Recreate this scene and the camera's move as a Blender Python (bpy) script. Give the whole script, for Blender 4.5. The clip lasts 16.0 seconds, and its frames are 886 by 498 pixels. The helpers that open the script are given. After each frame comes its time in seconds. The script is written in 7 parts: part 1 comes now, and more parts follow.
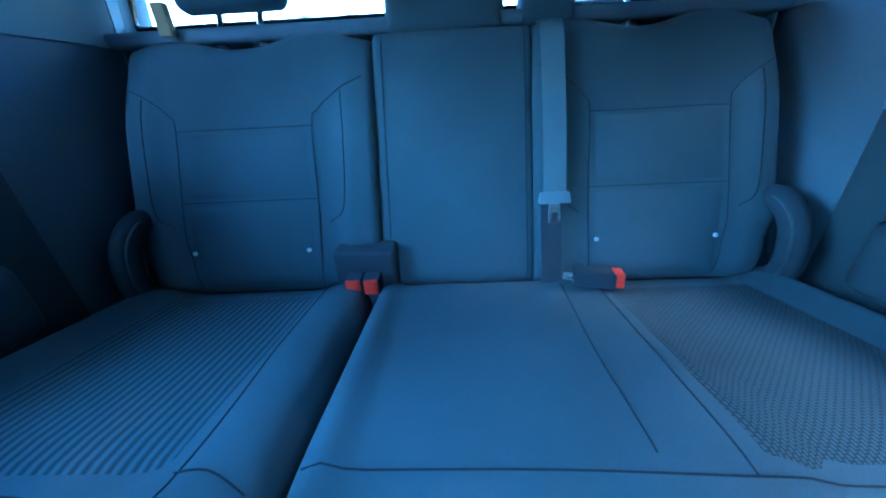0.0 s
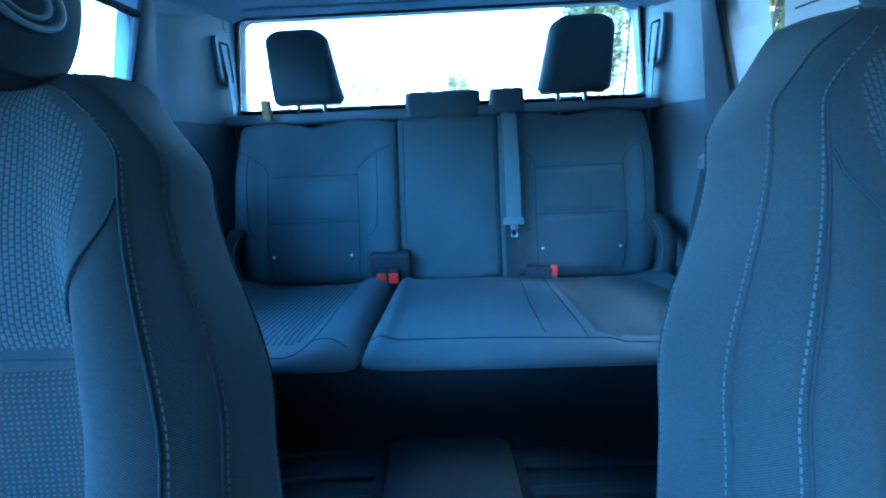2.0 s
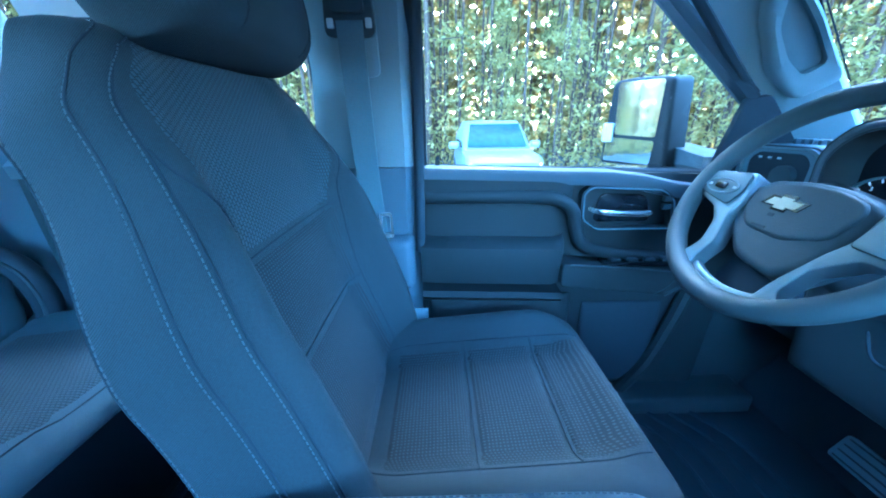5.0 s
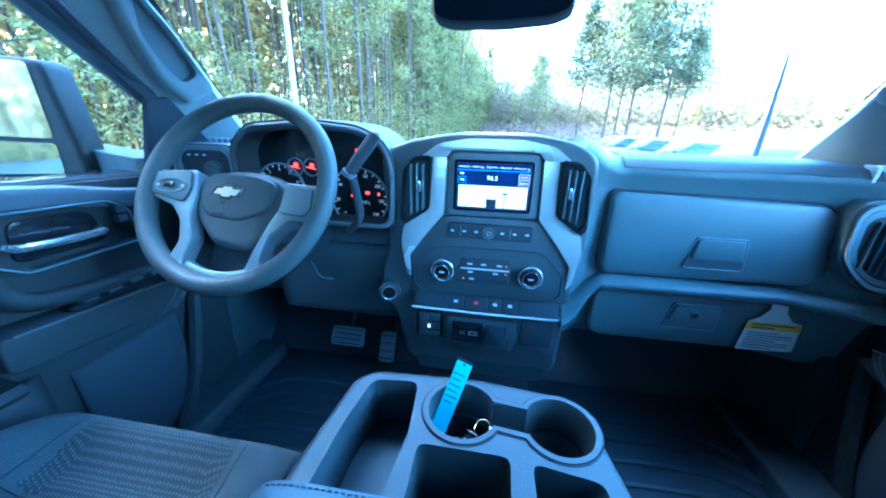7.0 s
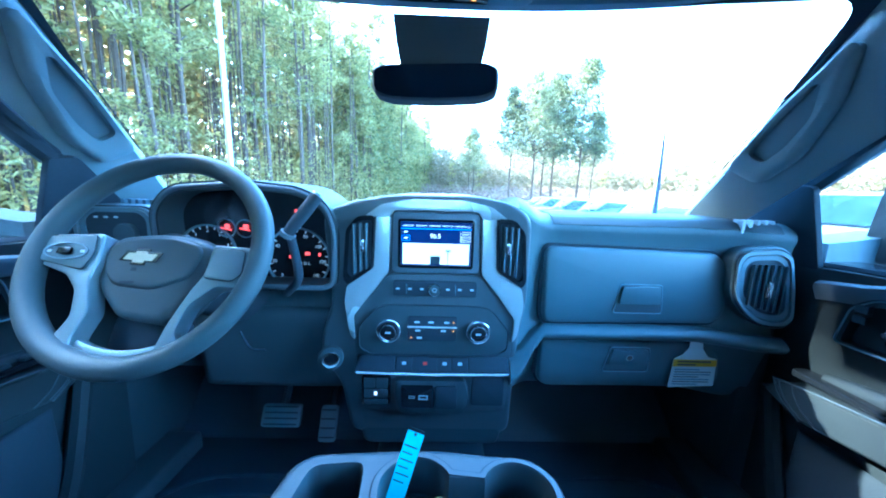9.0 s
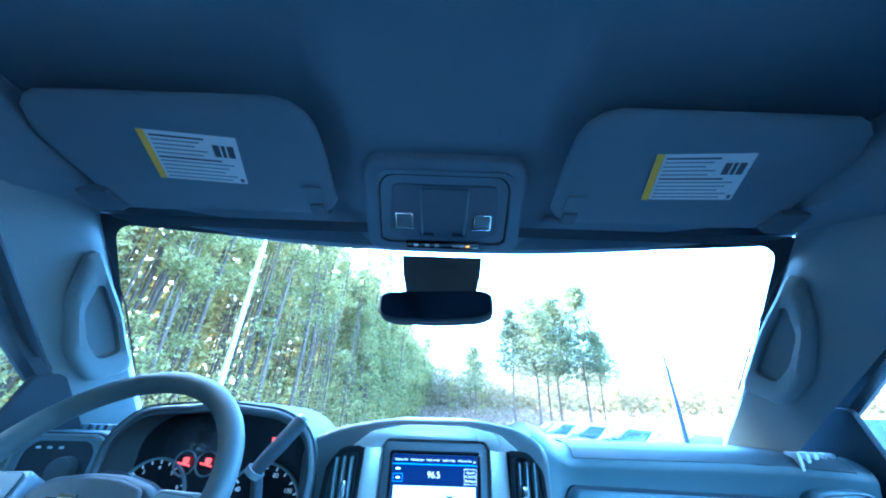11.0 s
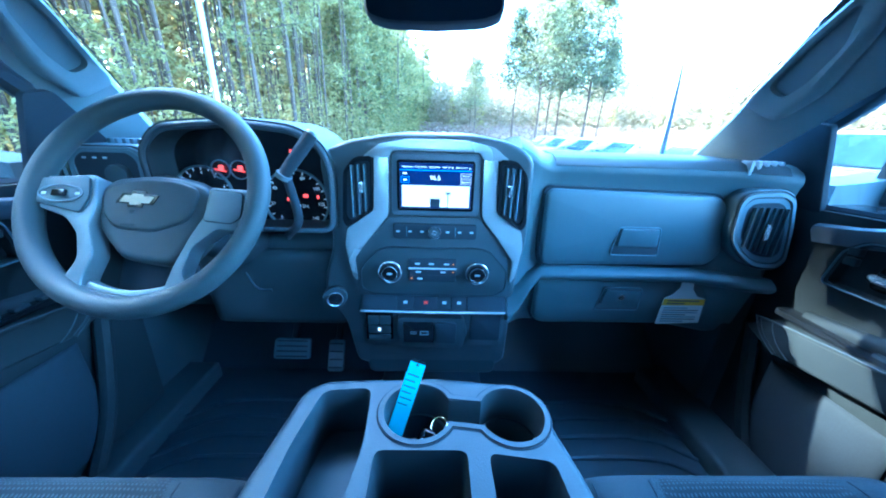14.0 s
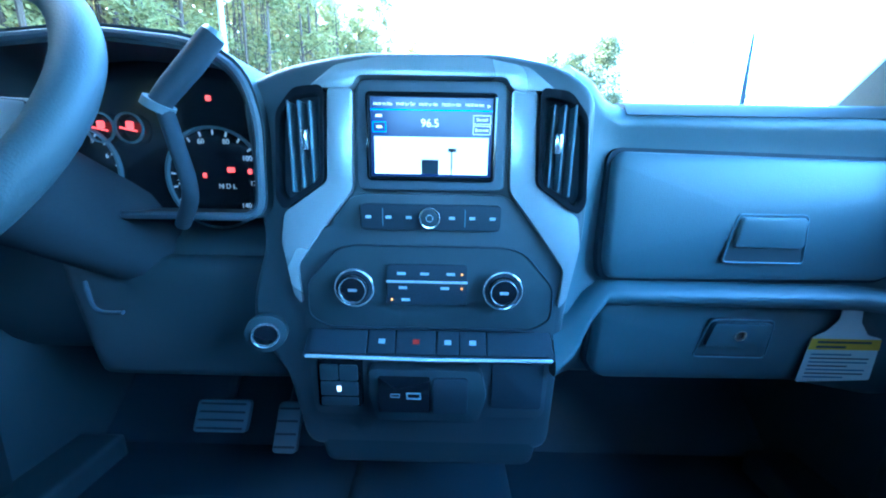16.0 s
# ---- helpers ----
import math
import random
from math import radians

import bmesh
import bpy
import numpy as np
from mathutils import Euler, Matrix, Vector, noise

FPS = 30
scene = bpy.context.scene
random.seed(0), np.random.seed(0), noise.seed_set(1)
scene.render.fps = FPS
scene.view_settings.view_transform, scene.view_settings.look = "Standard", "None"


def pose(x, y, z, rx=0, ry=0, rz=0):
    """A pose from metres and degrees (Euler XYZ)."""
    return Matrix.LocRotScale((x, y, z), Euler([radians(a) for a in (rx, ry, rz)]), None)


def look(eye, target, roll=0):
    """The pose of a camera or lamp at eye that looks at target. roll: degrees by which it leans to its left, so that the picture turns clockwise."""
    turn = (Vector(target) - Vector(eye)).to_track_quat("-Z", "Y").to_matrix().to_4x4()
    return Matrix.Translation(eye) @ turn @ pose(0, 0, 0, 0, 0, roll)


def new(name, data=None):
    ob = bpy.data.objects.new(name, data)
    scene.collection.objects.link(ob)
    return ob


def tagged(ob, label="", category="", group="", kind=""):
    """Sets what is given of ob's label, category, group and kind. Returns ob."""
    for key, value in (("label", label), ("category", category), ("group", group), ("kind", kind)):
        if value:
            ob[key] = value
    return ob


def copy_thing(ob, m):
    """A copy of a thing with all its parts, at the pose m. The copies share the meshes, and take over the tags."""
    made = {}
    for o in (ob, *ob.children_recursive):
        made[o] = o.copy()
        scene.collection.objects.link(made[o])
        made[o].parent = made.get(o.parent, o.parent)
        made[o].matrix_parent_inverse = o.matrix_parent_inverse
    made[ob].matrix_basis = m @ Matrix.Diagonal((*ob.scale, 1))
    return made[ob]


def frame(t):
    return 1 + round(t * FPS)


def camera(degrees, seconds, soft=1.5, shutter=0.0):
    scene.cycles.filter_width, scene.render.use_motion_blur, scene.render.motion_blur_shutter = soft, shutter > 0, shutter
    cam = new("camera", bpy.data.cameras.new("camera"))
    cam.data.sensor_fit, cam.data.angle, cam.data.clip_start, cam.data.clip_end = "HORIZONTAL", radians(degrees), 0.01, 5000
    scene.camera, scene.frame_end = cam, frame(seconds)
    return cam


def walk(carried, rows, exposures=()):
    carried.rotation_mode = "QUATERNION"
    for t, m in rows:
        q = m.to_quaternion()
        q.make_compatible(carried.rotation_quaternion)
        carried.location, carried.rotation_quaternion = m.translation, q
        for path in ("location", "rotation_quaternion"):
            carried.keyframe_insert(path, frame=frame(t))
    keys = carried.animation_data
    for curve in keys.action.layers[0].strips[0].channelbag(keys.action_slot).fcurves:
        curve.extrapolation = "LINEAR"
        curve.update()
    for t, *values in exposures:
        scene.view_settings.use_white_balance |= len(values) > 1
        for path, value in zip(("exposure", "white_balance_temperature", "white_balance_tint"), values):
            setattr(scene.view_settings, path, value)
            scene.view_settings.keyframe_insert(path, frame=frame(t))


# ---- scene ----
# Camera: it turns on one spot over the folded centre console; the eye is the origin, z up, y to the truck's nose.
cam = camera(107.3, 16.0, soft=2.0)
PATH = [
    (0.0, -0.005, -0.390, -0.050, 64.6, 2.7, 178.9), (0.25, -0.003, -0.225, -0.030, 65.9, 2.68, 178.95), (0.5, 0.0, -0.085, -0.012, 67.7, 2.65, 179.0),
    (0.75, 0.0, -0.056, -0.008, 69.0, 2.5, 178.9), (1.0, 0.0, -0.038, -0.004, 70.1, 2.42, 178.85), (1.5, 0.0, -0.010, -0.001, 71.24, 2.40, 178.70),
    (2.0, 0.0, 0.0, 0.0, 71.7, 2.35, 178.74), (2.5, 0.0, 0.0, 0.0, 71.61, 2.31, 176.25),
    (3.0, 0.0, 0.0, 0.0, 71.36, 2.24, 168.77), (3.5, 0.0, 0.0, 0.0, 70.88, 2.2, 156.31),
    (4.0, 0.0, 0.0, 0.0, 70.33, 1.95, 138.95), (4.5, 0.0, 0.0, 0.0, 69.51, 1.5, 116.38),
    (5.0, 0.0, 0.0, 0.0, 68.9, 0.73, 88.96), (5.2, 0.0, 0.0, 0.0, 68.75, 0.41, 77.39),
    (5.5, 0.0, 0.0, 0.0, 68.8, 0.1, 60.6), (6.0, 0.0, 0.0, 0.0, 69.0, -0.55, 38.6),
    (6.5, 0.0, 0.0, 0.0, 69.3, -1.1, 21.4), (7.0, 0.0, 0.0, 0.0, 69.5, -1.45, 8.9),
    (7.3, 0.0, 0.0, 0.0, 69.63, -1.57, 3.87), (7.5, 0.0, 0.0, 0.0, 69.68, -1.65, 1.5),
    (8.0, 0.0, 0.0, 0.0, 69.77, -1.67, -0.97), (8.5, 0.0, 0.0, 0.0, 72.15, -1.66, -0.97),
    (9.0, 0.0, 0.0, 0.0, 79.82, -1.68, -0.95), (9.5, 0.0, 0.0, 0.0, 93.5, -1.7, -0.96),
    (9.7, 0.0, 0.0, 0.0, 99.56, -1.69, -0.94), (10.0, 0.0, 0.0, 0.0, 106.6, -1.7, -0.95),
    (10.5, 0.0, 0.0, 0.0, 114.3, -1.72, -0.96), (11.0, 0.0, 0.0, 0.0, 116.8, -1.72, -0.96),
    (11.5, 0.0, 0.0, 0.0, 114.3, -1.72, -0.96), (11.8, 0.0, 0.0, 0.0, 109.93, -1.72, -0.96),
    (12.0, 0.0, 0.0, 0.0, 106.61, -1.72, -0.96), (12.5, 0.0, 0.0, 0.0, 93.5, -1.67, -0.95),
    (13.0, 0.0, 0.0, 0.0, 79.82, -1.66, -0.95), (13.5, 0.0, 0.0, 0.0, 72.16, -1.68, -0.95),
    (14.0, 0.0, 0.0, 0.0, 69.78, -1.7, -0.96), (14.5, 0.001, 0.029, -0.003, 69.15, -1.76, -0.87),
    (15.0, 0.006, 0.097, -0.035, 69.8, -1.6, -0.40), (15.5, 0.010, 0.208, -0.122, 74.2, -1.52, -0.35),
    (16.0, 0.022, 0.280, -0.175, 78.0, -1.05, 0.70)]
walk(cam, [(t, pose(x, y, z, rx, ry, rz)) for t, x, y, z, rx, ry, rz in PATH],
     exposures=[(0.0, 5.87, 4200, -8), (16.0, 5.87, 4200, -8)])

# Light: a clear sky and a sun behind the wood on the driver's side, so that the truck stands in its shade.
SUN_FROM = Vector((-0.841, 0.164, 0.515)).normalized()
world = bpy.data.worlds.new("sky")
scene.world = world
world.use_nodes = True
wn = world.node_tree.nodes
sky = wn.new("ShaderNodeTexSky")
sky.sky_type, sky.sun_disc = "NISHITA", False
sky.sun_elevation = math.asin(SUN_FROM.z)
sky.sun_rotation = math.atan2(SUN_FROM.x, SUN_FROM.y)
sky.air_density, sky.dust_density, sky.ozone_density = 1.0, 2.6, 1.5
world.node_tree.links.new(sky.outputs[0], wn["Background"].inputs[0])
wn["Background"].inputs[1].default_value = 0.15
sun_data = bpy.data.lights.new("sun", "SUN")
sun_data.energy, sun_data.angle, sun_data.color = 1.5, radians(0.6), (1.0, 0.84, 0.62)
sun = new("sun", sun_data)
sun.matrix_world = look(SUN_FROM * 30, (0, 0, 0))

# ---- materials ----
def material(name, col, rough=0.6, metal=0.0, vary=0.15, scale=30.0, bump=0.0, bscale=300.0, pattern="", col2=None, pscale=1.0,
             spec=0.5, emit=0.0, sheen=0.0, coat=0.0):
    m = bpy.data.materials.new(name)
    m.use_nodes = True
    n, l = m.node_tree.nodes, m.node_tree.links
    b = n["Principled BSDF"]
    b.inputs["Roughness"].default_value, b.inputs["Metallic"].default_value = rough, metal
    b.inputs["Specular IOR Level"].default_value = spec
    b.inputs["Sheen Weight"].default_value = sheen
    b.inputs["Coat Weight"].default_value = coat
    tc = n.new("ShaderNodeTexCoord")
    big, small = n.new("ShaderNodeTexNoise"), n.new("ShaderNodeTexNoise")
    big.inputs["Scale"].default_value, big.inputs["Detail"].default_value = scale * 0.12, 3
    small.inputs["Scale"].default_value, small.inputs["Detail"].default_value = bscale, 2
    for t in (big, small):
        l.new(tc.outputs["Object"], t.inputs["Vector"])
    add = n.new("ShaderNodeMath")
    add.operation = "MULTIPLY_ADD"
    add.inputs[1].default_value = 0.5
    l.new(small.outputs["Fac"], add.inputs[0])
    l.new(big.outputs["Fac"], add.inputs[2])
    ramp = n.new("ShaderNodeMapRange")
    ramp.inputs["From Min"].default_value, ramp.inputs["From Max"].default_value = 0.45, 1.05
    ramp.inputs["To Min"].default_value, ramp.inputs["To Max"].default_value = 1 - vary, 1 + vary
    l.new(add.outputs[0], ramp.inputs["Value"])
    scl = n.new("ShaderNodeVectorMath")
    scl.operation = "SCALE"
    l.new(ramp.outputs[0], scl.inputs["Scale"])
    scl.inputs[0].default_value = col[:3]
    height = small.outputs["Fac"]
    if pattern:
        sep, comb = n.new("ShaderNodeSeparateXYZ"), n.new("ShaderNodeCombineXYZ")
        l.new(tc.outputs["Object"], sep.inputs[0])
        sub = n.new("ShaderNodeMath")
        sub.operation = "SUBTRACT"
        l.new(sep.outputs["Z"], sub.inputs[0])
        l.new(sep.outputs["Y"], sub.inputs[1])
        l.new(sep.outputs["X"], comb.inputs["X"])
        l.new(sub.outputs[0], comb.inputs["Y"])
        mixc = n.new("ShaderNodeMix")
        mixc.data_type = "RGBA"
        mixc.inputs[6].default_value, mixc.inputs[7].default_value = (*col, 1), (*(col2 or col), 1)
        if pattern == "dash":
            t = n.new("ShaderNodeTexBrick")
            t.inputs["Scale"].default_value = 1.0
            t.inputs["Brick Width"].default_value, t.inputs["Row Height"].default_value = 0.0080, 0.0052
            t.inputs["Mortar Size"].default_value, t.inputs["Mortar Smooth"].default_value = 0.0017, 0.8
            turn = n.new("ShaderNodeMapping")
            turn.inputs["Rotation"].default_value = (0, 0, 1.5708)
            l.new(comb.outputs[0], turn.inputs["Vector"])
            l.new(turn.outputs[0], t.inputs["Vector"])
            mr = n.new("ShaderNodeMapRange")
            mr.inputs["To Min"].default_value, mr.inputs["To Max"].default_value = 1, 0
            l.new(t.outputs["Fac"], mr.inputs["Value"])
            fac = mr.outputs[0]
        elif pattern == "rib":
            t = n.new("ShaderNodeTexWave")
            t.wave_type, t.bands_direction = "BANDS", "X"
            t.inputs["Scale"].default_value, t.inputs["Distortion"].default_value = 22 * pscale, 0.6
            t.inputs["Detail"].default_value = 1
            l.new(comb.outputs[0], t.inputs["Vector"])
            fac = t.outputs["Fac"]
        elif pattern == "dot":
            t = n.new("ShaderNodeTexVoronoi")
            t.inputs["Scale"].default_value, t.inputs["Randomness"].default_value = 120 * pscale, 0.12
            l.new(comb.outputs[0], t.inputs["Vector"])
            mr = n.new("ShaderNodeMapRange")
            mr.inputs["From Min"].default_value, mr.inputs["From Max"].default_value = 0.18, 0.34
            mr.inputs["To Min"].default_value, mr.inputs["To Max"].default_value = 1, 0
            l.new(t.outputs["Distance"], mr.inputs["Value"])
            fac = mr.outputs[0]
        else:  # twill
            t = n.new("ShaderNodeTexWave")
            t.wave_type, t.bands_direction = "BANDS", "DIAGONAL"
            t.inputs["Scale"].default_value, t.inputs["Distortion"].default_value = 110 * pscale, 1.5
            l.new(comb.outputs[0], t.inputs["Vector"])
            fac = t.outputs["Fac"]
        l.new(fac, mixc.inputs["Factor"])
        l.new(mixc.outputs[2], scl.inputs[0])
        height = fac
    l.new(scl.outputs[0], b.inputs["Base Color"])
    rr = n.new("ShaderNodeMapRange")
    rr.inputs["To Min"].default_value, rr.inputs["To Max"].default_value = max(0, rough - 0.08), min(1, rough + 0.08)
    l.new(big.outputs["Fac"], rr.inputs["Value"])
    l.new(rr.outputs[0], b.inputs["Roughness"])
    if bump:
        bp = n.new("ShaderNodeBump")
        bp.inputs["Strength"].default_value, bp.inputs["Distance"].default_value = bump, 0.002
        l.new(height, bp.inputs["Height"])
        l.new(bp.outputs[0], b.inputs["Normal"])
    if emit:
        b.inputs["Emission Color"].default_value, b.inputs["Emission Strength"].default_value = (*col, 1), emit
    return m


def pane_material(name, tint):
    m = bpy.data.materials.new(name)
    m.use_nodes = True
    n, l = m.node_tree.nodes, m.node_tree.links
    n.remove(n["Principled BSDF"])
    tr, gl, mix, fr = (n.new("ShaderNodeBsdfTransparent"), n.new("ShaderNodeBsdfGlossy"), n.new("ShaderNodeMixShader"), n.new("ShaderNodeFresnel"))
    tr.inputs[0].default_value = (*tint, 1)
    gl.inputs["Roughness"].default_value = 0.0
    fr.inputs[0].default_value = 1.3
    l.new(fr.outputs[0], mix.inputs[0])
    l.new(tr.outputs[0], mix.inputs[1])
    l.new(gl.outputs[0], mix.inputs[2])
    l.new(mix.outputs[0], n["Material Output"].inputs[0])
    return m


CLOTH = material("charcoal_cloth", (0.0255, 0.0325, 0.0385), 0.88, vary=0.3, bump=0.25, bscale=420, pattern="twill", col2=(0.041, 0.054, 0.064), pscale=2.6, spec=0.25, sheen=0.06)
# The same charcoal, coloured about three times lighter to brighten the dim rear.
CLOTH_REAR_LIT = material("rear_charcoal_cloth_lightened", (0.082, 0.112, 0.136), 0.88, vary=0.2, bump=0.25, bscale=700, pattern="twill", col2=(0.064, 0.089, 0.110), pscale=2.6, spec=0.25, sheen=0.06)
DASH_CLOTH = material("woven_insert_cloth", (0.026, 0.034, 0.041), 0.9, bump=0.4, pattern="dash", col2=(0.070, 0.091, 0.107), spec=0.25, sheen=0.06)
DOT_CLOTH = material("dotted_insert_cloth", (0.023, 0.029, 0.034), 0.9, bump=0.3, pattern="dot", col2=(0.056, 0.070, 0.081), pscale=1.5, spec=0.25, sheen=0.06)
RIB_CLOTH = material("ribbed_insert_cloth", (0.030, 0.045, 0.058), 0.9, bump=0.6, pattern="rib", col2=(0.090, 0.126, 0.150), spec=0.25, sheen=0.06)
SEAM = material("dark_seam", (0.018, 0.027, 0.038), 0.9)
THREAD = material("pale_thread", (0.085, 0.098, 0.110), 0.8)
DARK_THREAD = material("dark_thread", (0.030, 0.040, 0.055), 0.9)
VINYL = material("console_vinyl", (0.104, 0.127, 0.151), 0.55, bump=0.25, bscale=500)
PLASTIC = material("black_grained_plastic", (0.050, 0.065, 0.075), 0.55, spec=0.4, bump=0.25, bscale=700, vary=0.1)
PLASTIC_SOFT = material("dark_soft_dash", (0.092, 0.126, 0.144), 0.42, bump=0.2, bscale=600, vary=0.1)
STACK = material("charcoal_stack", (0.062, 0.077, 0.090), 0.40, bump=0.2, bscale=600, vary=0.1)
FASCIA = material("dark_fascia", (0.112, 0.132, 0.160), 0.42, bump=0.2, bscale=600, vary=0.1)
BRIGHT_RING = material("bright_ring", (0.78, 0.80, 0.82), 0.25, metal=0.25, vary=0.03)
DOOR = material("black_door_moulding", (0.028, 0.035, 0.040), 0.62, spec=0.3, bump=0.25, bscale=600, vary=0.12)
CONSOLE = material("grey_console_moulding", (0.052, 0.066, 0.076), 0.5, bump=0.2, bscale=500, vary=0.1)
PLASTIC_GREY = material("grey_moulded_plastic", (0.165, 0.215, 0.256), 0.5, bump=0.15, bscale=500, vary=0.08)
TRIM = material("pillar_trim", (0.225, 0.278, 0.312), 0.62, bump=0.15, bscale=400, vary=0.08)
TRIM_DARK = material("dark_pillar_trim", (0.107, 0.138, 0.176), 0.6, bump=0.15, bscale=400)
LINER = material("headliner_felt", (0.180, 0.224, 0.274), 0.95, bump=0.3, bscale=900, vary=0.08)
RUBBER = material("rubber_mat", (0.046, 0.064, 0.084), 0.45, bump=0.2, bscale=300)
GLOSS_BLACK = material("gloss_black", (0.012, 0.014, 0.018), 0.15, vary=0.02)
MATT_BLACK = material("matt_black", (0.030, 0.040, 0.054), 0.85)
SILVER = material("satin_silver", (0.52, 0.55, 0.57), 0.26, metal=0.45, vary=0.05, bump=0.03)
CHROME = material("chrome", (0.88, 0.90, 0.92), 0.14, metal=0.85, vary=0.03)
BELT = material("belt_webbing", (0.150, 0.190, 0.218), 0.75, bump=0.3, pattern="twill", col2=(0.141, 0.200, 0.242), pscale=2)
RED = material("red_button", (0.75, 0.05, 0.03), 0.4)
PAPER = material("label_paper", (0.82, 0.83, 0.84), 0.7, vary=0.03)
YELLOW = material("label_yellow", (0.85, 0.55, 0.04), 0.6, vary=0.03)
INK = material("label_ink", (0.08, 0.09, 0.11), 0.7)
CYAN_TAG = material("cyan_tag_card", (0.340, 0.840, 0.950), 0.55, vary=0.05)
CLEAR = pane_material("clear_glass", (0.94, 0.97, 0.97))
WHITE_MARK = material("white_marking", (0.6, 0.64, 0.68), 0.6)
MIRROR = material("mirror_silvering", (0.9, 0.92, 0.93), 0.01, metal=1.0, vary=0.0)
WHEEL_SKIN = material("wheel_skin", (0.060, 0.076, 0.085), 0.58, bump=0.2, bscale=500, vary=0.08)
WHEEL_HUB = material("wheel_hub_skin", (0.054, 0.067, 0.077), 0.5, bump=0.25, bscale=600, vary=0.08)
SPOKE = material("spoke_silver", (0.250, 0.285, 0.312), 0.34, metal=0.5, vary=0.05)
SCREEN_DARK = material("screen_navy", (0.005, 0.01, 0.045), 0.2, emit=0.056)
SCREEN_SKY = material("screen_sky", (0.52, 0.60, 0.66), 0.2, emit=0.048, vary=0.1)
SCREEN_WHITE = material("screen_white", (0.5, 0.55, 0.62), 0.3, emit=0.080)
SCREEN_BLUE = material("screen_blue", (0.03, 0.16, 0.7), 0.3, emit=0.080)
RED_LIT = material("red_lit", (0.9, 0.06, 0.05), 0.4, emit=0.05)
AMBER_LIT = material("amber_lit", (0.9, 0.3, 0.05), 0.4, emit=0.064)
DIAL_WHITE = material("dial_white", (0.6, 0.65, 0.7), 0.5, emit=0.010)


# ---- building helpers ----
PLACES = {}


def thing(name, base, label, category, group="", kind=""):
    ob = new(name)
    ob.location = base
    PLACES[ob] = Matrix.Translation(base)
    return tagged(ob, label, category, group, kind)


def part(name, bm, mat, parent=None, label="", smooth=True):
    bmesh.ops.recalc_face_normals(bm, faces=bm.faces)
    me = bpy.data.meshes.new(name)
    bm.to_mesh(me)
    bm.free()
    me.materials.append(mat)
    if smooth:
        me.shade_smooth()
        me.set_sharp_from_angle(angle=radians(42))
    ob = new(name, me)
    PLACES[ob] = Matrix.Identity(4)
    if parent is not None:
        ob.parent = parent
        ob.matrix_parent_inverse = PLACES[parent].inverted()
    if label:
        ob["label"] = label
    return ob


def solo(name, bm, mat, label, category, group="", kind="", smooth=True):
    return tagged(part(name, bm, mat, None, "", smooth), label, category, group, kind)


def merge(*bms):
    out = bms[0]
    for b in bms[1:]:
        me = bpy.data.meshes.new("tmp")
        b.to_mesh(me)
        b.free()
        out.from_mesh(me)
        bpy.data.meshes.remove(me)
    return out


def bevelled(bm, w, seg=2):
    if w > 0:
        bmesh.ops.bevel(bm, geom=list(bm.edges), offset=w, segments=seg, profile=0.6, affect="EDGES", clamp_overlap=True)
    return bm


def box(x0, x1, y0, y1, z0, z1, bev=0.004, seg=2, m=None):
    bm = bmesh.new()
    bmesh.ops.create_cube(bm, size=1.0, matrix=Matrix.Translation(((x0 + x1) / 2, (y0 + y1) / 2, (z0 + z1) / 2)) @ Matrix.Diagonal((abs(x1 - x0), abs(y1 - y0), abs(z1 - z0), 1)))
    bevelled(bm, bev, seg)
    if m is not None:
        bm.transform(m)
    return bm


def rounded(pts, r, n=4):
    """A polygon with its corners rounded."""
    out = []
    k = len(pts)
    for i in range(k):
        p, a, b = Vector(pts[i]), Vector(pts[i - 1]), Vector(pts[(i + 1) % k])
        d1, d2 = (a - p), (b - p)
        rr = min(r, d1.length * 0.45, d2.length * 0.45)
        s, e = p + d1.normalized() * rr, p + d2.normalized() * rr
        for j in range(n + 1):
            t = j / n
            out.append((s * (1 - t) ** 2 + p * 2 * t * (1 - t) + e * t * t)[:])
    return out


def prism(pts, m, depth, bev=0.002, seg=2):
    """An outline in the local x, y of m, raised along its z."""
    bm = bmesh.new()
    lo = [bm.verts.new((p[0], p[1], 0)) for p in pts]
    hi = [bm.verts.new((p[0], p[1], depth)) for p in pts]
    bm.faces.new(lo)
    top = bm.faces.new(hi)
    k = len(pts)
    for i in range(k):
        bm.faces.new((lo[i], lo[(i + 1) % k], hi[(i + 1) % k], hi[i]))
    bm.normal_update()
    if bev > 0:
        bmesh.ops.bevel(bm, geom=list(top.edges), offset=bev, segments=seg, profile=0.6, affect="EDGES", clamp_overlap=True)
    bm.transform(m)
    return bm


def domed(rim, c, depth, rise, m):
    """An outline raised to a lid whose face bows outwards between its upper and lower edge."""
    half = max(abs(p[1] - c[1]) for p in rim)
    bm = bmesh.new()
    rows = [[bm.verts.new((p[0], p[1], 0)) for p in rim]]
    for r, z in ((1.0, 0.72), (0.985, 0.93), (0.96, 1.0), (0.85, 1.0), (0.70, 1.0), (0.5, 1.0), (0.3, 1.0), (0.1, 1.0)):
        rows.append([bm.verts.new((c[0] + (p[0] - c[0]) * r, c[1] + (p[1] - c[1]) * r, depth * z + rise * (1 - ((p[1] - c[1]) * r / half) ** 2))) for p in rim])
    k = len(rim)
    for a, b in zip(rows, rows[1:]):
        for i in range(k):
            bm.faces.new((a[i], a[(i + 1) % k], b[(i + 1) % k], b[i]))
    bm.faces.new(rows[-1])
    bm.transform(m)
    return bm


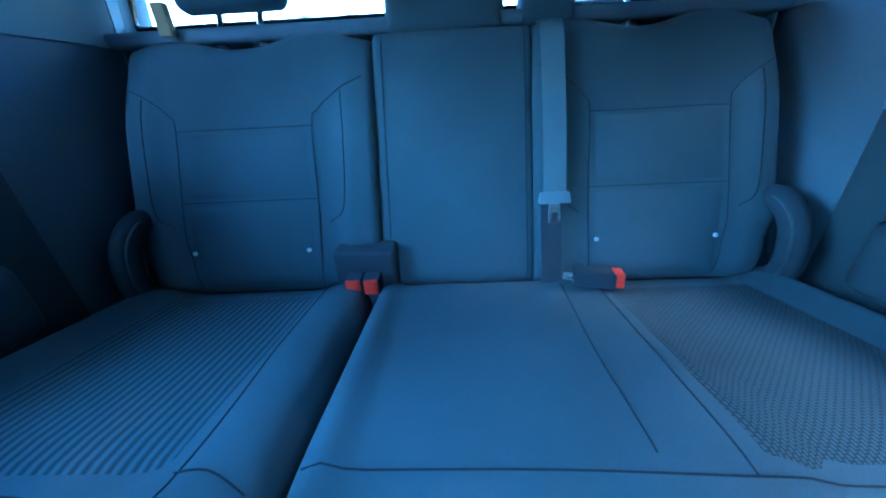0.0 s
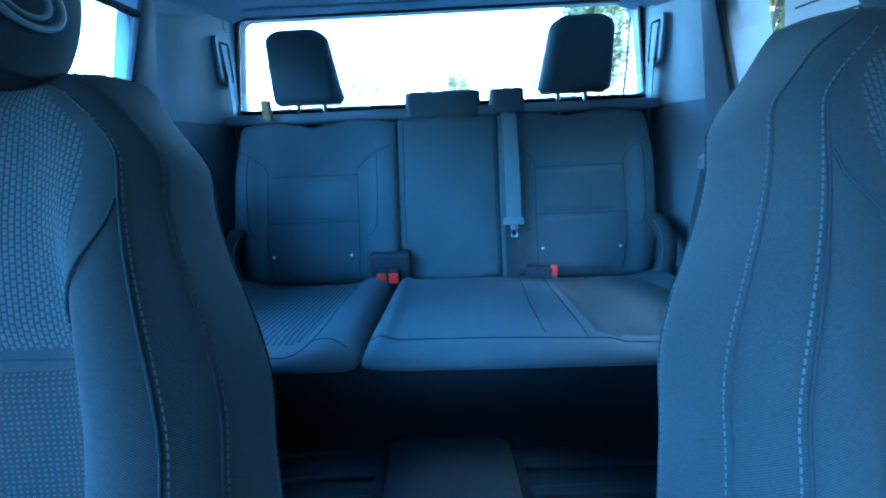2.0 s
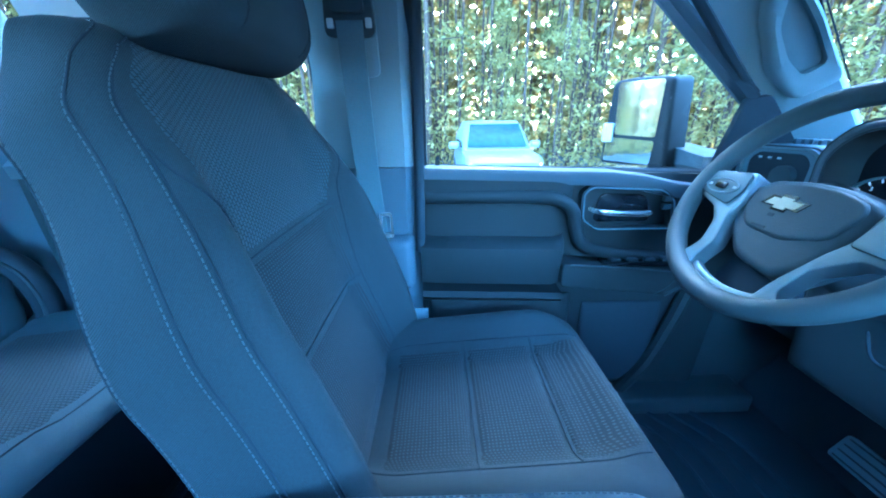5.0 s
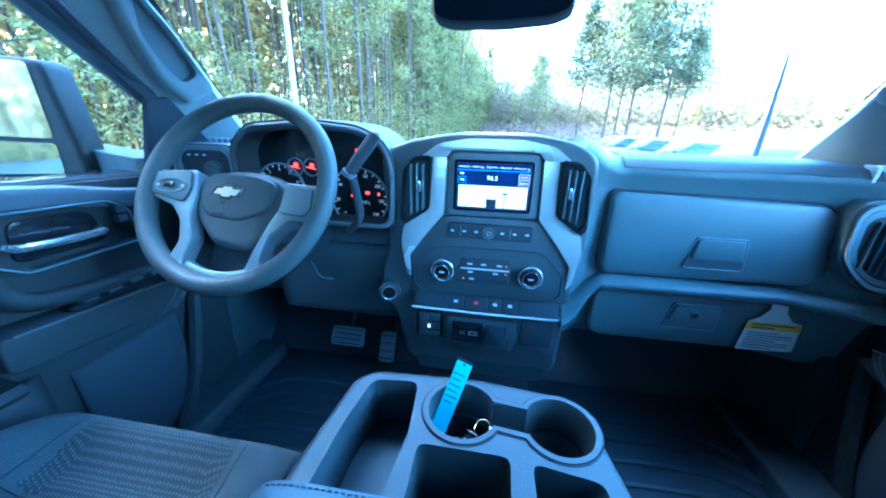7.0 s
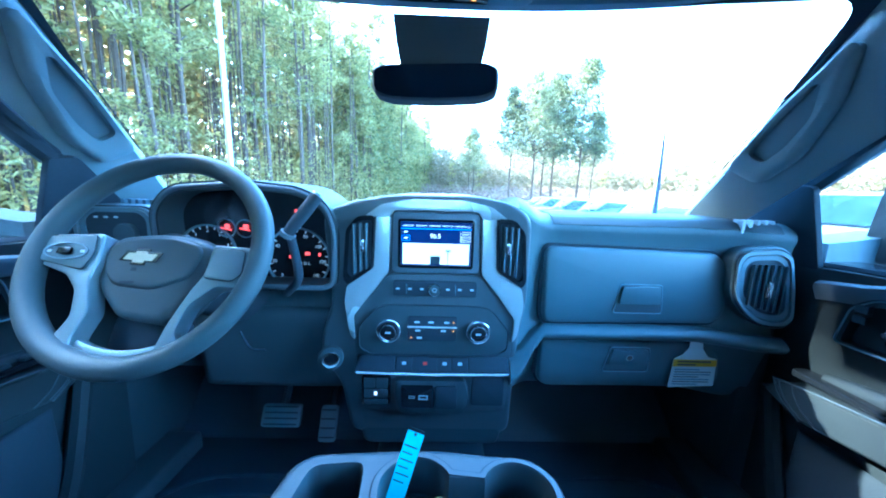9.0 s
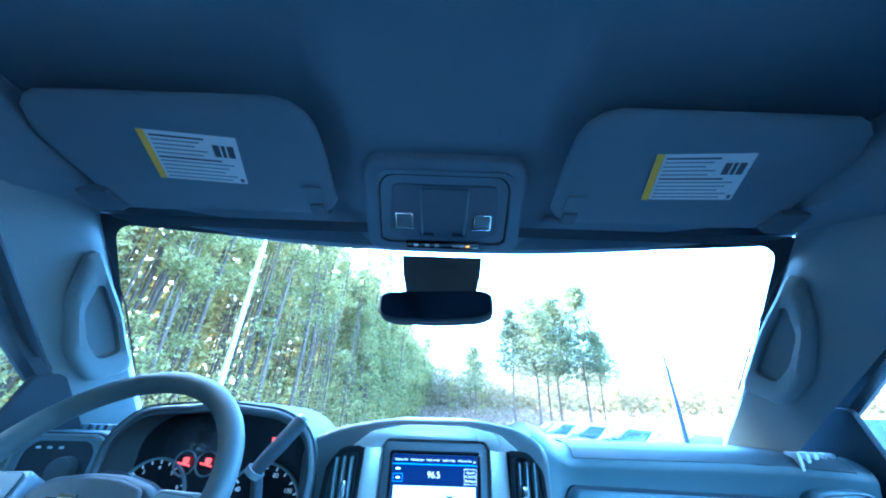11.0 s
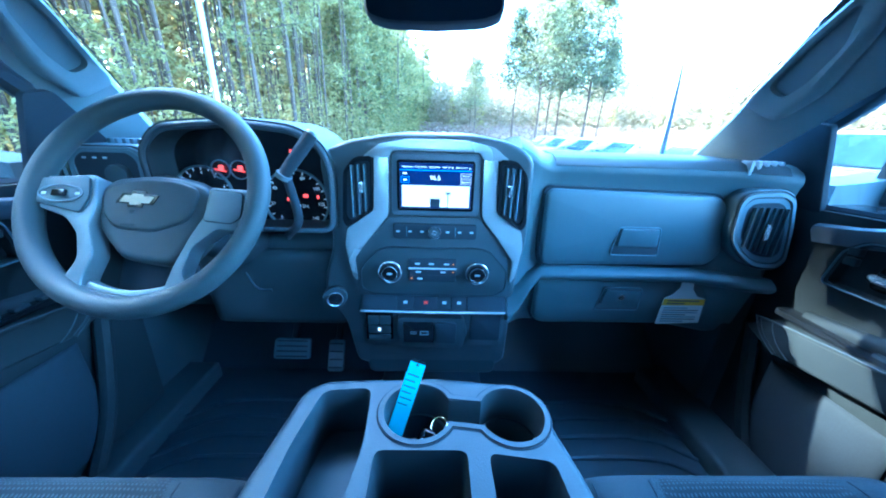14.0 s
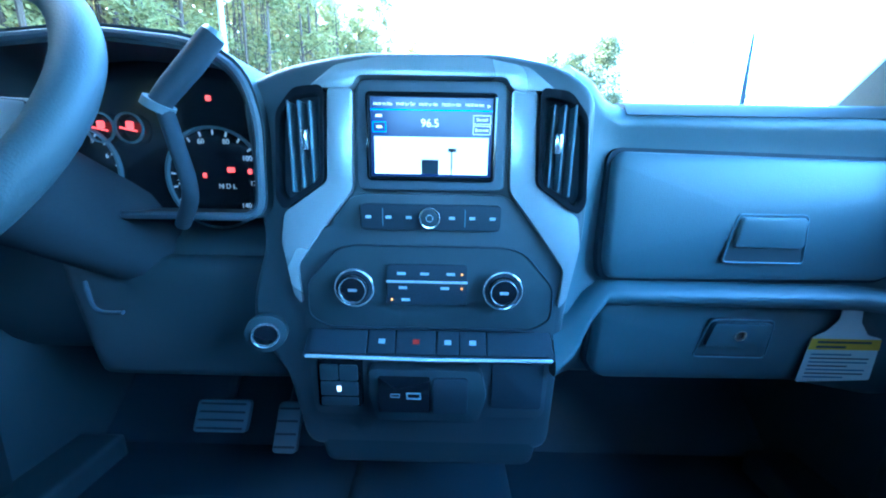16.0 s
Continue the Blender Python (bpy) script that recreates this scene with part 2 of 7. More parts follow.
def frame_prism(outer, inner, m, depth):
    """A flat frame between two outlines with the same number of points."""
    bm = bmesh.new()
    k = len(outer)
    rows = [[bm.verts.new((p[0], p[1], z)) for p in o] for o, z in ((outer, 0), (outer, depth), (inner, depth), (inner, 0))]
    for a in range(4):
        for i in range(k):
            bm.faces.new((rows[a][i], rows[a][(i + 1) % k], rows[(a + 1) % 4][(i + 1) % k], rows[(a + 1) % 4][i]))
    bm.transform(m)
    return bm


def circle(r, n=32, cx=0.0, cy=0.0, ry=None):
    return [(cx + r * math.cos(2 * math.pi * i / n), cy + (ry or r) * math.sin(2 * math.pi * i / n)) for i in range(n)]


def axes(o, ex, ey, ez):
    return Matrix(((ex[0], ey[0], ez[0], o[0]), (ex[1], ey[1], ez[1], o[1]), (ex[2], ey[2], ez[2], o[2]), (0, 0, 0, 1)))


def facing(y, tilt=0.0, z=0.0):
    """Local x is the truck's x, local y goes up, local z to the rear; leaning by tilt degrees about height z."""
    return Matrix.Translation((0, y, z)) @ Matrix.Rotation(radians(90 - tilt), 4, "X") @ Matrix.Translation((0, -z, 0))


def smooth_path(pts, n=6, closed=False):
    pts = [Vector(p) for p in pts]
    k = len(pts)
    out = []
    last = k if closed else k - 1
    for i in range(last):
        p1, p2 = pts[i], pts[(i + 1) % k]
        p0 = pts[i - 1] if (closed or i > 0) else p1 * 2 - p2
        p3 = pts[(i + 2) % k] if (closed or i + 2 < k) else p2 * 2 - p1
        for j in range(n):
            t = j / n
            out.append(0.5 * ((2 * p1) + (p2 - p0) * t + (2 * p0 - 5 * p1 + 4 * p2 - p3) * t * t + (3 * p1 - p0 - 3 * p2 + p3) * t ** 3))
    if not closed:
        out.append(pts[-1])
    return out


def tube(pts, r, n=8, closed=False, flat=1.0):
    """A round bar along points; r may be a list. flat squashes it along its second axis."""
    pts = [Vector(p) for p in pts]
    k = len(pts)
    rs = r if isinstance(r, (list, tuple)) else [r] * k
    bm = bmesh.new()
    rings = []
    up = None
    for i, p in enumerate(pts):
        a = pts[i - 1] if (closed or i > 0) else p
        b = pts[(i + 1) % k] if (closed or i + 1 < k) else p
        d = (b - a).normalized()
        if up is None:
            up = d.orthogonal().normalized()
        up = (up - d * up.dot(d)).normalized()
        side = d.cross(up)
        rings.append([bm.verts.new(p + (side * math.cos(2 * math.pi * j / n) + up * math.sin(2 * math.pi * j / n) * flat) * rs[i]) for j in range(n)])
    for i in range(k if closed else k - 1):
        a, b = rings[i], rings[(i + 1) % k]
        for j in range(n):
            bm.faces.new((a[j], a[(j + 1) % n], b[(j + 1) % n], b[j]))
    if not closed:
        bm.faces.new(rings[0][::-1])
        bm.faces.new(rings[-1])
    return bm


def strap(pts, across, w, thick=0.0015):
    """A flat belt along points, w wide along the vector across."""
    pts = [Vector(p) for p in pts]
    ac = Vector(across).normalized() * w / 2
    bm = bmesh.new()
    rows = []
    for i, p in enumerate(pts):
        d = (pts[min(i + 1, len(pts) - 1)] - pts[max(i - 1, 0)]).normalized()
        nn = d.cross(ac).normalized() * thick
        rows.append([bm.verts.new(q) for q in (p - ac - nn, p + ac - nn, p + ac + nn, p - ac + nn)])
    for a, b in zip(rows, rows[1:]):
        for j in range(4):
            bm.faces.new((a[j], a[(j + 1) % 4], b[(j + 1) % 4], b[j]))
    bm.faces.new(rows[0][::-1])
    bm.faces.new(rows[-1])
    return bm


def loft(rings, cap=True):
    bm = bmesh.new()
    rows = [[bm.verts.new(p) for p in r] for r in rings]
    n = len(rows[0])
    for a, b in zip(rows, rows[1:]):
        for j in range(n):
            bm.faces.new((a[j], a[(j + 1) % n], b[(j + 1) % n], b[j]))
    if cap:
        bm.faces.new(rows[0][::-1])
        bm.faces.new(rows[-1])
    return bm


def step(a, b, t):
    t = min(1, max(0, (t - a) / (b - a)))
    return t * t * (3 - 2 * t)


def pillow(o, ex, ey, en, wl, wr, length, thick, bulge=None, nu=28, nv=28, pu=6, pv=8, soft=0.5, back=0.25, rear=1.0, top=None):
    """A padded form: u from -1 to 1 along ex (half widths wl(v), wr(v)), v from 0 to 1 along ey, its face at height thick along en.
    Returns the mesh and a function of (u, v, lift) that gives points on its face."""
    o, ex, ey, en = Vector(o), Vector(ex).normalized(), Vector(ey).normalized(), Vector(en).normalized()

    def face(u, v, lift=0.0, side=1):
        e = max(0.0, (1 - abs(u) ** pu)) ** soft * max(0.0, (1 - abs(2 * v - 1) ** pv)) ** soft
        h = thick * (0.5 + 0.5 * e) if side > 0 else thick * (0.5 - (0.5 - back * 0.2) * e)
        if bulge and side > 0:
            h += bulge(u, v) * e
        narrow = 1.0 if side > 0 else 1 - (1 - rear) * e
        reach = length * (1 + (top(u) * v ** 5 if top else 0))
        return o + ex * (u * narrow * (wr(v) if u > 0 else wl(v))) + ey * (v * reach) + en * (h + lift)

    def spread(s):
        return math.copysign(1 - (1 - abs(s)) ** 2.0, s)

    bm = bmesh.new()
    us = [spread(-1 + 2 * i / nu) for i in range(nu + 1)]
    vs = [(spread(-1 + 2 * j / nv) + 1) / 2 for j in range(nv + 1)]
    grids = []
    for side in (1, -1):
        grids.append([[bm.verts.new(face(u, v, 0, side)) for u in us] for v in vs])
    for g in grids:
        for j in range(nv):
            for i in range(nu):
                bm.faces.new((g[j][i], g[j][i + 1], g[j + 1][i + 1], g[j + 1][i]))
    bmesh.ops.remove_doubles(bm, verts=bm.verts, dist=0.0002)
    return bm, face


def inset(face, u0, u1, v0, v1, lift=0.004, nu=14, nv=16):
    """A fabric panel laid on a padded face, between u0(v) and u1(v)."""
    bm = bmesh.new()
    rows = []
    for j in range(nv + 1):
        v = v0 + (v1 - v0) * j / nv
        a, b = u0(v), u1(v)
        row = []
        for i in range(nu + 1):
            s = i / nu
            edge = min(1, 6 * s, 6 * (1 - s), 8 * j / nv, 8 * (1 - j / nv))
            row.append(bm.verts.new(face(a + (b - a) * s, v, -0.003 + (lift + 0.003) * math.sqrt(edge))))
        rows.append(row)
    for a, b in zip(rows, rows[1:]):
        for i in range(nu):
            bm.faces.new((a[i], a[i + 1], b[i + 1], b[i]))
    return bm


def seam(face, uv, r=0.0015, lift=0.0007, n=12):
    r = min(r, 0.0012)
    pts = smooth_path([(u, v, 0) for u, v in uv], n)
    return tube([face(p[0], p[1], lift) for p in pts], r, 6)


def stitches(face, uv, lift=0.002, n=40, gap=0.38, r=0.00055):
    """Short threads along a line on a padded face."""
    pts = smooth_path([(u, v, 0) for u, v in uv], 12)
    pts = [face(p[0], p[1], lift) for p in pts]
    total = [0.0]
    for a, b in zip(pts, pts[1:]):
        total.append(total[-1] + (b - a).length)
    bm = bmesh.new()

    def at(s):
        for i in range(len(pts) - 1):
            if total[i + 1] >= s:
                t = (s - total[i]) / max(1e-9, total[i + 1] - total[i])
                return pts[i].lerp(pts[i + 1], t)
        return pts[-1]
    count = max(4, int(total[-1] / 0.0062))
    for k in range(count):
        a, b = at(total[-1] * k / count), at(total[-1] * (k + 1 - gap) / count)
        d = (b - a)
        if d.length < 1e-5:
            continue
        s = d.orthogonal().normalized() * r
        q = d.cross(s).normalized() * r
        vs = [bm.verts.new(p + w) for p in (a, b) for w in (s + q, s - q, -s - q, -s + q)]
        for f in ((0, 1, 5, 4), (1, 2, 6, 5), (2, 3, 7, 6), (3, 0, 4, 7), (0, 3, 2, 1), (4, 5, 6, 7)):
            bm.faces.new([vs[x] for x in f])
    return bm


def lettering(name, text, m, size, mat, parent, label=""):
    cu = bpy.data.curves.new(name, "FONT")
    cu.body, cu.size, cu.extrude, cu.align_x, cu.align_y = text, size, 0.0002, "CENTER", "CENTER"
    tmp = bpy.data.objects.new("tmp", cu)
    scene.collection.objects.link(tmp)
    me = bpy.data.meshes.new_from_object(tmp.evaluated_get(bpy.context.evaluated_depsgraph_get()))
    bpy.data.objects.remove(tmp)
    bm = bmesh.new()
    bm.from_mesh(me)
    bm.transform(m)
    bpy.data.meshes.remove(me)
    return part(name, bm, mat, parent, label, smooth=False)


def const(c):
    return lambda v: c


def cut(bm, cutters):
    """The form bm less the cutters."""
    def temp(b):
        me = bpy.data.meshes.new("tmp")
        bmesh.ops.recalc_face_normals(b, faces=b.faces)
        b.to_mesh(me)
        b.free()
        ob = bpy.data.objects.new("tmp", me)
        scene.collection.objects.link(ob)
        return ob
    base, tools = temp(bm), [temp(c) for c in cutters]
    for t in tools:
        md = base.modifiers.new("cut", "BOOLEAN")
        md.operation, md.object, md.solver = "DIFFERENCE", t, "EXACT"
    bpy.context.view_layer.update()
    me = bpy.data.meshes.new_from_object(base.evaluated_get(bpy.context.evaluated_depsgraph_get()))
    out = bmesh.new()
    out.from_mesh(me)
    bpy.data.meshes.remove(me)
    for ob in [base] + tools:
        old = ob.data
        bpy.data.objects.remove(ob)
        bpy.data.meshes.remove(old)
    return out


# ---- the cab: floor, walls, roof ----
FLOOR = -0.84
RX = -0.010            # the rear bench and window sit a little to the driver's side
REAR = Matrix.Translation((-0.033, -1.06, 0)) @ Matrix.Rotation(radians(-2.0), 4, "Z") @ Matrix.Translation((0.033, 1.06, 0))   # and a little askew
SIDE = axes((-0.86, 0, 0), (0, 1, 0), (0, 0, 1), (1, 0, 0))     # local x to the nose, y up, z into the cab
MIRRORED = Matrix.Diagonal((-1, 1, 1, 1))
FAR_SIDE = Matrix.Scale(1.11, 4)      # the passenger's door stands farther out

floor = solo("floor", box(-0.86, 0.86, -1.42, 1.10, FLOOR - 0.06, FLOOR, 0.005), RUBBER, "black rubber-covered cab floor", "floor", kind="structure")
part("toe_board", loft([[(x, 0.98, FLOOR), (x, 1.3, -0.5), (x, 1.34, -0.54), (x, 1.02, FLOOR - 0.05)] for x in (-0.86, 0.86)]), RUBBER, floor)
part("tunnel", pillow((0, -1.0, FLOOR - 0.02), (1, 0, 0), (0, 1, 0), (0, 0, 1), const(0.17), const(0.17), 2.05, 0.075, nu=12, nv=10)[0], RUBBER, floor)
for sx in (-1, 1):
    for k in range(7):
        y = 0.42 + 0.065 * k
        part("ridge", tube(smooth_path([(sx * 0.22, y - 0.03, FLOOR + 0.003), (sx * 0.36, y + 0.015, FLOOR + 0.004), (sx * 0.62, y + 0.015, FLOOR + 0.004), (sx * 0.74, y - 0.05, FLOOR + 0.003)], 4), 0.006, 6), RUBBER, floor)
    for k in range(5):
        y = -0.42 - 0.075 * k
        part("ridge", box(min(sx * 0.20, sx * 0.66), max(sx * 0.20, sx * 0.66), y - 0.013, y + 0.013, FLOOR - 0.004, FLOOR + 0.015, 0.006, 3), RUBBER, floor)
    part("sill_plate", box(sx * 0.74, sx * 0.87, -1.0, 0.95, FLOOR - 0.05, FLOOR + 0.055, 0.015, 3), PLASTIC, floor)

solo("wall_front", box(-0.95, 0.95, 1.245, 1.36, -0.95, -0.07, 0.0), TRIM_DARK, "dark firewall behind the dashboard", "wall", kind="structure")

# rear wall with its window
WIN = rounded([(0.805 + RX, 0.138), (0.735 + RX, 0.459), (-0.735 + RX, 0.459), (-0.805 + RX, 0.138)], 0.03)
rear_wall = solo("wall_rear", cut(prism([(-0.95, -0.9), (0.95, -0.9), (0.95, 0.6), (-0.95, 0.6)], facing(-1.46), -0.05, 0), [prism(WIN, facing(-1.30), 0.3, 0)]),
                 TRIM_DARK, "dark rear wall of the cab with a wide window", "wall", kind="structure", smooth=False)
rear_wall.matrix_basis = REAR
window_rear = thing("window_1", (RX, -1.43, 0.13), "wide clear rear window in a black seal", "window", kind="structure")
window_rear.matrix_basis = REAR @ Matrix.Translation((RX, -1.43, 0.13))
pane = part("pane", prism(WIN, facing(-1.43), 0.004, 0), CLEAR, window_rear, smooth=False)
pane.visible_shadow = False
part("window_frame", tube([(x, -1.405, z) for x, z in WIN], 0.009, 6, closed=True), GLOSS_BLACK, window_rear)
part("parcel_ledge", box(-0.80 + RX, 0.80 + RX, -1.41, -1.29, 0.085, 0.118, 0.012, 3), TRIM_DARK, rear_wall)
part("window_header", box(-0.80, 0.80, -1.42, -1.33, 0.459, 0.51, 0.012, 3), LINER, rear_wall)


# headliner
def liner_z(x, y):
    z = 0.462 - 0.068 * step(0.28, 0.74, y) - 0.034 * step(0.62, 0.77, abs(x))
    return z - 0.020 * (1 - step(0.178, 0.200, abs(x))) * step(0.05, 0.16, y) + 0.004 * step(-1.2, -1.38, y)


bm = bmesh.new()
cols, rows_n = 60, 60
lay = []
for up in (0, 0.03):
    grid = []
    for j in range(rows_n + 1):
        row = []
        for i in range(cols + 1):
            x = -0.775 + 1.55 * i / cols
            y = -1.41 + (2.125 - 0.125 * abs(x / 0.775) ** 2.2) * j / rows_n
            row.append(bm.verts.new((x, y, liner_z(x, y) + up)))
        grid.append(row)
    lay.append(grid)
for g in lay:
    for j in range(rows_n):
        for i in range(cols):
            bm.faces.new((g[j][i], g[j][i + 1], g[j + 1][i + 1], g[j + 1][i]))
ceiling = solo("ceiling", bm, LINER, "grey felt headliner of the cab", "ceiling", kind="structure")
solo("roof_panel", box(-0.98, 0.98, -1.55, 0.74, 0.53, 0.56, 0.01), GLOSS_BLACK, "outer roof panel of the truck", "roof", kind="structure")
for sx in (-1, 1):
    # side rail over the doors
    ring = lambda y, x0, z0: [(sx * (x0 - 0.05), y, z0 + 0.09), (sx * (x0 - 0.035), y, z0 + 0.02), (sx * x0, y, z0), (sx * (x0 + 0.06), y, z0), (sx * (x0 + 0.2), y, z0 + 0.08), (sx * (x0 + 0.16), y, z0 + 0.24)]
    solo("roof_rail", loft([ring(-1.5, 0.80, 0.440), ring(-1.15, 0.76, 0.385), ring(-0.8, 0.735, 0.345), ring(-0.3, 0.725, 0.34), ring(0.30, 0.715, 0.338), ring(0.47, 0.712, 0.336), ring(0.60, 0.712, 0.372)]), LINER, "grey padded roof rail over the doors", "trim", kind="structure")
# windscreen header
solo("header_trim", loft([[(x, y0, z0 + 0.016), (x, y0 + 0.022, z0 - 0.012), (x, y0 + 0.06, z0 - 0.006), (x, y0 + 0.09, z0 + 0.05), (x, y0 - 0.02, z0 + 0.2), (x, y0 - 0.06, z0 + 0.2)]
                          for x, y0, z0 in [(-0.8 + 1.6 * k / 16, 0.715 - 0.12 * abs(-1 + k / 8) ** 2.2, 0.386 + 0.008 * abs(-1 + k / 8) ** 2.5) for k in range(17)]]), LINER,
     "grey padded band along the top of the windscreen", "trim", kind="structure")


def screen_point(s, t):
    """Windscreen: s from -1 to 1 across, t from 0 at the cowl to 1 at the header."""
    lo = Vector((0.768 * s - 0.011, 1.24 - 0.26 * abs(s) ** 2.2, -0.075))
    hi = Vector((0.758 * s + 0.007, 0.735 - 0.11 * abs(s) ** 2.2, 0.412 - 0.024 * abs(s) ** 2))
    p = lo.lerp(hi, t)
    return p + Vector((0, 0.02, 0.02)) * math.sin(math.pi * t) * (1 - abs(s) ** 3)


bm = bmesh.new()
g = [[bm.verts.new(screen_point(-1 + 2 * i / 20, j / 10)) for i in range(21)] for j in range(11)]
for j in range(10):
    for i in range(20):
        bm.faces.new((g[j][i], g[j][i + 1], g[j + 1][i + 1], g[j + 1][i]))
windscreen = thing("window_2", (0, 1.0, 0), "wide clear windscreen with a black edge band", "window", kind="structure")
pane = part("pane", bm, CLEAR, windscreen)
pane.visible_shadow = False
outer = rounded([(-1.03, -0.02), (1.03, -0.02), (1.03, 0.985), (-1.03, 0.985)], 0.02, 6)
inner = rounded([(-0.99, 0.02), (0.99, 0.02), (0.984, 0.960), (-0.980, 0.960)], 0.075, 6)
inside = Vector((0, -0.008, -0.008))
part("edge_band", loft([[screen_point(*p) + inside for p in o] for o in (outer, inner)], False), MATT_BLACK, windscreen, "black printed edge band")
part("frit_band", tube([screen_point(-0.97 + 1.94 * i / 20, 0.965) for i in range(21)], 0.012, 6, flat=0.3), MATT_BLACK, windscreen)


# pillars
def front_pillar():
    th = thing("front_pillar", (-0.75, 0.75, 0.0), "pale grey windscreen pillar trim with a moulded grab handle", "pillar", group="windscreen pillars", kind="structure")
    secs = []
    for t in [k / 9 for k in range(-1, 11)]:
        ya, za = 0.985 + (0.60 - 0.985) * t, -0.067 + 0.432 * t     # windscreen edge
        yb, zb = 0.860 + (0.335 - 0.860) * t, -0.07 + 0.40 * t                                    # door edge
        xi = -0.764 + 0.018 * t
        secs.append([(xi - 0.02, ya + 0.03, za + 0.01), (xi + 0.008, ya - 0.01, za - 0.004), (xi + 0.004, (ya * 0.75 + yb * 0.25), za * 0.75 + zb * 0.25), (xi - 0.02, ya * 0.35 + yb * 0.65, za * 0.35 + zb * 0.65), (xi - 0.050, yb, zb), (xi - 0.066, yb + 0.012, zb + 0.01), (xi - 0.070, ya + 0.04, za + 0.03)])
    part("pillar_trim", loft(secs), TRIM, th)
    # grab handle: raised rim, hollow, bar
    e1 = Vector((0.045, -0.375, 0.40)).normalized()
    nn = Vector((0.93, -0.22, -0.30)).normalized()
    nn = (nn - e1 * nn.dot(e1)).normalized()
    e2 = nn.cross(e1)
    m = axes((-0.738, 0.735, 0.165), e2, e1, nn)
    outer = rounded([(-0.020, -0.140), (0.060, -0.126), (0.080, -0.040), (0.058, 0.075), (0.014, 0.160), (-0.004, 0.160), (-0.020, 0.035)], 0.022, 6)
    inner = rounded([(-0.004, -0.082), (0.036, -0.080), (0.047, -0.030), (0.042, 0.040), (0.012, 0.092), (0.002, 0.085), (-0.006, 0.0)], 0.016, 6)
    lip = [((p[0] * 0.45 + q[0] * 0.55), (p[1] * 0.45 + q[1] * 0.55)) for p, q in zip(outer, inner)]
    rows = [[m @ Vector((p[0], p[1], h)) for p in o] for o, h in ((outer, -0.012), (outer, 0.004), ([(p[0] * 0.8 + q[0] * 0.2, p[1] * 0.8 + q[1] * 0.2) for p, q in zip(outer, inner)], 0.014), (lip, 0.018), (inner, 0.012), (inner, -0.004))]
    part("grab_rim", loft(rows, False), TRIM, th)
    part("grab_hollow", prism(inner, m @ Matrix.Translation((0, 0, -0.006)), 0.003, 0.001), PLASTIC_GREY, th)
    part("trim_line", tube([m @ Vector((-0.026, -0.15, 0.004)), m @ Vector((-0.028, 0.03, 0.006)), m @ Vector((-0.014, 0.17, 0.004))], 0.0016, 6), SEAM, th)
    return th


fp = front_pillar()
copy_thing(fp, Matrix.Translation((0.748, 0, 0.117)) @ Matrix.Rotation(radians(4.6), 4, "Y") @ Matrix.Translation((-0.748, 0, -0.117)) @ MIRRORED @ Matrix.Translation((-0.75, 0.75, 0.0)))


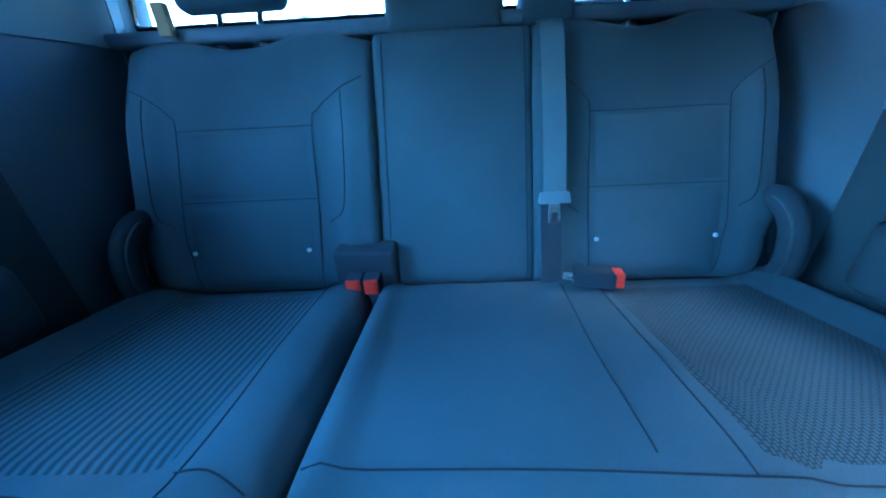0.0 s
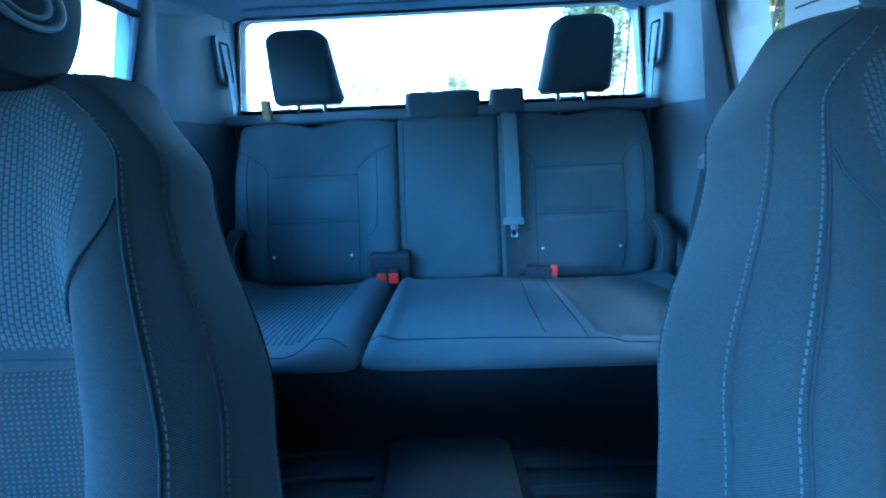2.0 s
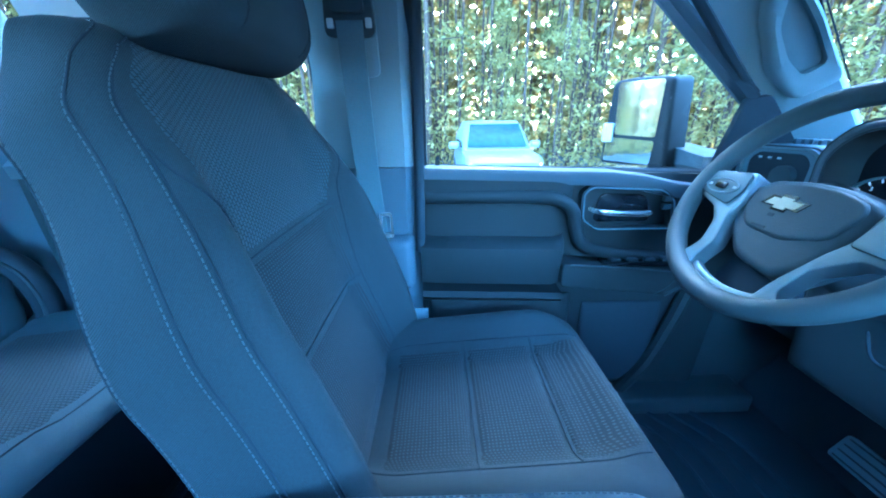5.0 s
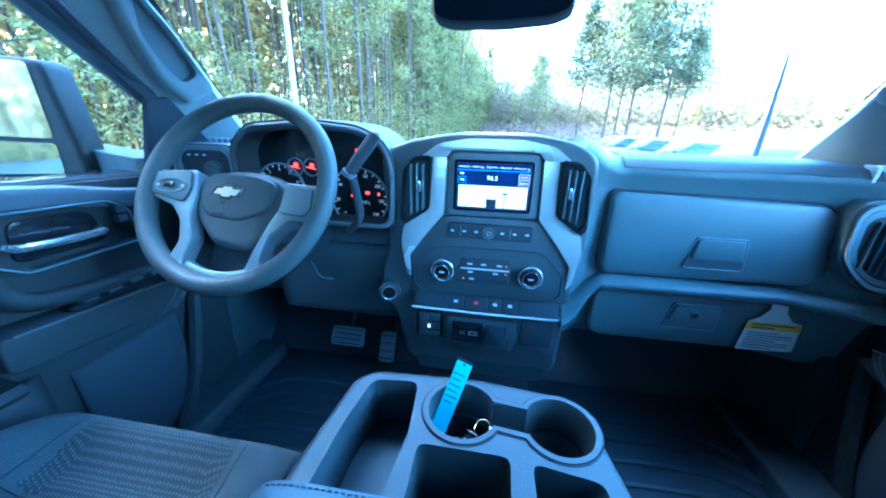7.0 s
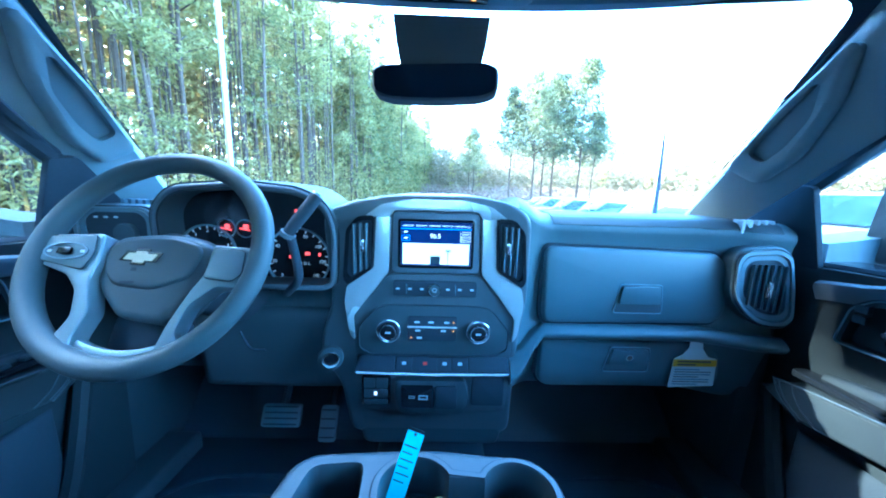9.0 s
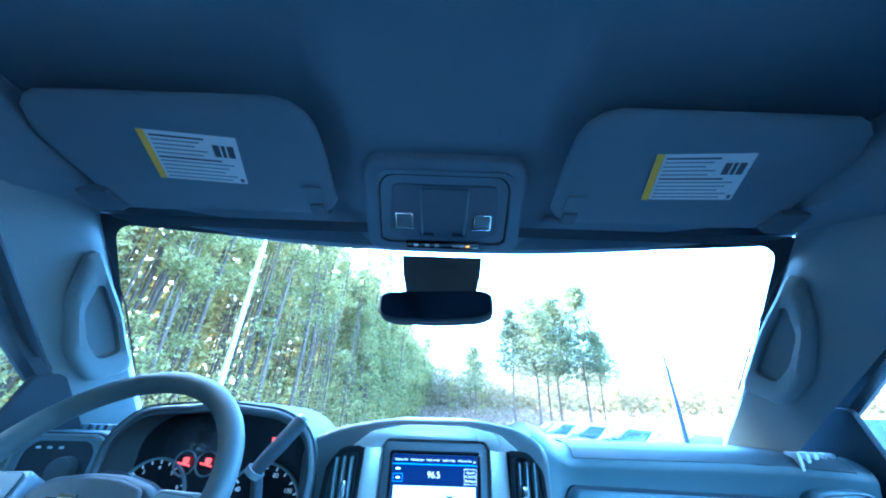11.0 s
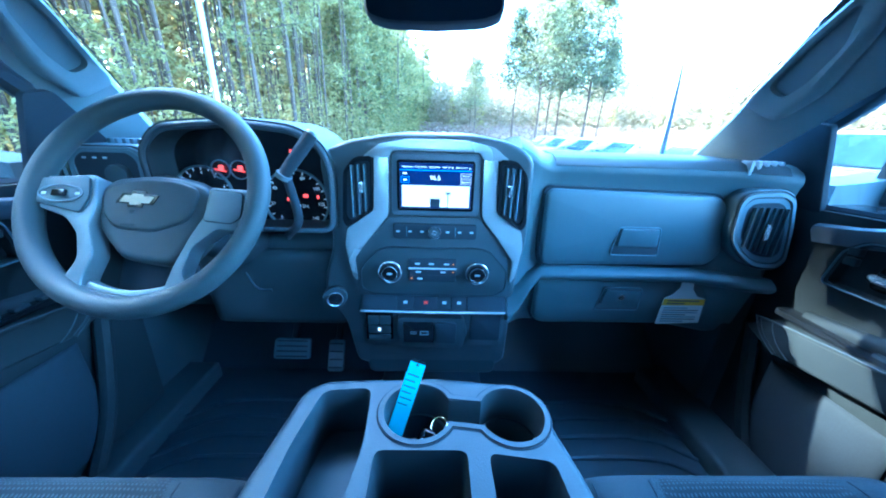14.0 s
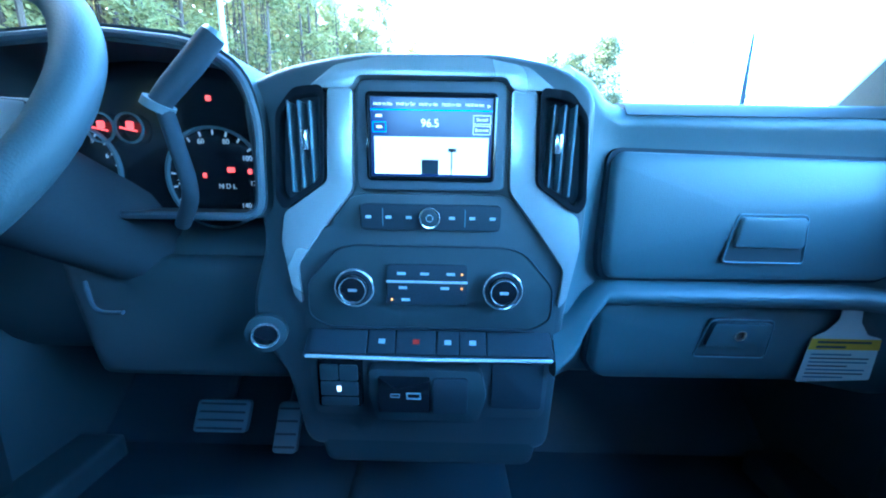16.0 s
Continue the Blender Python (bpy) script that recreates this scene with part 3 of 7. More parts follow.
def centre_pillar():
    th = thing("centre_pillar", (-0.77, -0.14, FLOOR), "grey door pillar trim with a seat belt guide", "pillar", group="door pillars", kind="structure")
    def sec(z, x, y0, y1):
        return [(x - 0.1, y0 + 0.02, z), (x - 0.02, y0, z), (x, y0 - 0.02, z), (x, y1 + 0.03, z), (x - 0.02, y1, z), (x - 0.1, y1, z)]
    part("upper_trim", loft([sec(-0.09, -0.745, -0.052, -0.27), sec(0.1, -0.725, -0.05, -0.25), sec(0.345, -0.692, -0.045, -0.25)]), TRIM, th, "pale upper pillar trim")
    part("lower_trim", loft([sec(-0.84, -0.77, -0.055, -0.30), sec(-0.25, -0.765, -0.055, -0.28), sec(-0.092, -0.75, -0.052, -0.27)]), TRIM_DARK, th, "dark lower pillar trim")
    part("door_weatherstrip", tube(smooth_path([(-0.772, -0.046, -0.30), (-0.762, -0.042, -0.09), (-0.744, -0.040, 0.1), (-0.712, -0.036, 0.345)], 5), 0.0115, 10), MATT_BLACK, th, "black rubber door seal")
    g = axes((-0.715, -0.152, 0.17), (0, 1, 0), (0.11, 0, 0.99), (0.99, 0, -0.11))
    part("guide_rail", prism(rounded([(-0.045, -0.085), (0.045, -0.085), (0.04, 0.14), (-0.04, 0.14)], 0.015), g, 0.012, 0.003), TRIM, th)
    part("belt_guide", frame_prism(rounded([(-0.046, -0.022), (0.046, -0.022), (0.04, 0.05), (-0.04, 0.05)], 0.016), rounded([(-0.03, -0.010), (0.03, -0.010), (0.026, 0.004), (-0.026, 0.004)], 0.003), Matrix.Translation((0.014, 0, 0)) @ g, 0.014), PLASTIC, th)
    part("guide_cap", prism(rounded([(-0.030, 0.012), (0.030, 0.012), (0.026, 0.045), (-0.026, 0.045)], 0.01), Matrix.Translation((0.026, 0, 0)) @ g, 0.012, 0.004), PLASTIC, th)
    part("guide_slot", prism(rounded([(-0.034, -0.014), (0.034, -0.014), (0.03, 0.008), (-0.03, 0.008)], 0.004), Matrix.Translation((0.018, 0, 0)) @ g, 0.006, 0.001), MATT_BLACK, th)
    for y in (-0.186, -0.118):
        part("guide_corner", box(-0.694, -0.684, y - 0.006, y + 0.006, 0.160, 0.176, 0.003), BRIGHT_RING, th, "bright metal guide corner")
    part("belt_webbing", strap(smooth_path([(-0.688, -0.152, 0.172), (-0.694, -0.152, 0.10), (-0.715, -0.150, -0.1), (-0.735, -0.14, -0.3), (-0.745, -0.13, -0.62)], 5), (0, 1, 0), 0.048), BELT, th, "pale grey belt webbing")
    part("latch_plate", frame_prism(rounded([(-0.016, -0.03), (0.016, -0.03), (0.014, 0.03), (-0.014, 0.03)], 0.006), rounded([(-0.009, -0.018), (0.009, -0.018), (0.008, 0.022), (-0.008, 0.022)], 0.003), axes((-0.715, -0.118, -0.215), (0, 1, 0), (0, 0, 1), (1, 0, 0)), 0.003), CHROME, th, "bright metal latch plate")
    part("belt_button", prism(circle(0.008, 12), axes((-0.72, -0.15, -0.20), (0, 1, 0), (0, 0, 1), (1, 0, 0)), 0.006, 0.002), PLASTIC, th)
    part("seat_belt_boot", box(-0.79, -0.71, -0.125, -0.06, -0.38, -0.255, 0.02, 3), TRIM_DARK, th)
    return th


cp = centre_pillar()
copy_thing(cp, MIRRORED @ Matrix.Translation((-0.77, -0.14, FLOOR)))


def rear_pillar():
    th = thing("rear_pillar", (-0.80, -1.2, FLOOR), "two-tone rear corner trim with a shoulder belt", "pillar", group="rear pillars", kind="structure")
    def sec(z, x, yf):
        return [(x - 0.12, yf + 0.01, z), (x - 0.012, yf + 0.005, z), (x, yf - 0.02, z), (x + 0.004, -1.20, z), (x + 0.012, -1.38, z), (x + 0.012, -1.46, z), (x - 0.12, -1.46, z)]
    part("upper_trim", loft([sec(0.092, -0.815, -1.000), sec(0.25, -0.796, -1.045), sec(0.47, -0.756, -1.10)]), TRIM, th, "pale grey upper trim")
    part("lower_trim", loft([sec(-0.84, -0.835, -0.99), sec(-0.1, -0.83, -0.993), sec(0.09, -0.817, -0.998)]), TRIM_DARK, th, "dark lower trim")
    k = 1.12
    m = axes((-0.773, -1.318, 0.305), (0, k, 0), (0.13 * k, 0, 0.99 * k), (0.99 * k, 0, -0.13 * k))
    out = rounded([(-0.045, -0.075), (0.030, -0.07), (0.045, 0.065), (-0.03, 0.07)], 0.018)
    inn = rounded([(-0.034, -0.062), (0.020, -0.058), (0.034, 0.052), (-0.02, 0.056)], 0.014)
    part("belt_outlet", frame_prism(out, inn, m, 0.012), TRIM, th)
    part("belt_slot", prism(inn, m, 0.003, 0.0), MATT_BLACK, th, "dark belt slot")
    part("outlet_flap", prism(rounded([(-0.030, -0.050), (-0.006, -0.050), (0.014, 0.046), (-0.018, 0.050)], 0.006), m, 0.009, 0.002), TRIM, th)
    part("belt_webbing", strap(smooth_path([(-0.764, -1.322, 0.250), (-0.780, -1.326, 0.10), (-0.785, -1.322, -0.03), (-0.79, -1.25, -0.2), (-0.80, -1.12, -0.5)], 4), (0.3, 1, 0), 0.046), BELT, th)
    part("belt_stop", box(-0.790, -0.765, -1.337, -1.312, -0.04, -0.018, 0.004), MATT_BLACK, th)
    part("small_label", prism([(-0.012, -0.02), (0.012, -0.02), (0.012, 0.02), (-0.012, 0.02)], axes((-0.753, -1.348, 0.425), (0, 1, 0), (0.13, 0, 0.99), (0.99, 0, -0.13)), 0.0025, 0), PLASTIC_GREY, th)
    return th


rp = rear_pillar()
copy_thing(rp, REAR @ Matrix.Translation((RX, 0, 0)) @ MIRRORED @ Matrix.Translation((-0.80, -1.2, FLOOR)))
rp.matrix_basis = REAR @ Matrix.Translation((RX - 0.80, -1.2, FLOOR))


# doors
def front_door(switches):
    th = thing("door_1", (-0.83, 0.3, -0.8), "dark moulded front door with armrest, pull and window", "door", group="front doors", kind="structure")
    skin = prism(rounded([(-0.055, -0.84), (-0.052, -0.10), (0.66, -0.125), (0.82, -0.14), (0.80, -0.80), (0.72, -0.86)], 0.03), SIDE, 0.045, 0.006)
    part("door_panel", skin, DOOR, th)
    part("outer_skin", box(-0.97, -0.865, -0.055, 0.86, -0.95, -0.12, 0.01), GLOSS_BLACK, th)
    sz = lambda y: -0.093 - 0.035 * (y + 0.05) - 0.032 * step(0.42, 0.66, y)
    part("sill_cap", loft([[(-0.875, y, sz(y) - 0.005), (-0.80, y, sz(y)), (-0.789, y, sz(y) - 0.005), (-0.787, y, sz(y) - 0.014), (-0.80, y, sz(y) - 0.04), (-0.875, y, sz(y) - 0.05)] for y in (-0.05, 0.2, 0.42, 0.5, 0.58, 0.655)]), FASCIA, th, "dark window sill cap")
    part("upper_pad", pillow(SIDE @ Vector((-0.045, -0.182, 0.030)), (0, 1, 0), (0, 0, 1), (1, 0, 0), const(0.0), const(0.385), 0.080, 0.034, None, nu=24, nv=16, pu=20, pv=4)[0], DOOR, th)
    part("recess_roll", tube(smooth_path([(-0.805, -0.03, -0.170), (-0.800, 0.20, -0.172), (-0.795, 0.29, -0.178), (-0.792, 0.335, -0.205), (-0.792, 0.350, -0.250), (-0.792, 0.375, -0.300), (-0.795, 0.45, -0.325), (-0.800, 0.60, -0.345)], 6), 0.017, 10), DOOR, th)
    part("elbow_pad", loft([[(-0.83, y, z0 + 0.11), (x - 0.022, y, z0 + 0.112), (x, y, z0 + 0.098), (x + 0.004, y, z0 + 0.07), (x - 0.006, y, z0), (-0.83, y, z0 - 0.005)] for y, x, z0 in ((-0.046, -0.758, -0.386), (-0.03, -0.752, -0.386), (0.29, -0.750, -0.396), (0.312, -0.760, -0.394), (0.325, -0.79, -0.388))]), DOOR, th, "dark padded elbow rest")
    part("switch_ledge", prism(rounded([(0.31, -0.40), (0.31, -0.335), (0.63, -0.365), (0.672, -0.402), (0.60, -0.432)], 0.015), SIDE, 0.115, 0.012, 3), DOOR, th)
    part("armrest_piping", tube([SIDE @ Vector((y, z, 0.117)) for y, z in ((0.33, -0.336), (0.48, -0.348), (0.60, -0.361), (0.652, -0.368))], 0.0022, 6), CONSOLE, th, "pale armrest piping")
    part("armrest_piping", tube(smooth_path([SIDE @ Vector((y, z, d)) for y, z, d in ((0.652, -0.368, 0.116), (0.630, -0.400, 0.117), (0.59, -0.430, 0.116))], 4), 0.0022, 6), CONSOLE, th, "pale armrest piping")
    for d in (0.0, 0.026):
        part("armrest_stitching", tube(smooth_path([SIDE @ Vector((y - d, z, 0.1165)) for y, z in ((0.640, -0.366), (0.632, -0.385), (0.612, -0.408), (0.585, -0.424))], 4), 0.0011, 6), THREAD, th, "pale double stitching")
    sw = part("switch_plate", prism(rounded([(0.42, -0.762), (0.64, -0.762), (0.64, -0.80), (0.42, -0.80)], 0.012), axes((0, 0, -0.352), (0, 1, 0), (1, 0, 0), (0, 0, -1)), -0.012, 0.002), GLOSS_BLACK, th)
    for k in range(switches):
        part("window_switch", box(-0.79, -0.768, 0.445 + 0.045 * k, 0.472 + 0.045 * k, -0.345, -0.334, 0.004), PLASTIC, sw)
    part("lower_ridge", loft([[(-0.82, y, -0.405 - 0.04 * (y + 0.05)), (-0.765, y, -0.412 - 0.04 * (y + 0.05)), (-0.755, y, -0.425 - 0.04 * (y + 0.05)), (-0.77, y, -0.44 - 0.04 * (y + 0.05)), (-0.82, y, -0.45 - 0.04 * (y + 0.05))] for y in (-0.045, 0.15, 0.325)]), DOOR, th)
    part("map_pocket", pillow((-0.825, 0.16, -0.80), (0, 1, 0), (0, 0, 1), (1, 0, 0), const(0.19), const(0.20), 0.36, 0.065, nu=18, nv=14, pu=10)[0], DOOR, th)
    part("speaker_grille", pillow((-0.825, 0.52, -0.76), (0, 1, 0), (0, 0, 1), (1, 0, 0), const(0.115), const(0.115), 0.28, 0.035, nu=18, nv=18, pu=3, pv=3)[0], MATT_BLACK, th)
    part("door_edge_roll", tube(smooth_path([(-0.80, 0.70, -0.42), (-0.79, 0.66, -0.55), (-0.79, 0.62, -0.68), (-0.79, 0.55, -0.80)], 6), 0.018, 8), DOOR, th)
    bez_o = rounded([(0.355, -0.165), (0.375, -0.148), (0.56, -0.158), (0.595, -0.185), (0.61, -0.262), (0.40, -0.262), (0.36, -0.235)], 0.012)
    c = Vector((0.485, -0.208))
    bez_i = [(c + (Vector(p) - c) * 0.88)[:] for p in bez_o]
    bz = part("handle_bezel", frame_prism(bez_o, bez_i, SIDE, 0.068), DOOR, th)
    part("bezel_line", tube([SIDE @ Vector((*(c + (Vector(p) - c) * 0.95), 0.069)) for p in bez_o], 0.0018, 6, closed=True), PLASTIC_GREY, bz)
    part("handle_cup", prism(rounded([(0.40, -0.245), (0.41, -0.17), (0.53, -0.175), (0.55, -0.245)], 0.02), SIDE, 0.052, 0.004), GLOSS_BLACK, th)
    part("door_handle", tube(smooth_path([(-0.80, 0.385, -0.207), (-0.772, 0.40, -0.208), (-0.766, 0.45, -0.211), (-0.772, 0.515, -0.214), (-0.80, 0.53, -0.215)], 5), 0.009, 10, flat=0.8), CHROME, th, "bright chrome inside handle")
    for k in range(2):
        part("lock_button", box(-0.80, -0.787, 0.562, 0.582, -0.19 - 0.02 * k, -0.175 - 0.02 * k, 0.003), PLASTIC, th)
    part("lock_pin", tube([(-0.815, 0.0, -0.11), (-0.815, 0.0, -0.075)], [0.006, 0.005], 8), DOOR, th)
    # window in its frame
    win = [(-0.04, -0.10), (0.84, -0.13), (0.80, -0.03), (0.37, 0.31), (-0.035, 0.325)]
    lean = Matrix.Translation((0, 0, 0)) @ axes((-0.83, 0, -0.10), (0, 1, 0), (0.30, 0, 0.954), (0.954, 0, -0.30))
    pts = [(y, z / 0.954) for y, z in [(a, b + 0.10) for a, b in win]]
    pane = part("window_pane", prism(pts, lean, 0.004, 0), CLEAR, th, "clear side window", smooth=False)
    pane.visible_shadow = False
    part("window_seal", tube(smooth_path([lean @ Vector((p[0], p[1], 0.004)) for p in pts], 1, True), 0.010, 6, closed=True), MATT_BLACK, th)
    sail = rounded([(0.675, -0.06), (0.672, 0.150), (0.725, 0.158), (0.93, -0.02), (0.93, -0.06)], 0.01)
    part("sail_panel", prism(sail, Matrix.Translation((0.012, 0, 0)) @ lean, 0.012, 0.003), MATT_BLACK, th, "dark triangular mirror panel")
    part("frame_front", tube([Vector((-0.785, 0.695, 0.045)), Vector((-0.757, 0.335, 0.320))], [0.020, 0.018], 8), MATT_BLACK, th, "black window frame")
    part("frame_rear", box(-0.013, 0.013, -0.02, 0.02, 0.0, 0.44, 0.004, 2, Matrix.Translation((-0.02, -0.045, 0)) @ axes((-0.80, 0, -0.10), (1, 0, 0), (0, 1, 0), (0.27, 0, 0.963))), MATT_BLACK, th)
    return th


front_door(4)
front_door(1).matrix_basis = FAR_SIDE @ Matrix.Translation((0, -0.012, -0.011)) @ MIRRORED @ Matrix.Translation((-0.83, 0.3, -0.8))


def rear_door():
    th = thing("door_2", (-0.83, -0.6, -0.8), "dark moulded rear door with armrest and tinted window", "door", group="rear doors", kind="structure")
    part("door_panel", prism(rounded([(-1.02, -0.84), (-1.02, -0.07), (-0.24, -0.08), (-0.24, -0.84)], 0.03), SIDE, 0.045, 0.006), PLASTIC, th)
    part("outer_skin", box(-0.97, -0.865, -1.45, -0.05, -0.95, -0.09, 0.01), GLOSS_BLACK, th)
    part("sill_cap", loft([[(-0.875, y, -0.075), (-0.80, y, -0.068), (-0.785, y, -0.08), (-0.79, y, -0.11), (-0.875, y, -0.12)] for y in (-1.0, -0.6, -0.26)]), PLASTIC_GREY, th)
    part("armrest", pillow((-0.83, -0.62, -0.42), (0, 1, 0), (0, 0, 1), (1, 0, 0), const(0.3), const(0.3), 0.13, 0.09, nu=18, nv=12, pu=10)[0], PLASTIC, th)
    part("map_pocket", pillow((-0.825, -0.62, -0.80), (0, 1, 0), (0, 0, 1), (1, 0, 0), const(0.3), const(0.3), 0.3, 0.06, nu=16, nv=12, pu=10)[0], PLASTIC, th)
    part("door_handle", tube(smooth_path([(-0.80, -0.42, -0.20), (-0.775, -0.40, -0.20), (-0.775, -0.34, -0.20), (-0.80, -0.32, -0.20)], 4), 0.008, 8), CHROME, th)
    lean = axes((-0.83, 0, -0.09), (0, 1, 0), (0.27, 0, 0.963), (0.963, 0, -0.27))
    pts = [(-0.87, 0.0), (-0.26, 0.0), (-0.25, 0.43), (-0.945, 0.43)]
    part("frame_rear", prism(rounded([(-0.995, -0.03), (-0.875, -0.03), (-0.950, 0.47), (-0.985, 0.47)], 0.01), Matrix.Translation((0.006, 0, 0)) @ lean, 0.010, 0.003), TRIM_DARK, th, "dark window frame")
    pane = part("window_pane", prism(pts, lean, 0.004, 0), CLEAR, th, "clear side window", smooth=False)
    pane.visible_shadow = False
    part("window_seal", tube([lean @ Vector((p[0], p[1], 0.004)) for p in pts], 0.012, 6, closed=True), MATT_BLACK, th)
    return th


rd = rear_door()
copy_thing(rd, MIRRORED @ Matrix.Translation((-0.83, -0.6, -0.8)))
for sx in (-1, 1):
    solo("quarter_panel", box(sx * 0.865, sx * 0.93, -1.5, -1.16, -0.95, 0.5, 0.01), GLOSS_BLACK, "outer rear corner panel of the truck", "body panel", kind="structure")
    solo("cowl_panel", box(sx * 0.84, sx * 0.97, 0.80, 1.36, -0.95, -0.12, 0.01), PLASTIC, "side panel of the footwell", "body panel", kind="structure")


# ---- seats ----
def lin(*kv):
    """A smooth curve through (v, value) pairs."""
    def f(v):
        for (a, p), (b, q) in zip(kv, kv[1:]):
            if v <= b:
                return p + (q - p) * step(a, b, v)
        return kv[-1][1]
    return f


def front_seat():
    cx = -0.468
    th = thing("front_seat", (cx, 0.05, FLOOR), "charcoal cloth front seat with stitched bolsters and headrest", "seat", group="front seats")
    rec = Vector((0, -math.sin(radians(20)), math.cos(radians(20))))
    out = Vector((0, math.cos(radians(20)), math.sin(radians(20))))
    inner = lin((0, 0.276), (0.12, 0.282), (0.50, 0.262), (0.85, 0.198), (1, 0.145))
    outer = lin((0, 0.245), (0.12, 0.268), (0.55, 0.280), (0.85, 0.260), (1, 0.212))
    length = 0.650

    def bolster(u, v):
        return 0.048 * step(0.58, 0.84, abs(u)) * step(0.95, 0.55, v) * (0.75 + 0.25 * step(0.0, 0.3, v)) - (0.010 + 0.036 * step(0.8, 0.3, v)) * (1 - step(0.46, 0.72, abs(u)))
    o = Vector((cx, -0.068, -0.505)) - out * 0.125
    bm, face = pillow(o, (1, 0, 0), rec, out, outer, inner, length, 0.125, bolster, 52, 44, pu=13, pv=14, soft=0.38, back=0.6)
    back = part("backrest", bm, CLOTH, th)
    rear_face = lambda u, v, lift=0.0: face(u, v, -lift, -1)
    edge = lambda v: 0.60 + 0.04 * step(0.46, 0.59, v) + 0.27 * step(0.595, 0.80, v)
    ul, ur = (lambda v: -edge(v)), edge
    part("lower_insert", inset(face, ul, ur, 0.05, 0.352, 0.004), DOT_CLOTH, back, "dotted woven insert")
    part("middle_insert", inset(face, ul, ur, 0.360, 0.594, 0.004), DOT_CLOTH, back, "dotted woven insert")
    rim = lin((0, 0.905), (0.80, 0.905), (0.88, 0.86), (0.945, 0.76), (0.98, 0.60))
    top = lambda v: min(edge(v), rim(v))
    part("upper_insert", inset(face, lambda v: -top(v), top, 0.602, 0.972, 0.003, 28, 32), DASH_CLOTH, back, "finely woven upper insert")
    for v in (0.356, 0.598):
        part("cross_seam", seam(face, [(-edge(v), v), (0, v + 0.004), (edge(v), v)], 0.0012, 0.002), SEAM, back)
    for s in (-1, 1):
        part("insert_seam", seam(face, [(s * edge(v), v) for v in (0.04, 0.2, 0.4, 0.55, 0.64, 0.68, 0.72, 0.76, 0.795)], 0.0014), SEAM, back)
        part("insert_stitching", stitches(face, [(s * (edge(v) + 0.016), v) for v in (0.04, 0.2, 0.4, 0.55, 0.64, 0.68, 0.72)], 0.0014), DARK_THREAD, back, "dark stitching")
        line = [(0.90, 0.02), (0.925, 0.2), (0.925, 0.6), (0.915, 0.80), (0.87, 0.88), (0.77, 0.945), (0.52, 0.98)]
        part("bolster_seam", seam(face, [(s * u, v) for u, v in line], 0.0014), SEAM, back)
        part("bolster_stitching", stitches(face, [(s * (u + 0.012), v) for u, v in line[:6]], 0.0014), THREAD, back, "pale stitching")
        line = [(0.985, 0.02), (0.987, 0.4), (0.985, 0.80), (0.968, 0.90), (0.94, 0.945), (0.80, 0.985)]
        part("edge_seam", seam(face, [(s * u, v) for u, v in line], 0.0014), SEAM, back)
        part("edge_stitching", stitches(face, [(s * (u + 0.0035), v) for u, v in line], 0.0014), THREAD, back, "pale stitching")
        part("rear_piping", seam(rear_face, [(s * 0.985, 0.02), (s * 0.985, 0.4), (s * 0.985, 0.8), (s * 0.975, 0.93)], 0.0012), SEAM, back)
        part("rear_stitching", stitches(rear_face, [(s * 0.990, 0.02), (s * 0.990, 0.4), (s * 0.990, 0.8), (s * 0.980, 0.92)], 0.001), THREAD, back, "pale stitching")
    # headrest
    hr_o = Vector((cx, -0.068, -0.505)) + rec * (length - 0.022) - out * 0.080 + Vector((-0.034, 0.006, 0.004))
    bmh, fh = pillow(hr_o, (1, 0, 0), (0, -0.20, 0.98), (0, 0.98, 0.20), lin((0, 0.145), (0.35, 0.168), (1, 0.120)), lin((0, 0.145), (0.35, 0.168), (1, 0.120)), 0.245, 0.165, lambda u, v: 0.010 * (1 - u * u), 30, 28, pu=7, pv=7, soft=0.38, back=0.5, rear=0.95)
    head = part("headrest", bmh, CLOTH, th)
    for s in (-1, 1):
        part("headrest_seam", seam(fh, [(s * 0.55, 0.03), (s * 0.62, 0.4), (s * 0.5, 0.97)]), SEAM, head)
        part("headrest_post", tube([Vector((cx - 0.03 + s * 0.07, -0.068, -0.505)) + rec * t - out * 0.06 for t in (length - 0.06, length + 0.05)], 0.006, 8), CHROME, th)
    # cushion
    cw = lin((0, 0.215), (0.2, 0.245), (0.8, 0.25), (1, 0.235))
    bmc, fc = pillow((cx, -0.145, -0.625), (1, 0, 0), (0, 0.995, 0.075), (0, -0.075, 0.995), cw, cw, 0.485, 0.155,
                     lambda u, v: 0.034 * step(0.58, 0.84, abs(u)) * step(1.0, 0.75, v) - 0.036 * (1 - step(0.42, 0.68, abs(u))) * step(1.0, 0.8, v), 44, 36, pu=8, pv=10, soft=0.4)
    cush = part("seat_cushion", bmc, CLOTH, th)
    cl, cr = (lambda v: -0.60 + 0.02 * v), (lambda v: 0.60 - 0.02 * v)
    part("rear_insert", inset(fc, cl, cr, 0.12, 0.427, 0.004), DOT_CLOTH, cush, "dotted woven insert")
    part("front_insert", inset(fc, cl, cr, 0.435, 0.732, 0.004), DOT_CLOTH, cush, "dotted woven insert")
    part("nose_insert", inset(fc, cl, cr, 0.740, 0.975, 0.004), DOT_CLOTH, cush, "dotted woven insert")
    for v in (0.431, 0.736):
        part("cross_seam", seam(fc, [(cl(v), v), (0, v), (cr(v), v)], 0.0014, 0.002), SEAM, cush)
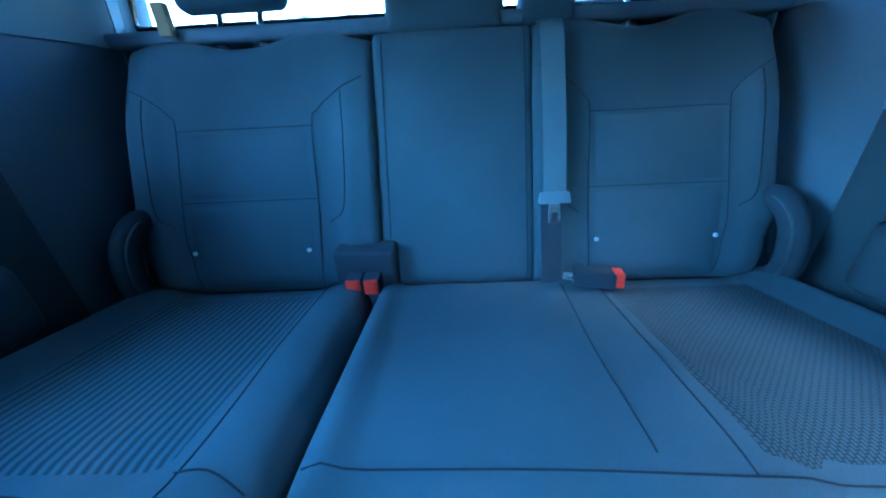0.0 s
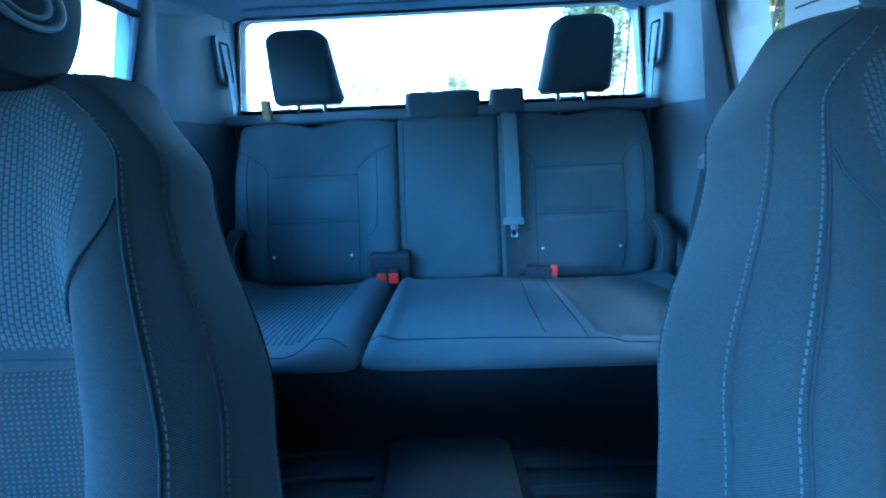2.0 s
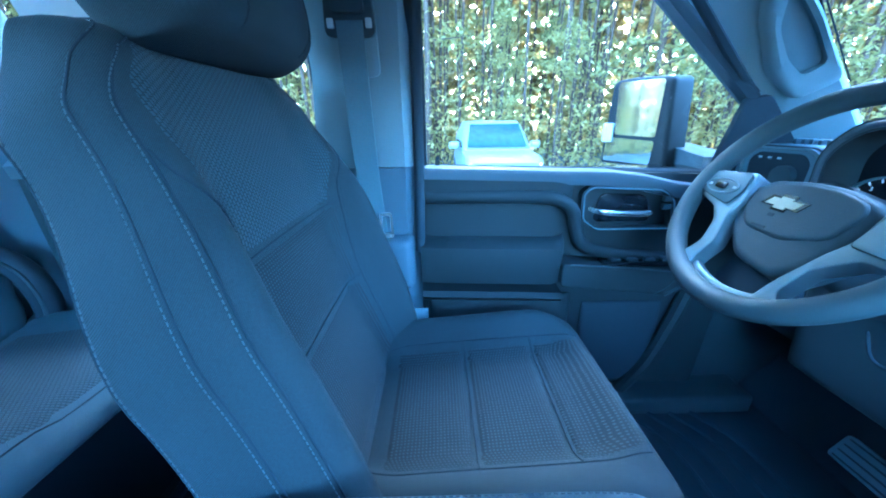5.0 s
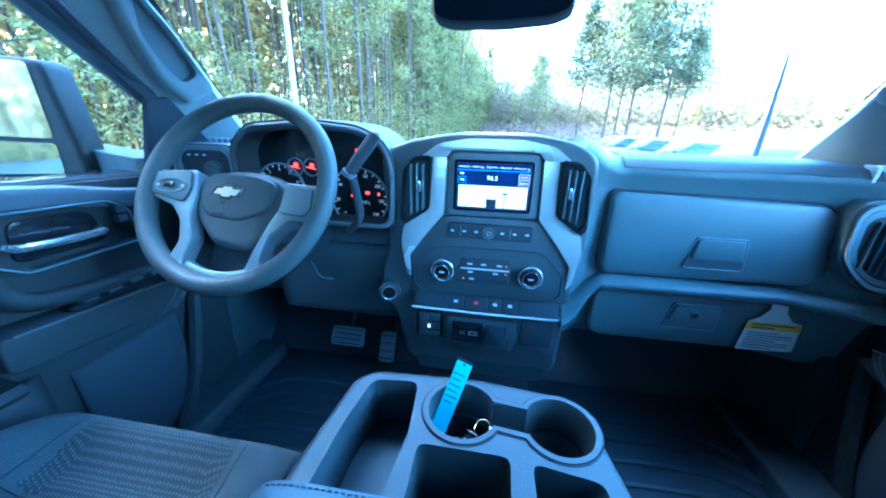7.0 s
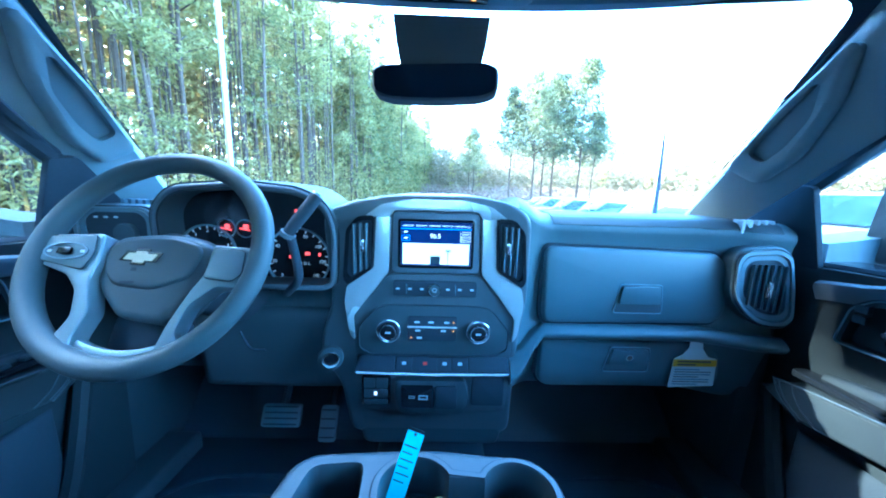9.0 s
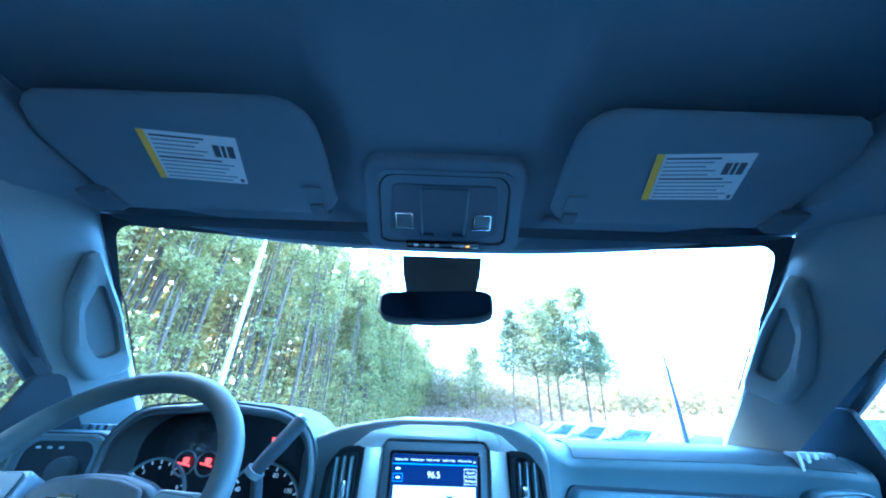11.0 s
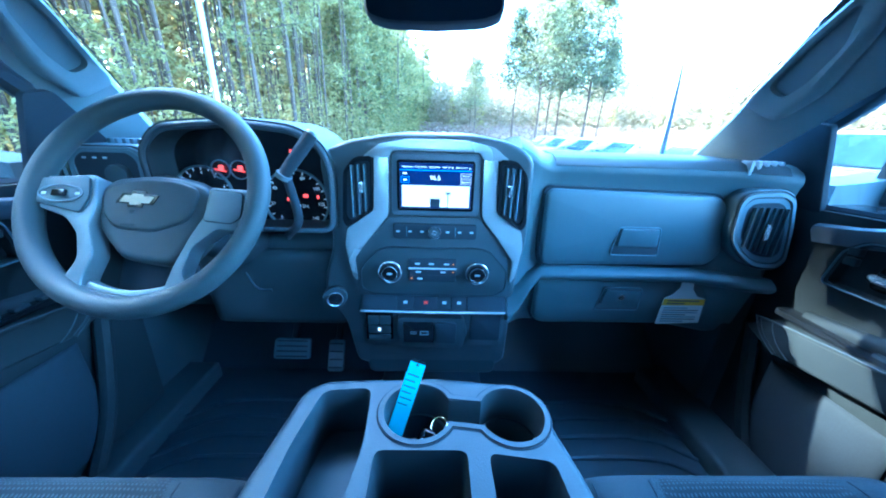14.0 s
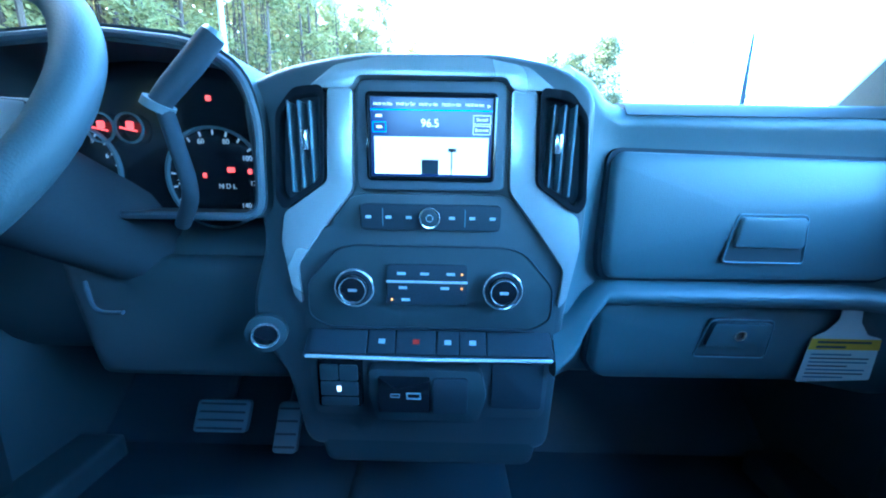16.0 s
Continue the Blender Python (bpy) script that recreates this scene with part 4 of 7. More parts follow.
    for s in (-1, 1):
        part("cushion_seam", seam(fc, [(s * 0.605, 0.08), (s * 0.60, 0.5), (s * 0.585, 0.95)]), SEAM, cush)
        part("side_seam", seam(fc, [(s * 0.93, 0.06), (s * 0.93, 0.5), (s * 0.90, 0.95)], 0.0016), SEAM, cush)
    part("seat_base", box(cx - 0.2, cx + 0.2, -0.10, 0.28, FLOOR + 0.005, -0.60, 0.02, 3), PLASTIC, th, "black plastic seat base")
    part("side_cover", pillow((cx - 0.225, -0.14, -0.72), (0, 1, 0), (0, 0, 1), (-1, 0, 0), const(0.05), const(0.42), 0.16, 0.05, None, 16, 12, pu=8)[0], PLASTIC_GREY, th, "grey plastic side cover")
    part("recline_hinge", pillow((cx - 0.24, -0.09, -0.56), (0, 1, 0), (0, 0, 1), (-1, 0, 0), const(0.06), const(0.06), 0.12, 0.03, None, 12, 12, pu=3, pv=3)[0], PLASTIC_GREY, th)
    return th


fs = front_seat()
PLACES[fs] = Matrix.Translation((-0.468, 0.05, FLOOR))
SEAT_TWO = Matrix.Translation((0.436 - 0.468, -0.10, -0.508)) @ Matrix.Rotation(radians(2.6), 4, "X") @ Matrix.Translation((0, 0.10, 0.50)) @ MIRRORED @ PLACES[fs]
fs2 = copy_thing(fs, SEAT_TWO)
PLACES[fs2] = SEAT_TWO
emblem = axes((0.301, -0.296, 0.118), Vector((0, 0.98, 0.2)), Vector((0, -0.2, 0.98)), (-1, 0, 0))
for k, r in enumerate((0.023, 0.0155)):
    part("emblem_ring", tube([emblem @ Vector((1.1 * r * math.cos(a), r * math.sin(a), 0.0)) for a in [2 * math.pi * j / 36 for j in range(36)]], 0.0028 - 0.0010 * k, 8, closed=True), PLASTIC_GREY, fs2, "pale oval ring on the headrest side")


def rear_bench():
    th = thing("rear_bench", (RX, -0.85, FLOOR), "rear bench in lightened blue-grey charcoal cloth with split cushions and two tall headrests", "bench seat")
    rec = Vector((0, -math.sin(radians(20)), math.cos(radians(20))))
    out = Vector((0, math.cos(radians(20)), math.sin(radians(20))))
    base = Vector((0, -1.06, -0.475))

    def section(name, x0, x1, length, wl, wr, bulge, pu=50, pv=16, thick=0.13, top=None):
        mid = (x0 + x1) / 2
        o = base + Vector((mid, 0, 0)) - out * thick
        half = (x1 - x0) / 2
        bm, f = pillow(o, (1, 0, 0), rec, out, lambda v: half * wl(v), lambda v: half * wr(v), length, thick, bulge, 36, 36, pu=pu, pv=pv, soft=0.4, top=top)
        return part(name, bm, CLOTH_REAR_LIT, th), f

    one = const(1.0)
    side = lin((0, 0.86), (0.14, 0.93), (0.24, 1.0), (0.6, 1.0), (1, 0.95))

    def pad(u, v):
        return 0.012 * (1 - u * u) + 0.014 * step(0.62, 0.8, abs(u)) * step(0.95, 0.7, v)
    # outboard backs and the middle one
    bp, fpas = section("outer_backrest", 0.138, 0.745, 0.600, one, side, pad, top=lambda u: 0.006 - 0.026 * math.cos(5.2 * (u - 0.05)))
    bd, fdrv = section("outer_backrest", -0.765, -0.214, 0.602, side, one, pad, top=lambda u: 0.006 - 0.026 * math.cos(5.2 * (u - 0.10)))
    bc, fmid = section("middle_backrest", -0.224, 0.148, 0.610, one, one, lambda u, v: 0.006 * (1 - u * u), pu=50)
    part("back_board", pillow(base + Vector((RX, 0, 0)) - out * 0.13, (1, 0, 0), rec, out, const(0.735), const(0.735), 0.592, 0.116, None, 40, 20, pu=40, pv=16)[0], CLOTH_REAR_LIT, th)
    for f, b, s, a, c in ((fpas, bp, 1, -0.50, 0.57), (fdrv, bd, -1, -0.535, 0.585)):
        lo, hi = (a, c) if s > 0 else (-c, -a)
        part("upper_insert", inset(f, const(lo), const(hi), 0.385, 0.65, 0.004), CLOTH_REAR_LIT, b)
        part("lower_insert", inset(f, const(lo), const(hi), 0.03, 0.375, 0.004), CLOTH_REAR_LIT, b)
        part("cross_seam", seam(f, [(lo, 0.656), ((lo + hi) / 2, 0.658), (hi, 0.656)]), SEAM, b)
        part("cross_seam", seam(f, [(lo, 0.38), (hi, 0.38)]), SEAM, b)
        for e, k in ((lo, -1), (hi, 1)):
            part("side_seam", seam(f, [(e, 0.03), (e + 0.01 * k, 0.35), (e, 0.656), (e + k * 0.05, 0.715), (e + k * 0.19, 0.772), (e + k * 0.40, 0.83)]), SEAM, b)
            part("bolster_seam", seam(f, [(e + k * 0.09, 0.285), (e + k * 0.21, 0.35), (e + k * 0.237, 0.6), (e + k * 0.235, 0.775)], 0.0016), SEAM, b)
        for e in (lo + 0.08, hi - 0.05):
            p = f(e, 0.18, 0.006)
            part("anchor_button", prism(circle(0.005, 12), axes(p, (1, 0, 0), rec, out), 0.004, 0.001), WHITE_MARK, b)
        # tall headrest on two posts
        mid = 0.474 if s > 0 else -0.505
        ey, en = Vector((0, 0.16, 0.987)), Vector((0, 0.987, -0.16))
        ho = Vector((mid, -1.284, 0.140)) - en * 0.105
        w = lambda v: (0.132 - 0.028 * v) * (1 - 0.42 * max(0, (v - 0.80) / 0.20) ** 3 - 0.16 * max(0, (0.10 - v) / 0.10) ** 2)
        bm, _ = pillow(ho, (1, 0, 0), ey, en, w, w, 0.240, 0.105, lambda u, v: 0.01 * (1 - u * u), 26, 26, pu=6, pv=7, soft=0.42, back=0.6)
        part("headrest", bm, CLOTH_REAR_LIT, th)
        for d in (-0.05, 0.05):
            part("headrest_post", tube([base + Vector((mid + d, 0, 0)) + rec * t - out * 0.055 for t in (0.575, 0.72)], 0.0075, 10), CHROME, th, "chrome headrest post")
            part("post_collar", tube([base + Vector((mid + d, 0, 0)) + rec * t - out * 0.055 for t in (0.606, 0.626)], [0.023, 0.014], 14), CHROME, th, "chrome post collar")
    for u in (0.86, -0.88):
        part("middle_seam", seam(fmid, [(u, 0.02), (u, 0.5), (u, 0.97)], 0.0018), SEAM, bc)
    for x0, x1 in ((-0.164, 0.116), (-0.324, -0.198)):
        bm, _ = pillow(base + Vector(((x0 + x1) / 2, 0, 0)) + rec * 0.605 - out * 0.10, (1, 0, 0), (0, -0.25, 0.97), (0, 0.97, 0.25), const((x1 - x0) / 2), const((x1 - x0) / 2), 0.105, 0.09, None, 20, 16, pu=12, pv=7)
        part("low_headrest", bm, CLOTH_REAR_LIT, th, "low middle headrest")
    # cushions
    up, fwd = Vector((0, -0.13, 0.99)), Vector((0, 0.99, 0.13))

    def cushion(x0, x1, bulge, pu, name):
        mid, half = (x0 + x1) / 2, (x1 - x0) / 2
        bm, f = pillow((mid, -1.075, -0.532), (1, 0, 0), fwd, up, const(half), const(half), 0.535, 0.077, bulge, 44, 34, pu=pu, pv=9, soft=0.42)
        return part(name, bm, CLOTH_REAR_LIT, th), f
    c1, f1 = cushion(0.164, 0.745, lambda u, v: 0.016 * step(0.55, 0.8, abs(u)) - 0.012 * (1 - step(0.4, 0.7, abs(u))), 14, "passenger_cushion")
    c2, f2 = cushion(-0.765, 0.152, lambda u, v: 0.016 * step(0.85, 0.93, abs(u)) - 0.012 * step(-0.1, -0.2, u) * (1 - step(0.75, 0.85, abs(u))), 20, "middle_and_driver_cushion")
    part("ribbed_insert", inset(f1, lambda v: -0.62 + 0.0 * v, const(0.62), 0.10, 0.945, 0.005), RIB_CLOTH, c1, "ribbed woven insert")
    part("woven_insert", inset(f2, const(-0.80), lambda v: -0.03 - 0.06 * (1 - v), 0.10, 0.945, 0.005), DASH_CLOTH, c2, "woven patterned insert")
    part("cushion_seam", seam(f1, [(-0.63, 0.08), (-0.63, 0.5), (-0.63, 0.95), (0.0, 0.953), (0.63, 0.95)]), SEAM, c1)
    part("bolster_seam", seam(f1, [(-0.93, 0.97), (-0.78, 0.94), (-0.63, 0.93)], 0.0016), SEAM, c1)
    part("cushion_seam", seam(f2, [(-0.075, 0.08), (-0.045, 0.5), (-0.015, 0.945)]), SEAM, c2)
    part("piping_seam", seam(f2, [(0.09, 0.10), (0.12, 0.35), (0.15, 0.6), (0.165, 0.90)], 0.0014), SEAM, c2)
    part("front_seam", seam(f2, [(0.97, 0.925), (0.4, 0.93), (-0.02, 0.945), (-0.4, 0.953), (-0.8, 0.95)], 0.0016), SEAM, c2)
    part("bench_base", box(-0.74, 0.70, -1.25, -0.70, FLOOR + 0.004, -0.515, 0.01), MATT_BLACK, th, "black storage base")
    # hinge covers on both outer ends
    for s, x in ((1, 0.715), (-1, -0.748)):
        arch = smooth_path([(x, -1.10, -0.50), (x, -1.03, -0.44), (x, -1.04, -0.34), (x, -1.10, -0.29), (x, -1.16, -0.32)], 5)
        part("hinge_cover", tube(arch, 0.028, 10), MATT_BLACK, th, "black moulded hinge cover")
        part("hinge_lip", tube([p + Vector((-s * 0.022, 0.016, 0.006)) for p in arch], 0.004, 8), PLASTIC, th)
    # buckles
    part("buckle_well", box(0.105, 0.250, -1.125, -1.045, -0.475, -0.36, 0.014, 3), MATT_BLACK, th, "black buckle well")
    for x in (0.16, 0.200):
        b = part("belt_buckle", box(x - 0.019, x + 0.019, -1.06, -1.01, -0.485, -0.412, 0.006, 2), MATT_BLACK, th, "black seat belt buckle")
        part("release_button", box(x - 0.016, x + 0.016, -1.012, -1.003, -0.448, -0.414, 0.002), RED, b, "red release button")
    m = axes((-0.318, -0.995, -0.418), Vector((0.95, -0.25, 0.0)).normalized(), Vector((0.25, 0.95, 0.15)).normalized(), (0, -0.15, 0.98))
    b = part("belt_buckle", box(-0.045, 0.035, -0.024, 0.024, -0.014, 0.020, 0.006, 2, m), MATT_BLACK, th, "black seat belt buckle lying on the cushion")
    part("release_button", box(-0.060, -0.040, -0.021, 0.021, -0.010, 0.0215, 0.003, 2, m), RED, b, "red release button")
    part("buckle_tongue", box(0.034, 0.058, -0.014, 0.014, -0.002, 0.003, 0.001, 1, m), CHROME, b)
    # middle shoulder belt
    pts = [base + Vector((x, 0, 0)) + rec * v + out * d for x, v, d in ((-0.256, 0.605, -0.02), (-0.256, 0.585, 0.016), (-0.256, 0.5, 0.030), (-0.257, 0.35, 0.034), (-0.257, 0.215, 0.030))]
    part("shoulder_belt", strap(smooth_path(pts, 4), (1, 0, 0), 0.050), BELT, th, "pale grey shoulder belt webbing")
    part("lap_belt", strap([base + Vector((-0.250, 0, 0)) + rec * v + out * d for v, d in ((0.215, 0.026), (0.1, 0.024), (0.0, 0.03))], (1, 0, 0), 0.046), MATT_BLACK, th)
    m = axes(base + Vector((-0.255, 0, 0)) + rec * 0.205 + out * 0.034, (1, 0, 0), rec, out)
    part("belt_slider", prism(rounded([(-0.036, -0.012), (0.036, -0.012), (0.032, 0.014), (-0.032, 0.014)], 0.006), m, 0.008, 0.002), PLASTIC_GREY, th)
    part("latch_tongue", frame_prism(rounded([(-0.013, -0.055), (0.013, -0.055), (0.013, -0.01), (-0.013, -0.01)], 0.003), rounded([(-0.007, -0.048), (0.007, -0.048), (0.007, -0.032), (-0.007, -0.032)], 0.002), m, 0.003), CHROME, th, "bright metal latch tongue")
    part("belt_tab", box(0.60, 0.63, -1.285, -1.265, 0.10, 0.165, 0.003), material("tan_strap", (0.30, 0.24, 0.13), 0.8), th, "tan strap loop")
    th.matrix_basis = REAR @ Matrix.Translation((RX, -0.85, FLOOR))
    return th


rear_bench()


def console():
    th = thing("centre_console", (-0.02, 0.1, FLOOR), "grey folded-down centre console with cup holders and padded lid", "console")
    top = -0.37
    body = prism(rounded([(-0.208, 0.0), (-0.205, 0.25), (-0.190, 0.385), (-0.165, 0.408), (0.0, 0.418), (0.13, 0.404), (0.155, 0.38), (0.182, 0.25), (0.186, 0.0)], 0.02),
                 Matrix.Translation((0, 0, top - 0.15)), 0.15, 0.012, 3)
    up = lambda z: Matrix.Translation((0, 0, z))
    cutters = [prism(rounded([(-0.175, 0.20), (-0.172, 0.30), (-0.160, 0.385), (-0.090, 0.392), (-0.083, 0.30), (-0.095, 0.20)], 0.016), up(top - 0.085), 0.2, 0),
               prism(circle(0.047, 40, -0.018, 0.350), up(top - 0.11), 0.3, 0), prism(circle(0.045, 40, 0.112, 0.345), up(top - 0.11), 0.3, 0),
               prism([(0.0, 0.329), (0.09, 0.326), (0.09, 0.366), (0.0, 0.369)], up(top - 0.05), 0.2, 0),
               prism(rounded([(-0.066, 0.10), (-0.068, 0.290), (0.046, 0.290), (0.046, 0.10)], 0.012), up(top - 0.12), 0.3, 0),
               prism(rounded([(0.074, 0.10), (0.072, 0.287), (0.150, 0.276), (0.163, 0.10)], 0.012), up(top - 0.11), 0.3, 0)]
    body = part("console_body", cut(body, cutters), CONSOLE, th)
    def dumbbell(grow):
        out = []
        for (x, y), r, turn in (((-0.018, 0.350), 0.0475 + grow, 0.0), ((0.112, 0.345), 0.0455 + grow, math.pi)):
            a = math.asin((0.020 + grow) / r)
            out += [(x + r * math.cos(turn + a + (2 * math.pi - 2 * a) * k / 30), y + r * math.sin(turn + a + (2 * math.pi - 2 * a) * k / 30)) for k in range(31)]
        return out
    part("cup_rim", frame_prism(dumbbell(0.007), dumbbell(0.0), up(top - 0.004), 0.0065), CONSOLE, body)
    part("rim_groove", tube([(x, y, top) for x, y in dumbbell(0.0085)], 0.0013, 6, closed=True), MATT_BLACK, body)
    for x, y, r in ((-0.018, 0.350, 0.0475), (0.112, 0.345, 0.0455)):
        part("cup_liner", frame_prism(circle(r - 0.0005, 40, x, y), circle(r - 0.004, 40, x, y), up(top - 0.108), 0.052), PLASTIC, body, "dark cup liner")
        part("cup_floor", prism(circle(r - 0.002, 40, x, y), up(top - 0.109), 0.006, 0), PLASTIC, body)
    part("tray_mat", prism(rounded([(-0.170, 0.21), (-0.168, 0.30), (-0.158, 0.378), (-0.095, 0.384), (-0.090, 0.30), (-0.100, 0.21)], 0.014), up(top - 0.083), 0.005, 0.001), CONSOLE, body)
    part("bin_floor", prism(rounded([(-0.062, 0.105), (-0.064, 0.285), (0.042, 0.285), (0.042, 0.105)], 0.012), up(top - 0.119), 0.004, 0), PLASTIC, body)
    part("pedestal", loft([[(-0.185, y, -0.53), (0.165, y, -0.53), (0.15, y, FLOOR + 0.005), (-0.17, y, FLOOR + 0.005)] for y in (-0.22, 0.33)]), PLASTIC, th)
    bm, f = pillow((-0.022, -0.200, -0.40), (1, 0, 0), (0, 1, 0), (0, 0, 1), const(0.182), const(0.182), 0.397, 0.102, None, 30, 34, pu=9, pv=10, soft=0.4)
    lid = part("padded_lid", bm, VINYL, th, "grey padded armrest lid")
    for s in (-1, 1):
        part("lid_stitching", stitches(f, [(s * 0.93, 0.06), (s * 0.93, 0.5), (s * 0.93, 0.94)], 0.001), THREAD, lid, "pale stitching")
    part("lid_stitching", stitches(f, [(-0.9, 0.955), (0, 0.96), (0.9, 0.955)], 0.001), THREAD, lid, "pale stitching")
    return th


console()


def key_tag():
    th = thing("key_fob", (-0.02, 0.345, -0.47), "black key fob with a cyan paper tag in the cup holder", "key")
    m = axes((-0.010, 0.340, -0.445), Vector((0.8, -0.6, 0.1)).normalized(), Vector((0.5, 0.6, 0.62)).normalized(), Vector((-0.43, -0.45, 0.78)).normalized())
    fob = part("fob", box(-0.02, 0.02, -0.035, 0.035, -0.008, 0.008, 0.006, 3, m), GLOSS_BLACK, th)
    part("fob_button", box(-0.012, 0.012, 0.0, 0.02, 0.008, 0.010, 0.001, 1, m), PLASTIC_GREY, fob)
    part("key_ring", tube([m @ Vector((0.012 * math.cos(a), 0.045 + 0.012 * math.sin(a), 0)) for a in [k * math.pi / 8 for k in range(16)]], 0.0012, 6, closed=True), CHROME, th)
    e2 = Vector((0.30, 0.36, 0.88)).normalized()
    e1 = Vector((0.93, -0.12, -0.27)).normalized()
    mt = axes((-0.045, 0.371, -0.402), e1, e2, e1.cross(e2).normalized())
    tag = part("paper_tag", prism([(-0.012, -0.03), (0.012, -0.03), (0.012, 0.085), (-0.012, 0.085)], mt, 0.0006, 0), CYAN_TAG, th, "cyan paper tag")
    part("tag_hole", prism(circle(0.002, 12, 0, 0.078), mt, 0.0009, 0), INK, tag)
    part("tag_band", prism([(-0.012, 0.081), (0.012, 0.081), (0.012, 0.085), (-0.012, 0.085)], mt, 0.0008, 0), SEAM, tag)
    for k in range(6):
        part("print_bar", prism([(-0.010, 0.016 + 0.009 * k), (0.004 + 0.004 * (k % 2), 0.016 + 0.009 * k), (0.004 + 0.004 * (k % 2), 0.0175 + 0.009 * k), (-0.010, 0.0175 + 0.009 * k)], mt, 0.0009, 0), INK, tag)
    return th


key_tag()


# ---- dashboard ----
def dashboard():
    th = thing("dashboard", (0, 0.95, -0.5), "black moulded dashboard with silver-trimmed centre stack and two glove boxes", "dashboard")

    def profile(x, pts):
        return [(x, p.x, p.y) for p in smooth_path([(y, z, 0) for y, z in pts], 3)]
    right = [(1.26, -0.085), (0.90, -0.052), (0.825, -0.060), (0.803, -0.085), (0.812, -0.13), (0.822, -0.318), (0.79, -0.330), (0.772, -0.342), (0.768, -0.354), (0.782, -0.368), (0.82, -0.385), (0.865, -0.535), (0.98, -0.56), (1.26, -0.5)]
    secs = []
    for x in (0.19, 0.22, 0.25, 0.28, 0.31, 0.35, 0.40, 0.50, 0.68, 0.76, 0.82, 0.86):
        k, q = step(0.66, 0.86, x), 1 - step(0.19, 0.285, x)
        secs.append(profile(x, [(y - 0.05 * k - (0.05 * q if y < 1 else 0), z - 0.006 * k + 0.040 * q * (1 - step(-0.06, -0.30, z)) - 0.10 * q * step(-0.30, -0.34, z) * (1 - step(-0.36, -0.5, z))) for y, z in right]))
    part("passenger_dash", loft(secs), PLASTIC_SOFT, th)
    part("top_pad", loft([[(x, 1.255, -0.079), (x, 0.90 - 0.05 * k, -0.046 - 0.006 * k), (x, 0.835 - 0.05 * k, -0.0505 - 0.006 * k), (x, 0.815 - 0.05 * k, -0.058 - 0.006 * k), (x, 0.804 - 0.05 * k, -0.074 - 0.006 * k), (x, 0.82 - 0.05 * k, -0.085 - 0.006 * k), (x, 0.90, -0.07), (x, 1.255, -0.10)] for x, k in [(x, step(0.66, 0.86, x)) for x in (0.29, 0.36, 0.50, 0.66, 0.72, 0.78, 0.83)]]), PLASTIC, th, "dark top pad")
    part("top_pad_line", tube([(x, 0.865 - 0.05 * step(0.66, 0.86, x), -0.0525 - 0.004 * step(0.66, 0.86, x)) for x in (0.27, 0.4, 0.55, 0.7, 0.78)], 0.002, 6), SEAM, th)
    left = [(1.26, -0.085), (0.92, -0.060), (0.84, -0.075), (0.83, -0.12), (0.86, -0.22), (0.84, -0.26), (0.81, -0.30), (0.83, -0.42), (0.90, -0.53), (1.02, -0.56), (1.26, -0.5)]
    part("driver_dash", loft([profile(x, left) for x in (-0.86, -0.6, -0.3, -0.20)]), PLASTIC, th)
    part("knee_panel", pillow((-0.43, 0.86, -0.54), (1, 0, 0), (0, -0.12, 0.99), (0, -0.99, -0.12), const(0.19), const(0.19), 0.24, 0.05, None, 16, 12, pu=10)[0], PLASTIC, th)
    # centre stack
    stack_out = rounded([(-0.262, -0.058), (-0.20, -0.030), (-0.10, -0.012), (0.09, -0.010), (0.17, -0.024), (0.222, -0.055), (0.224, -0.26), (0.208, -0.36), (0.200, -0.62), (-0.205, -0.62), (-0.23, -0.48), (-0.275, -0.42), (-0.275, -0.36), (-0.245, -0.27)], 0.03)
    stack = part("centre_fascia", prism(stack_out, facing(1.05), 0.30, 0.012, 4), STACK, th)
    F = facing(0.752)
    face = prism(rounded([(-0.205, -0.235), (-0.15, -0.25), (-0.11, -0.195), (0.11, -0.195), (0.15, -0.25), (0.205, -0.235), (0.19, -0.36), (0.185, -0.55), (-0.185, -0.55), (-0.19, -0.36)], 0.02), F, 0.012, 0.003)
    part("stack_face", face, STACK, stack)
    # silver frame round the screen
    D0 = 0.020
    part("silver_arch", prism(rounded([(-0.162, -0.062), (-0.125, -0.034), (-0.06, -0.022), (0.06, -0.022), (0.125, -0.034), (0.162, -0.062), (0.104, -0.062), (0.096, -0.046), (-0.096, -0.046), (-0.104, -0.062)], 0.008), F, D0, 0.005), SILVER, stack, "satin silver trim")
    for s in (-1, 1):
        leg = [(0.103, -0.060), (0.136, -0.060), (0.142, -0.180), (0.205, -0.224), (0.212, -0.265), (0.200, -0.345), (0.188, -0.36), (0.192, -0.30), (0.152, -0.245), (0.108, -0.190)]
        part("silver_leg", prism(rounded([(s * x, z) for x, z in leg][::s], 0.008), F, D0 - 0.001, 0.005), SILVER, stack, "satin silver trim")
        # side vents of the stack
        vo = rounded([(s * x, z) for x, z in [(0.139, -0.058), (0.178, -0.062), (0.203, -0.092), (0.212, -0.205), (0.202, -0.220), (0.144, -0.181)]][::s], 0.01)
        c = Vector((s * 0.174, -0.135))
        vi = [(c + (Vector(p) - c) * 0.86)[:] for p in vo]
        vent = part("air_vent", frame_prism(vo, vi, F, 0.024), GLOSS_BLACK, stack, "black air vent")
        part("vent_well", prism(vi, F, 0.006, 0), MATT_BLACK, vent)
        for k in range(3):
            x = s * (0.158 + 0.014 * k)
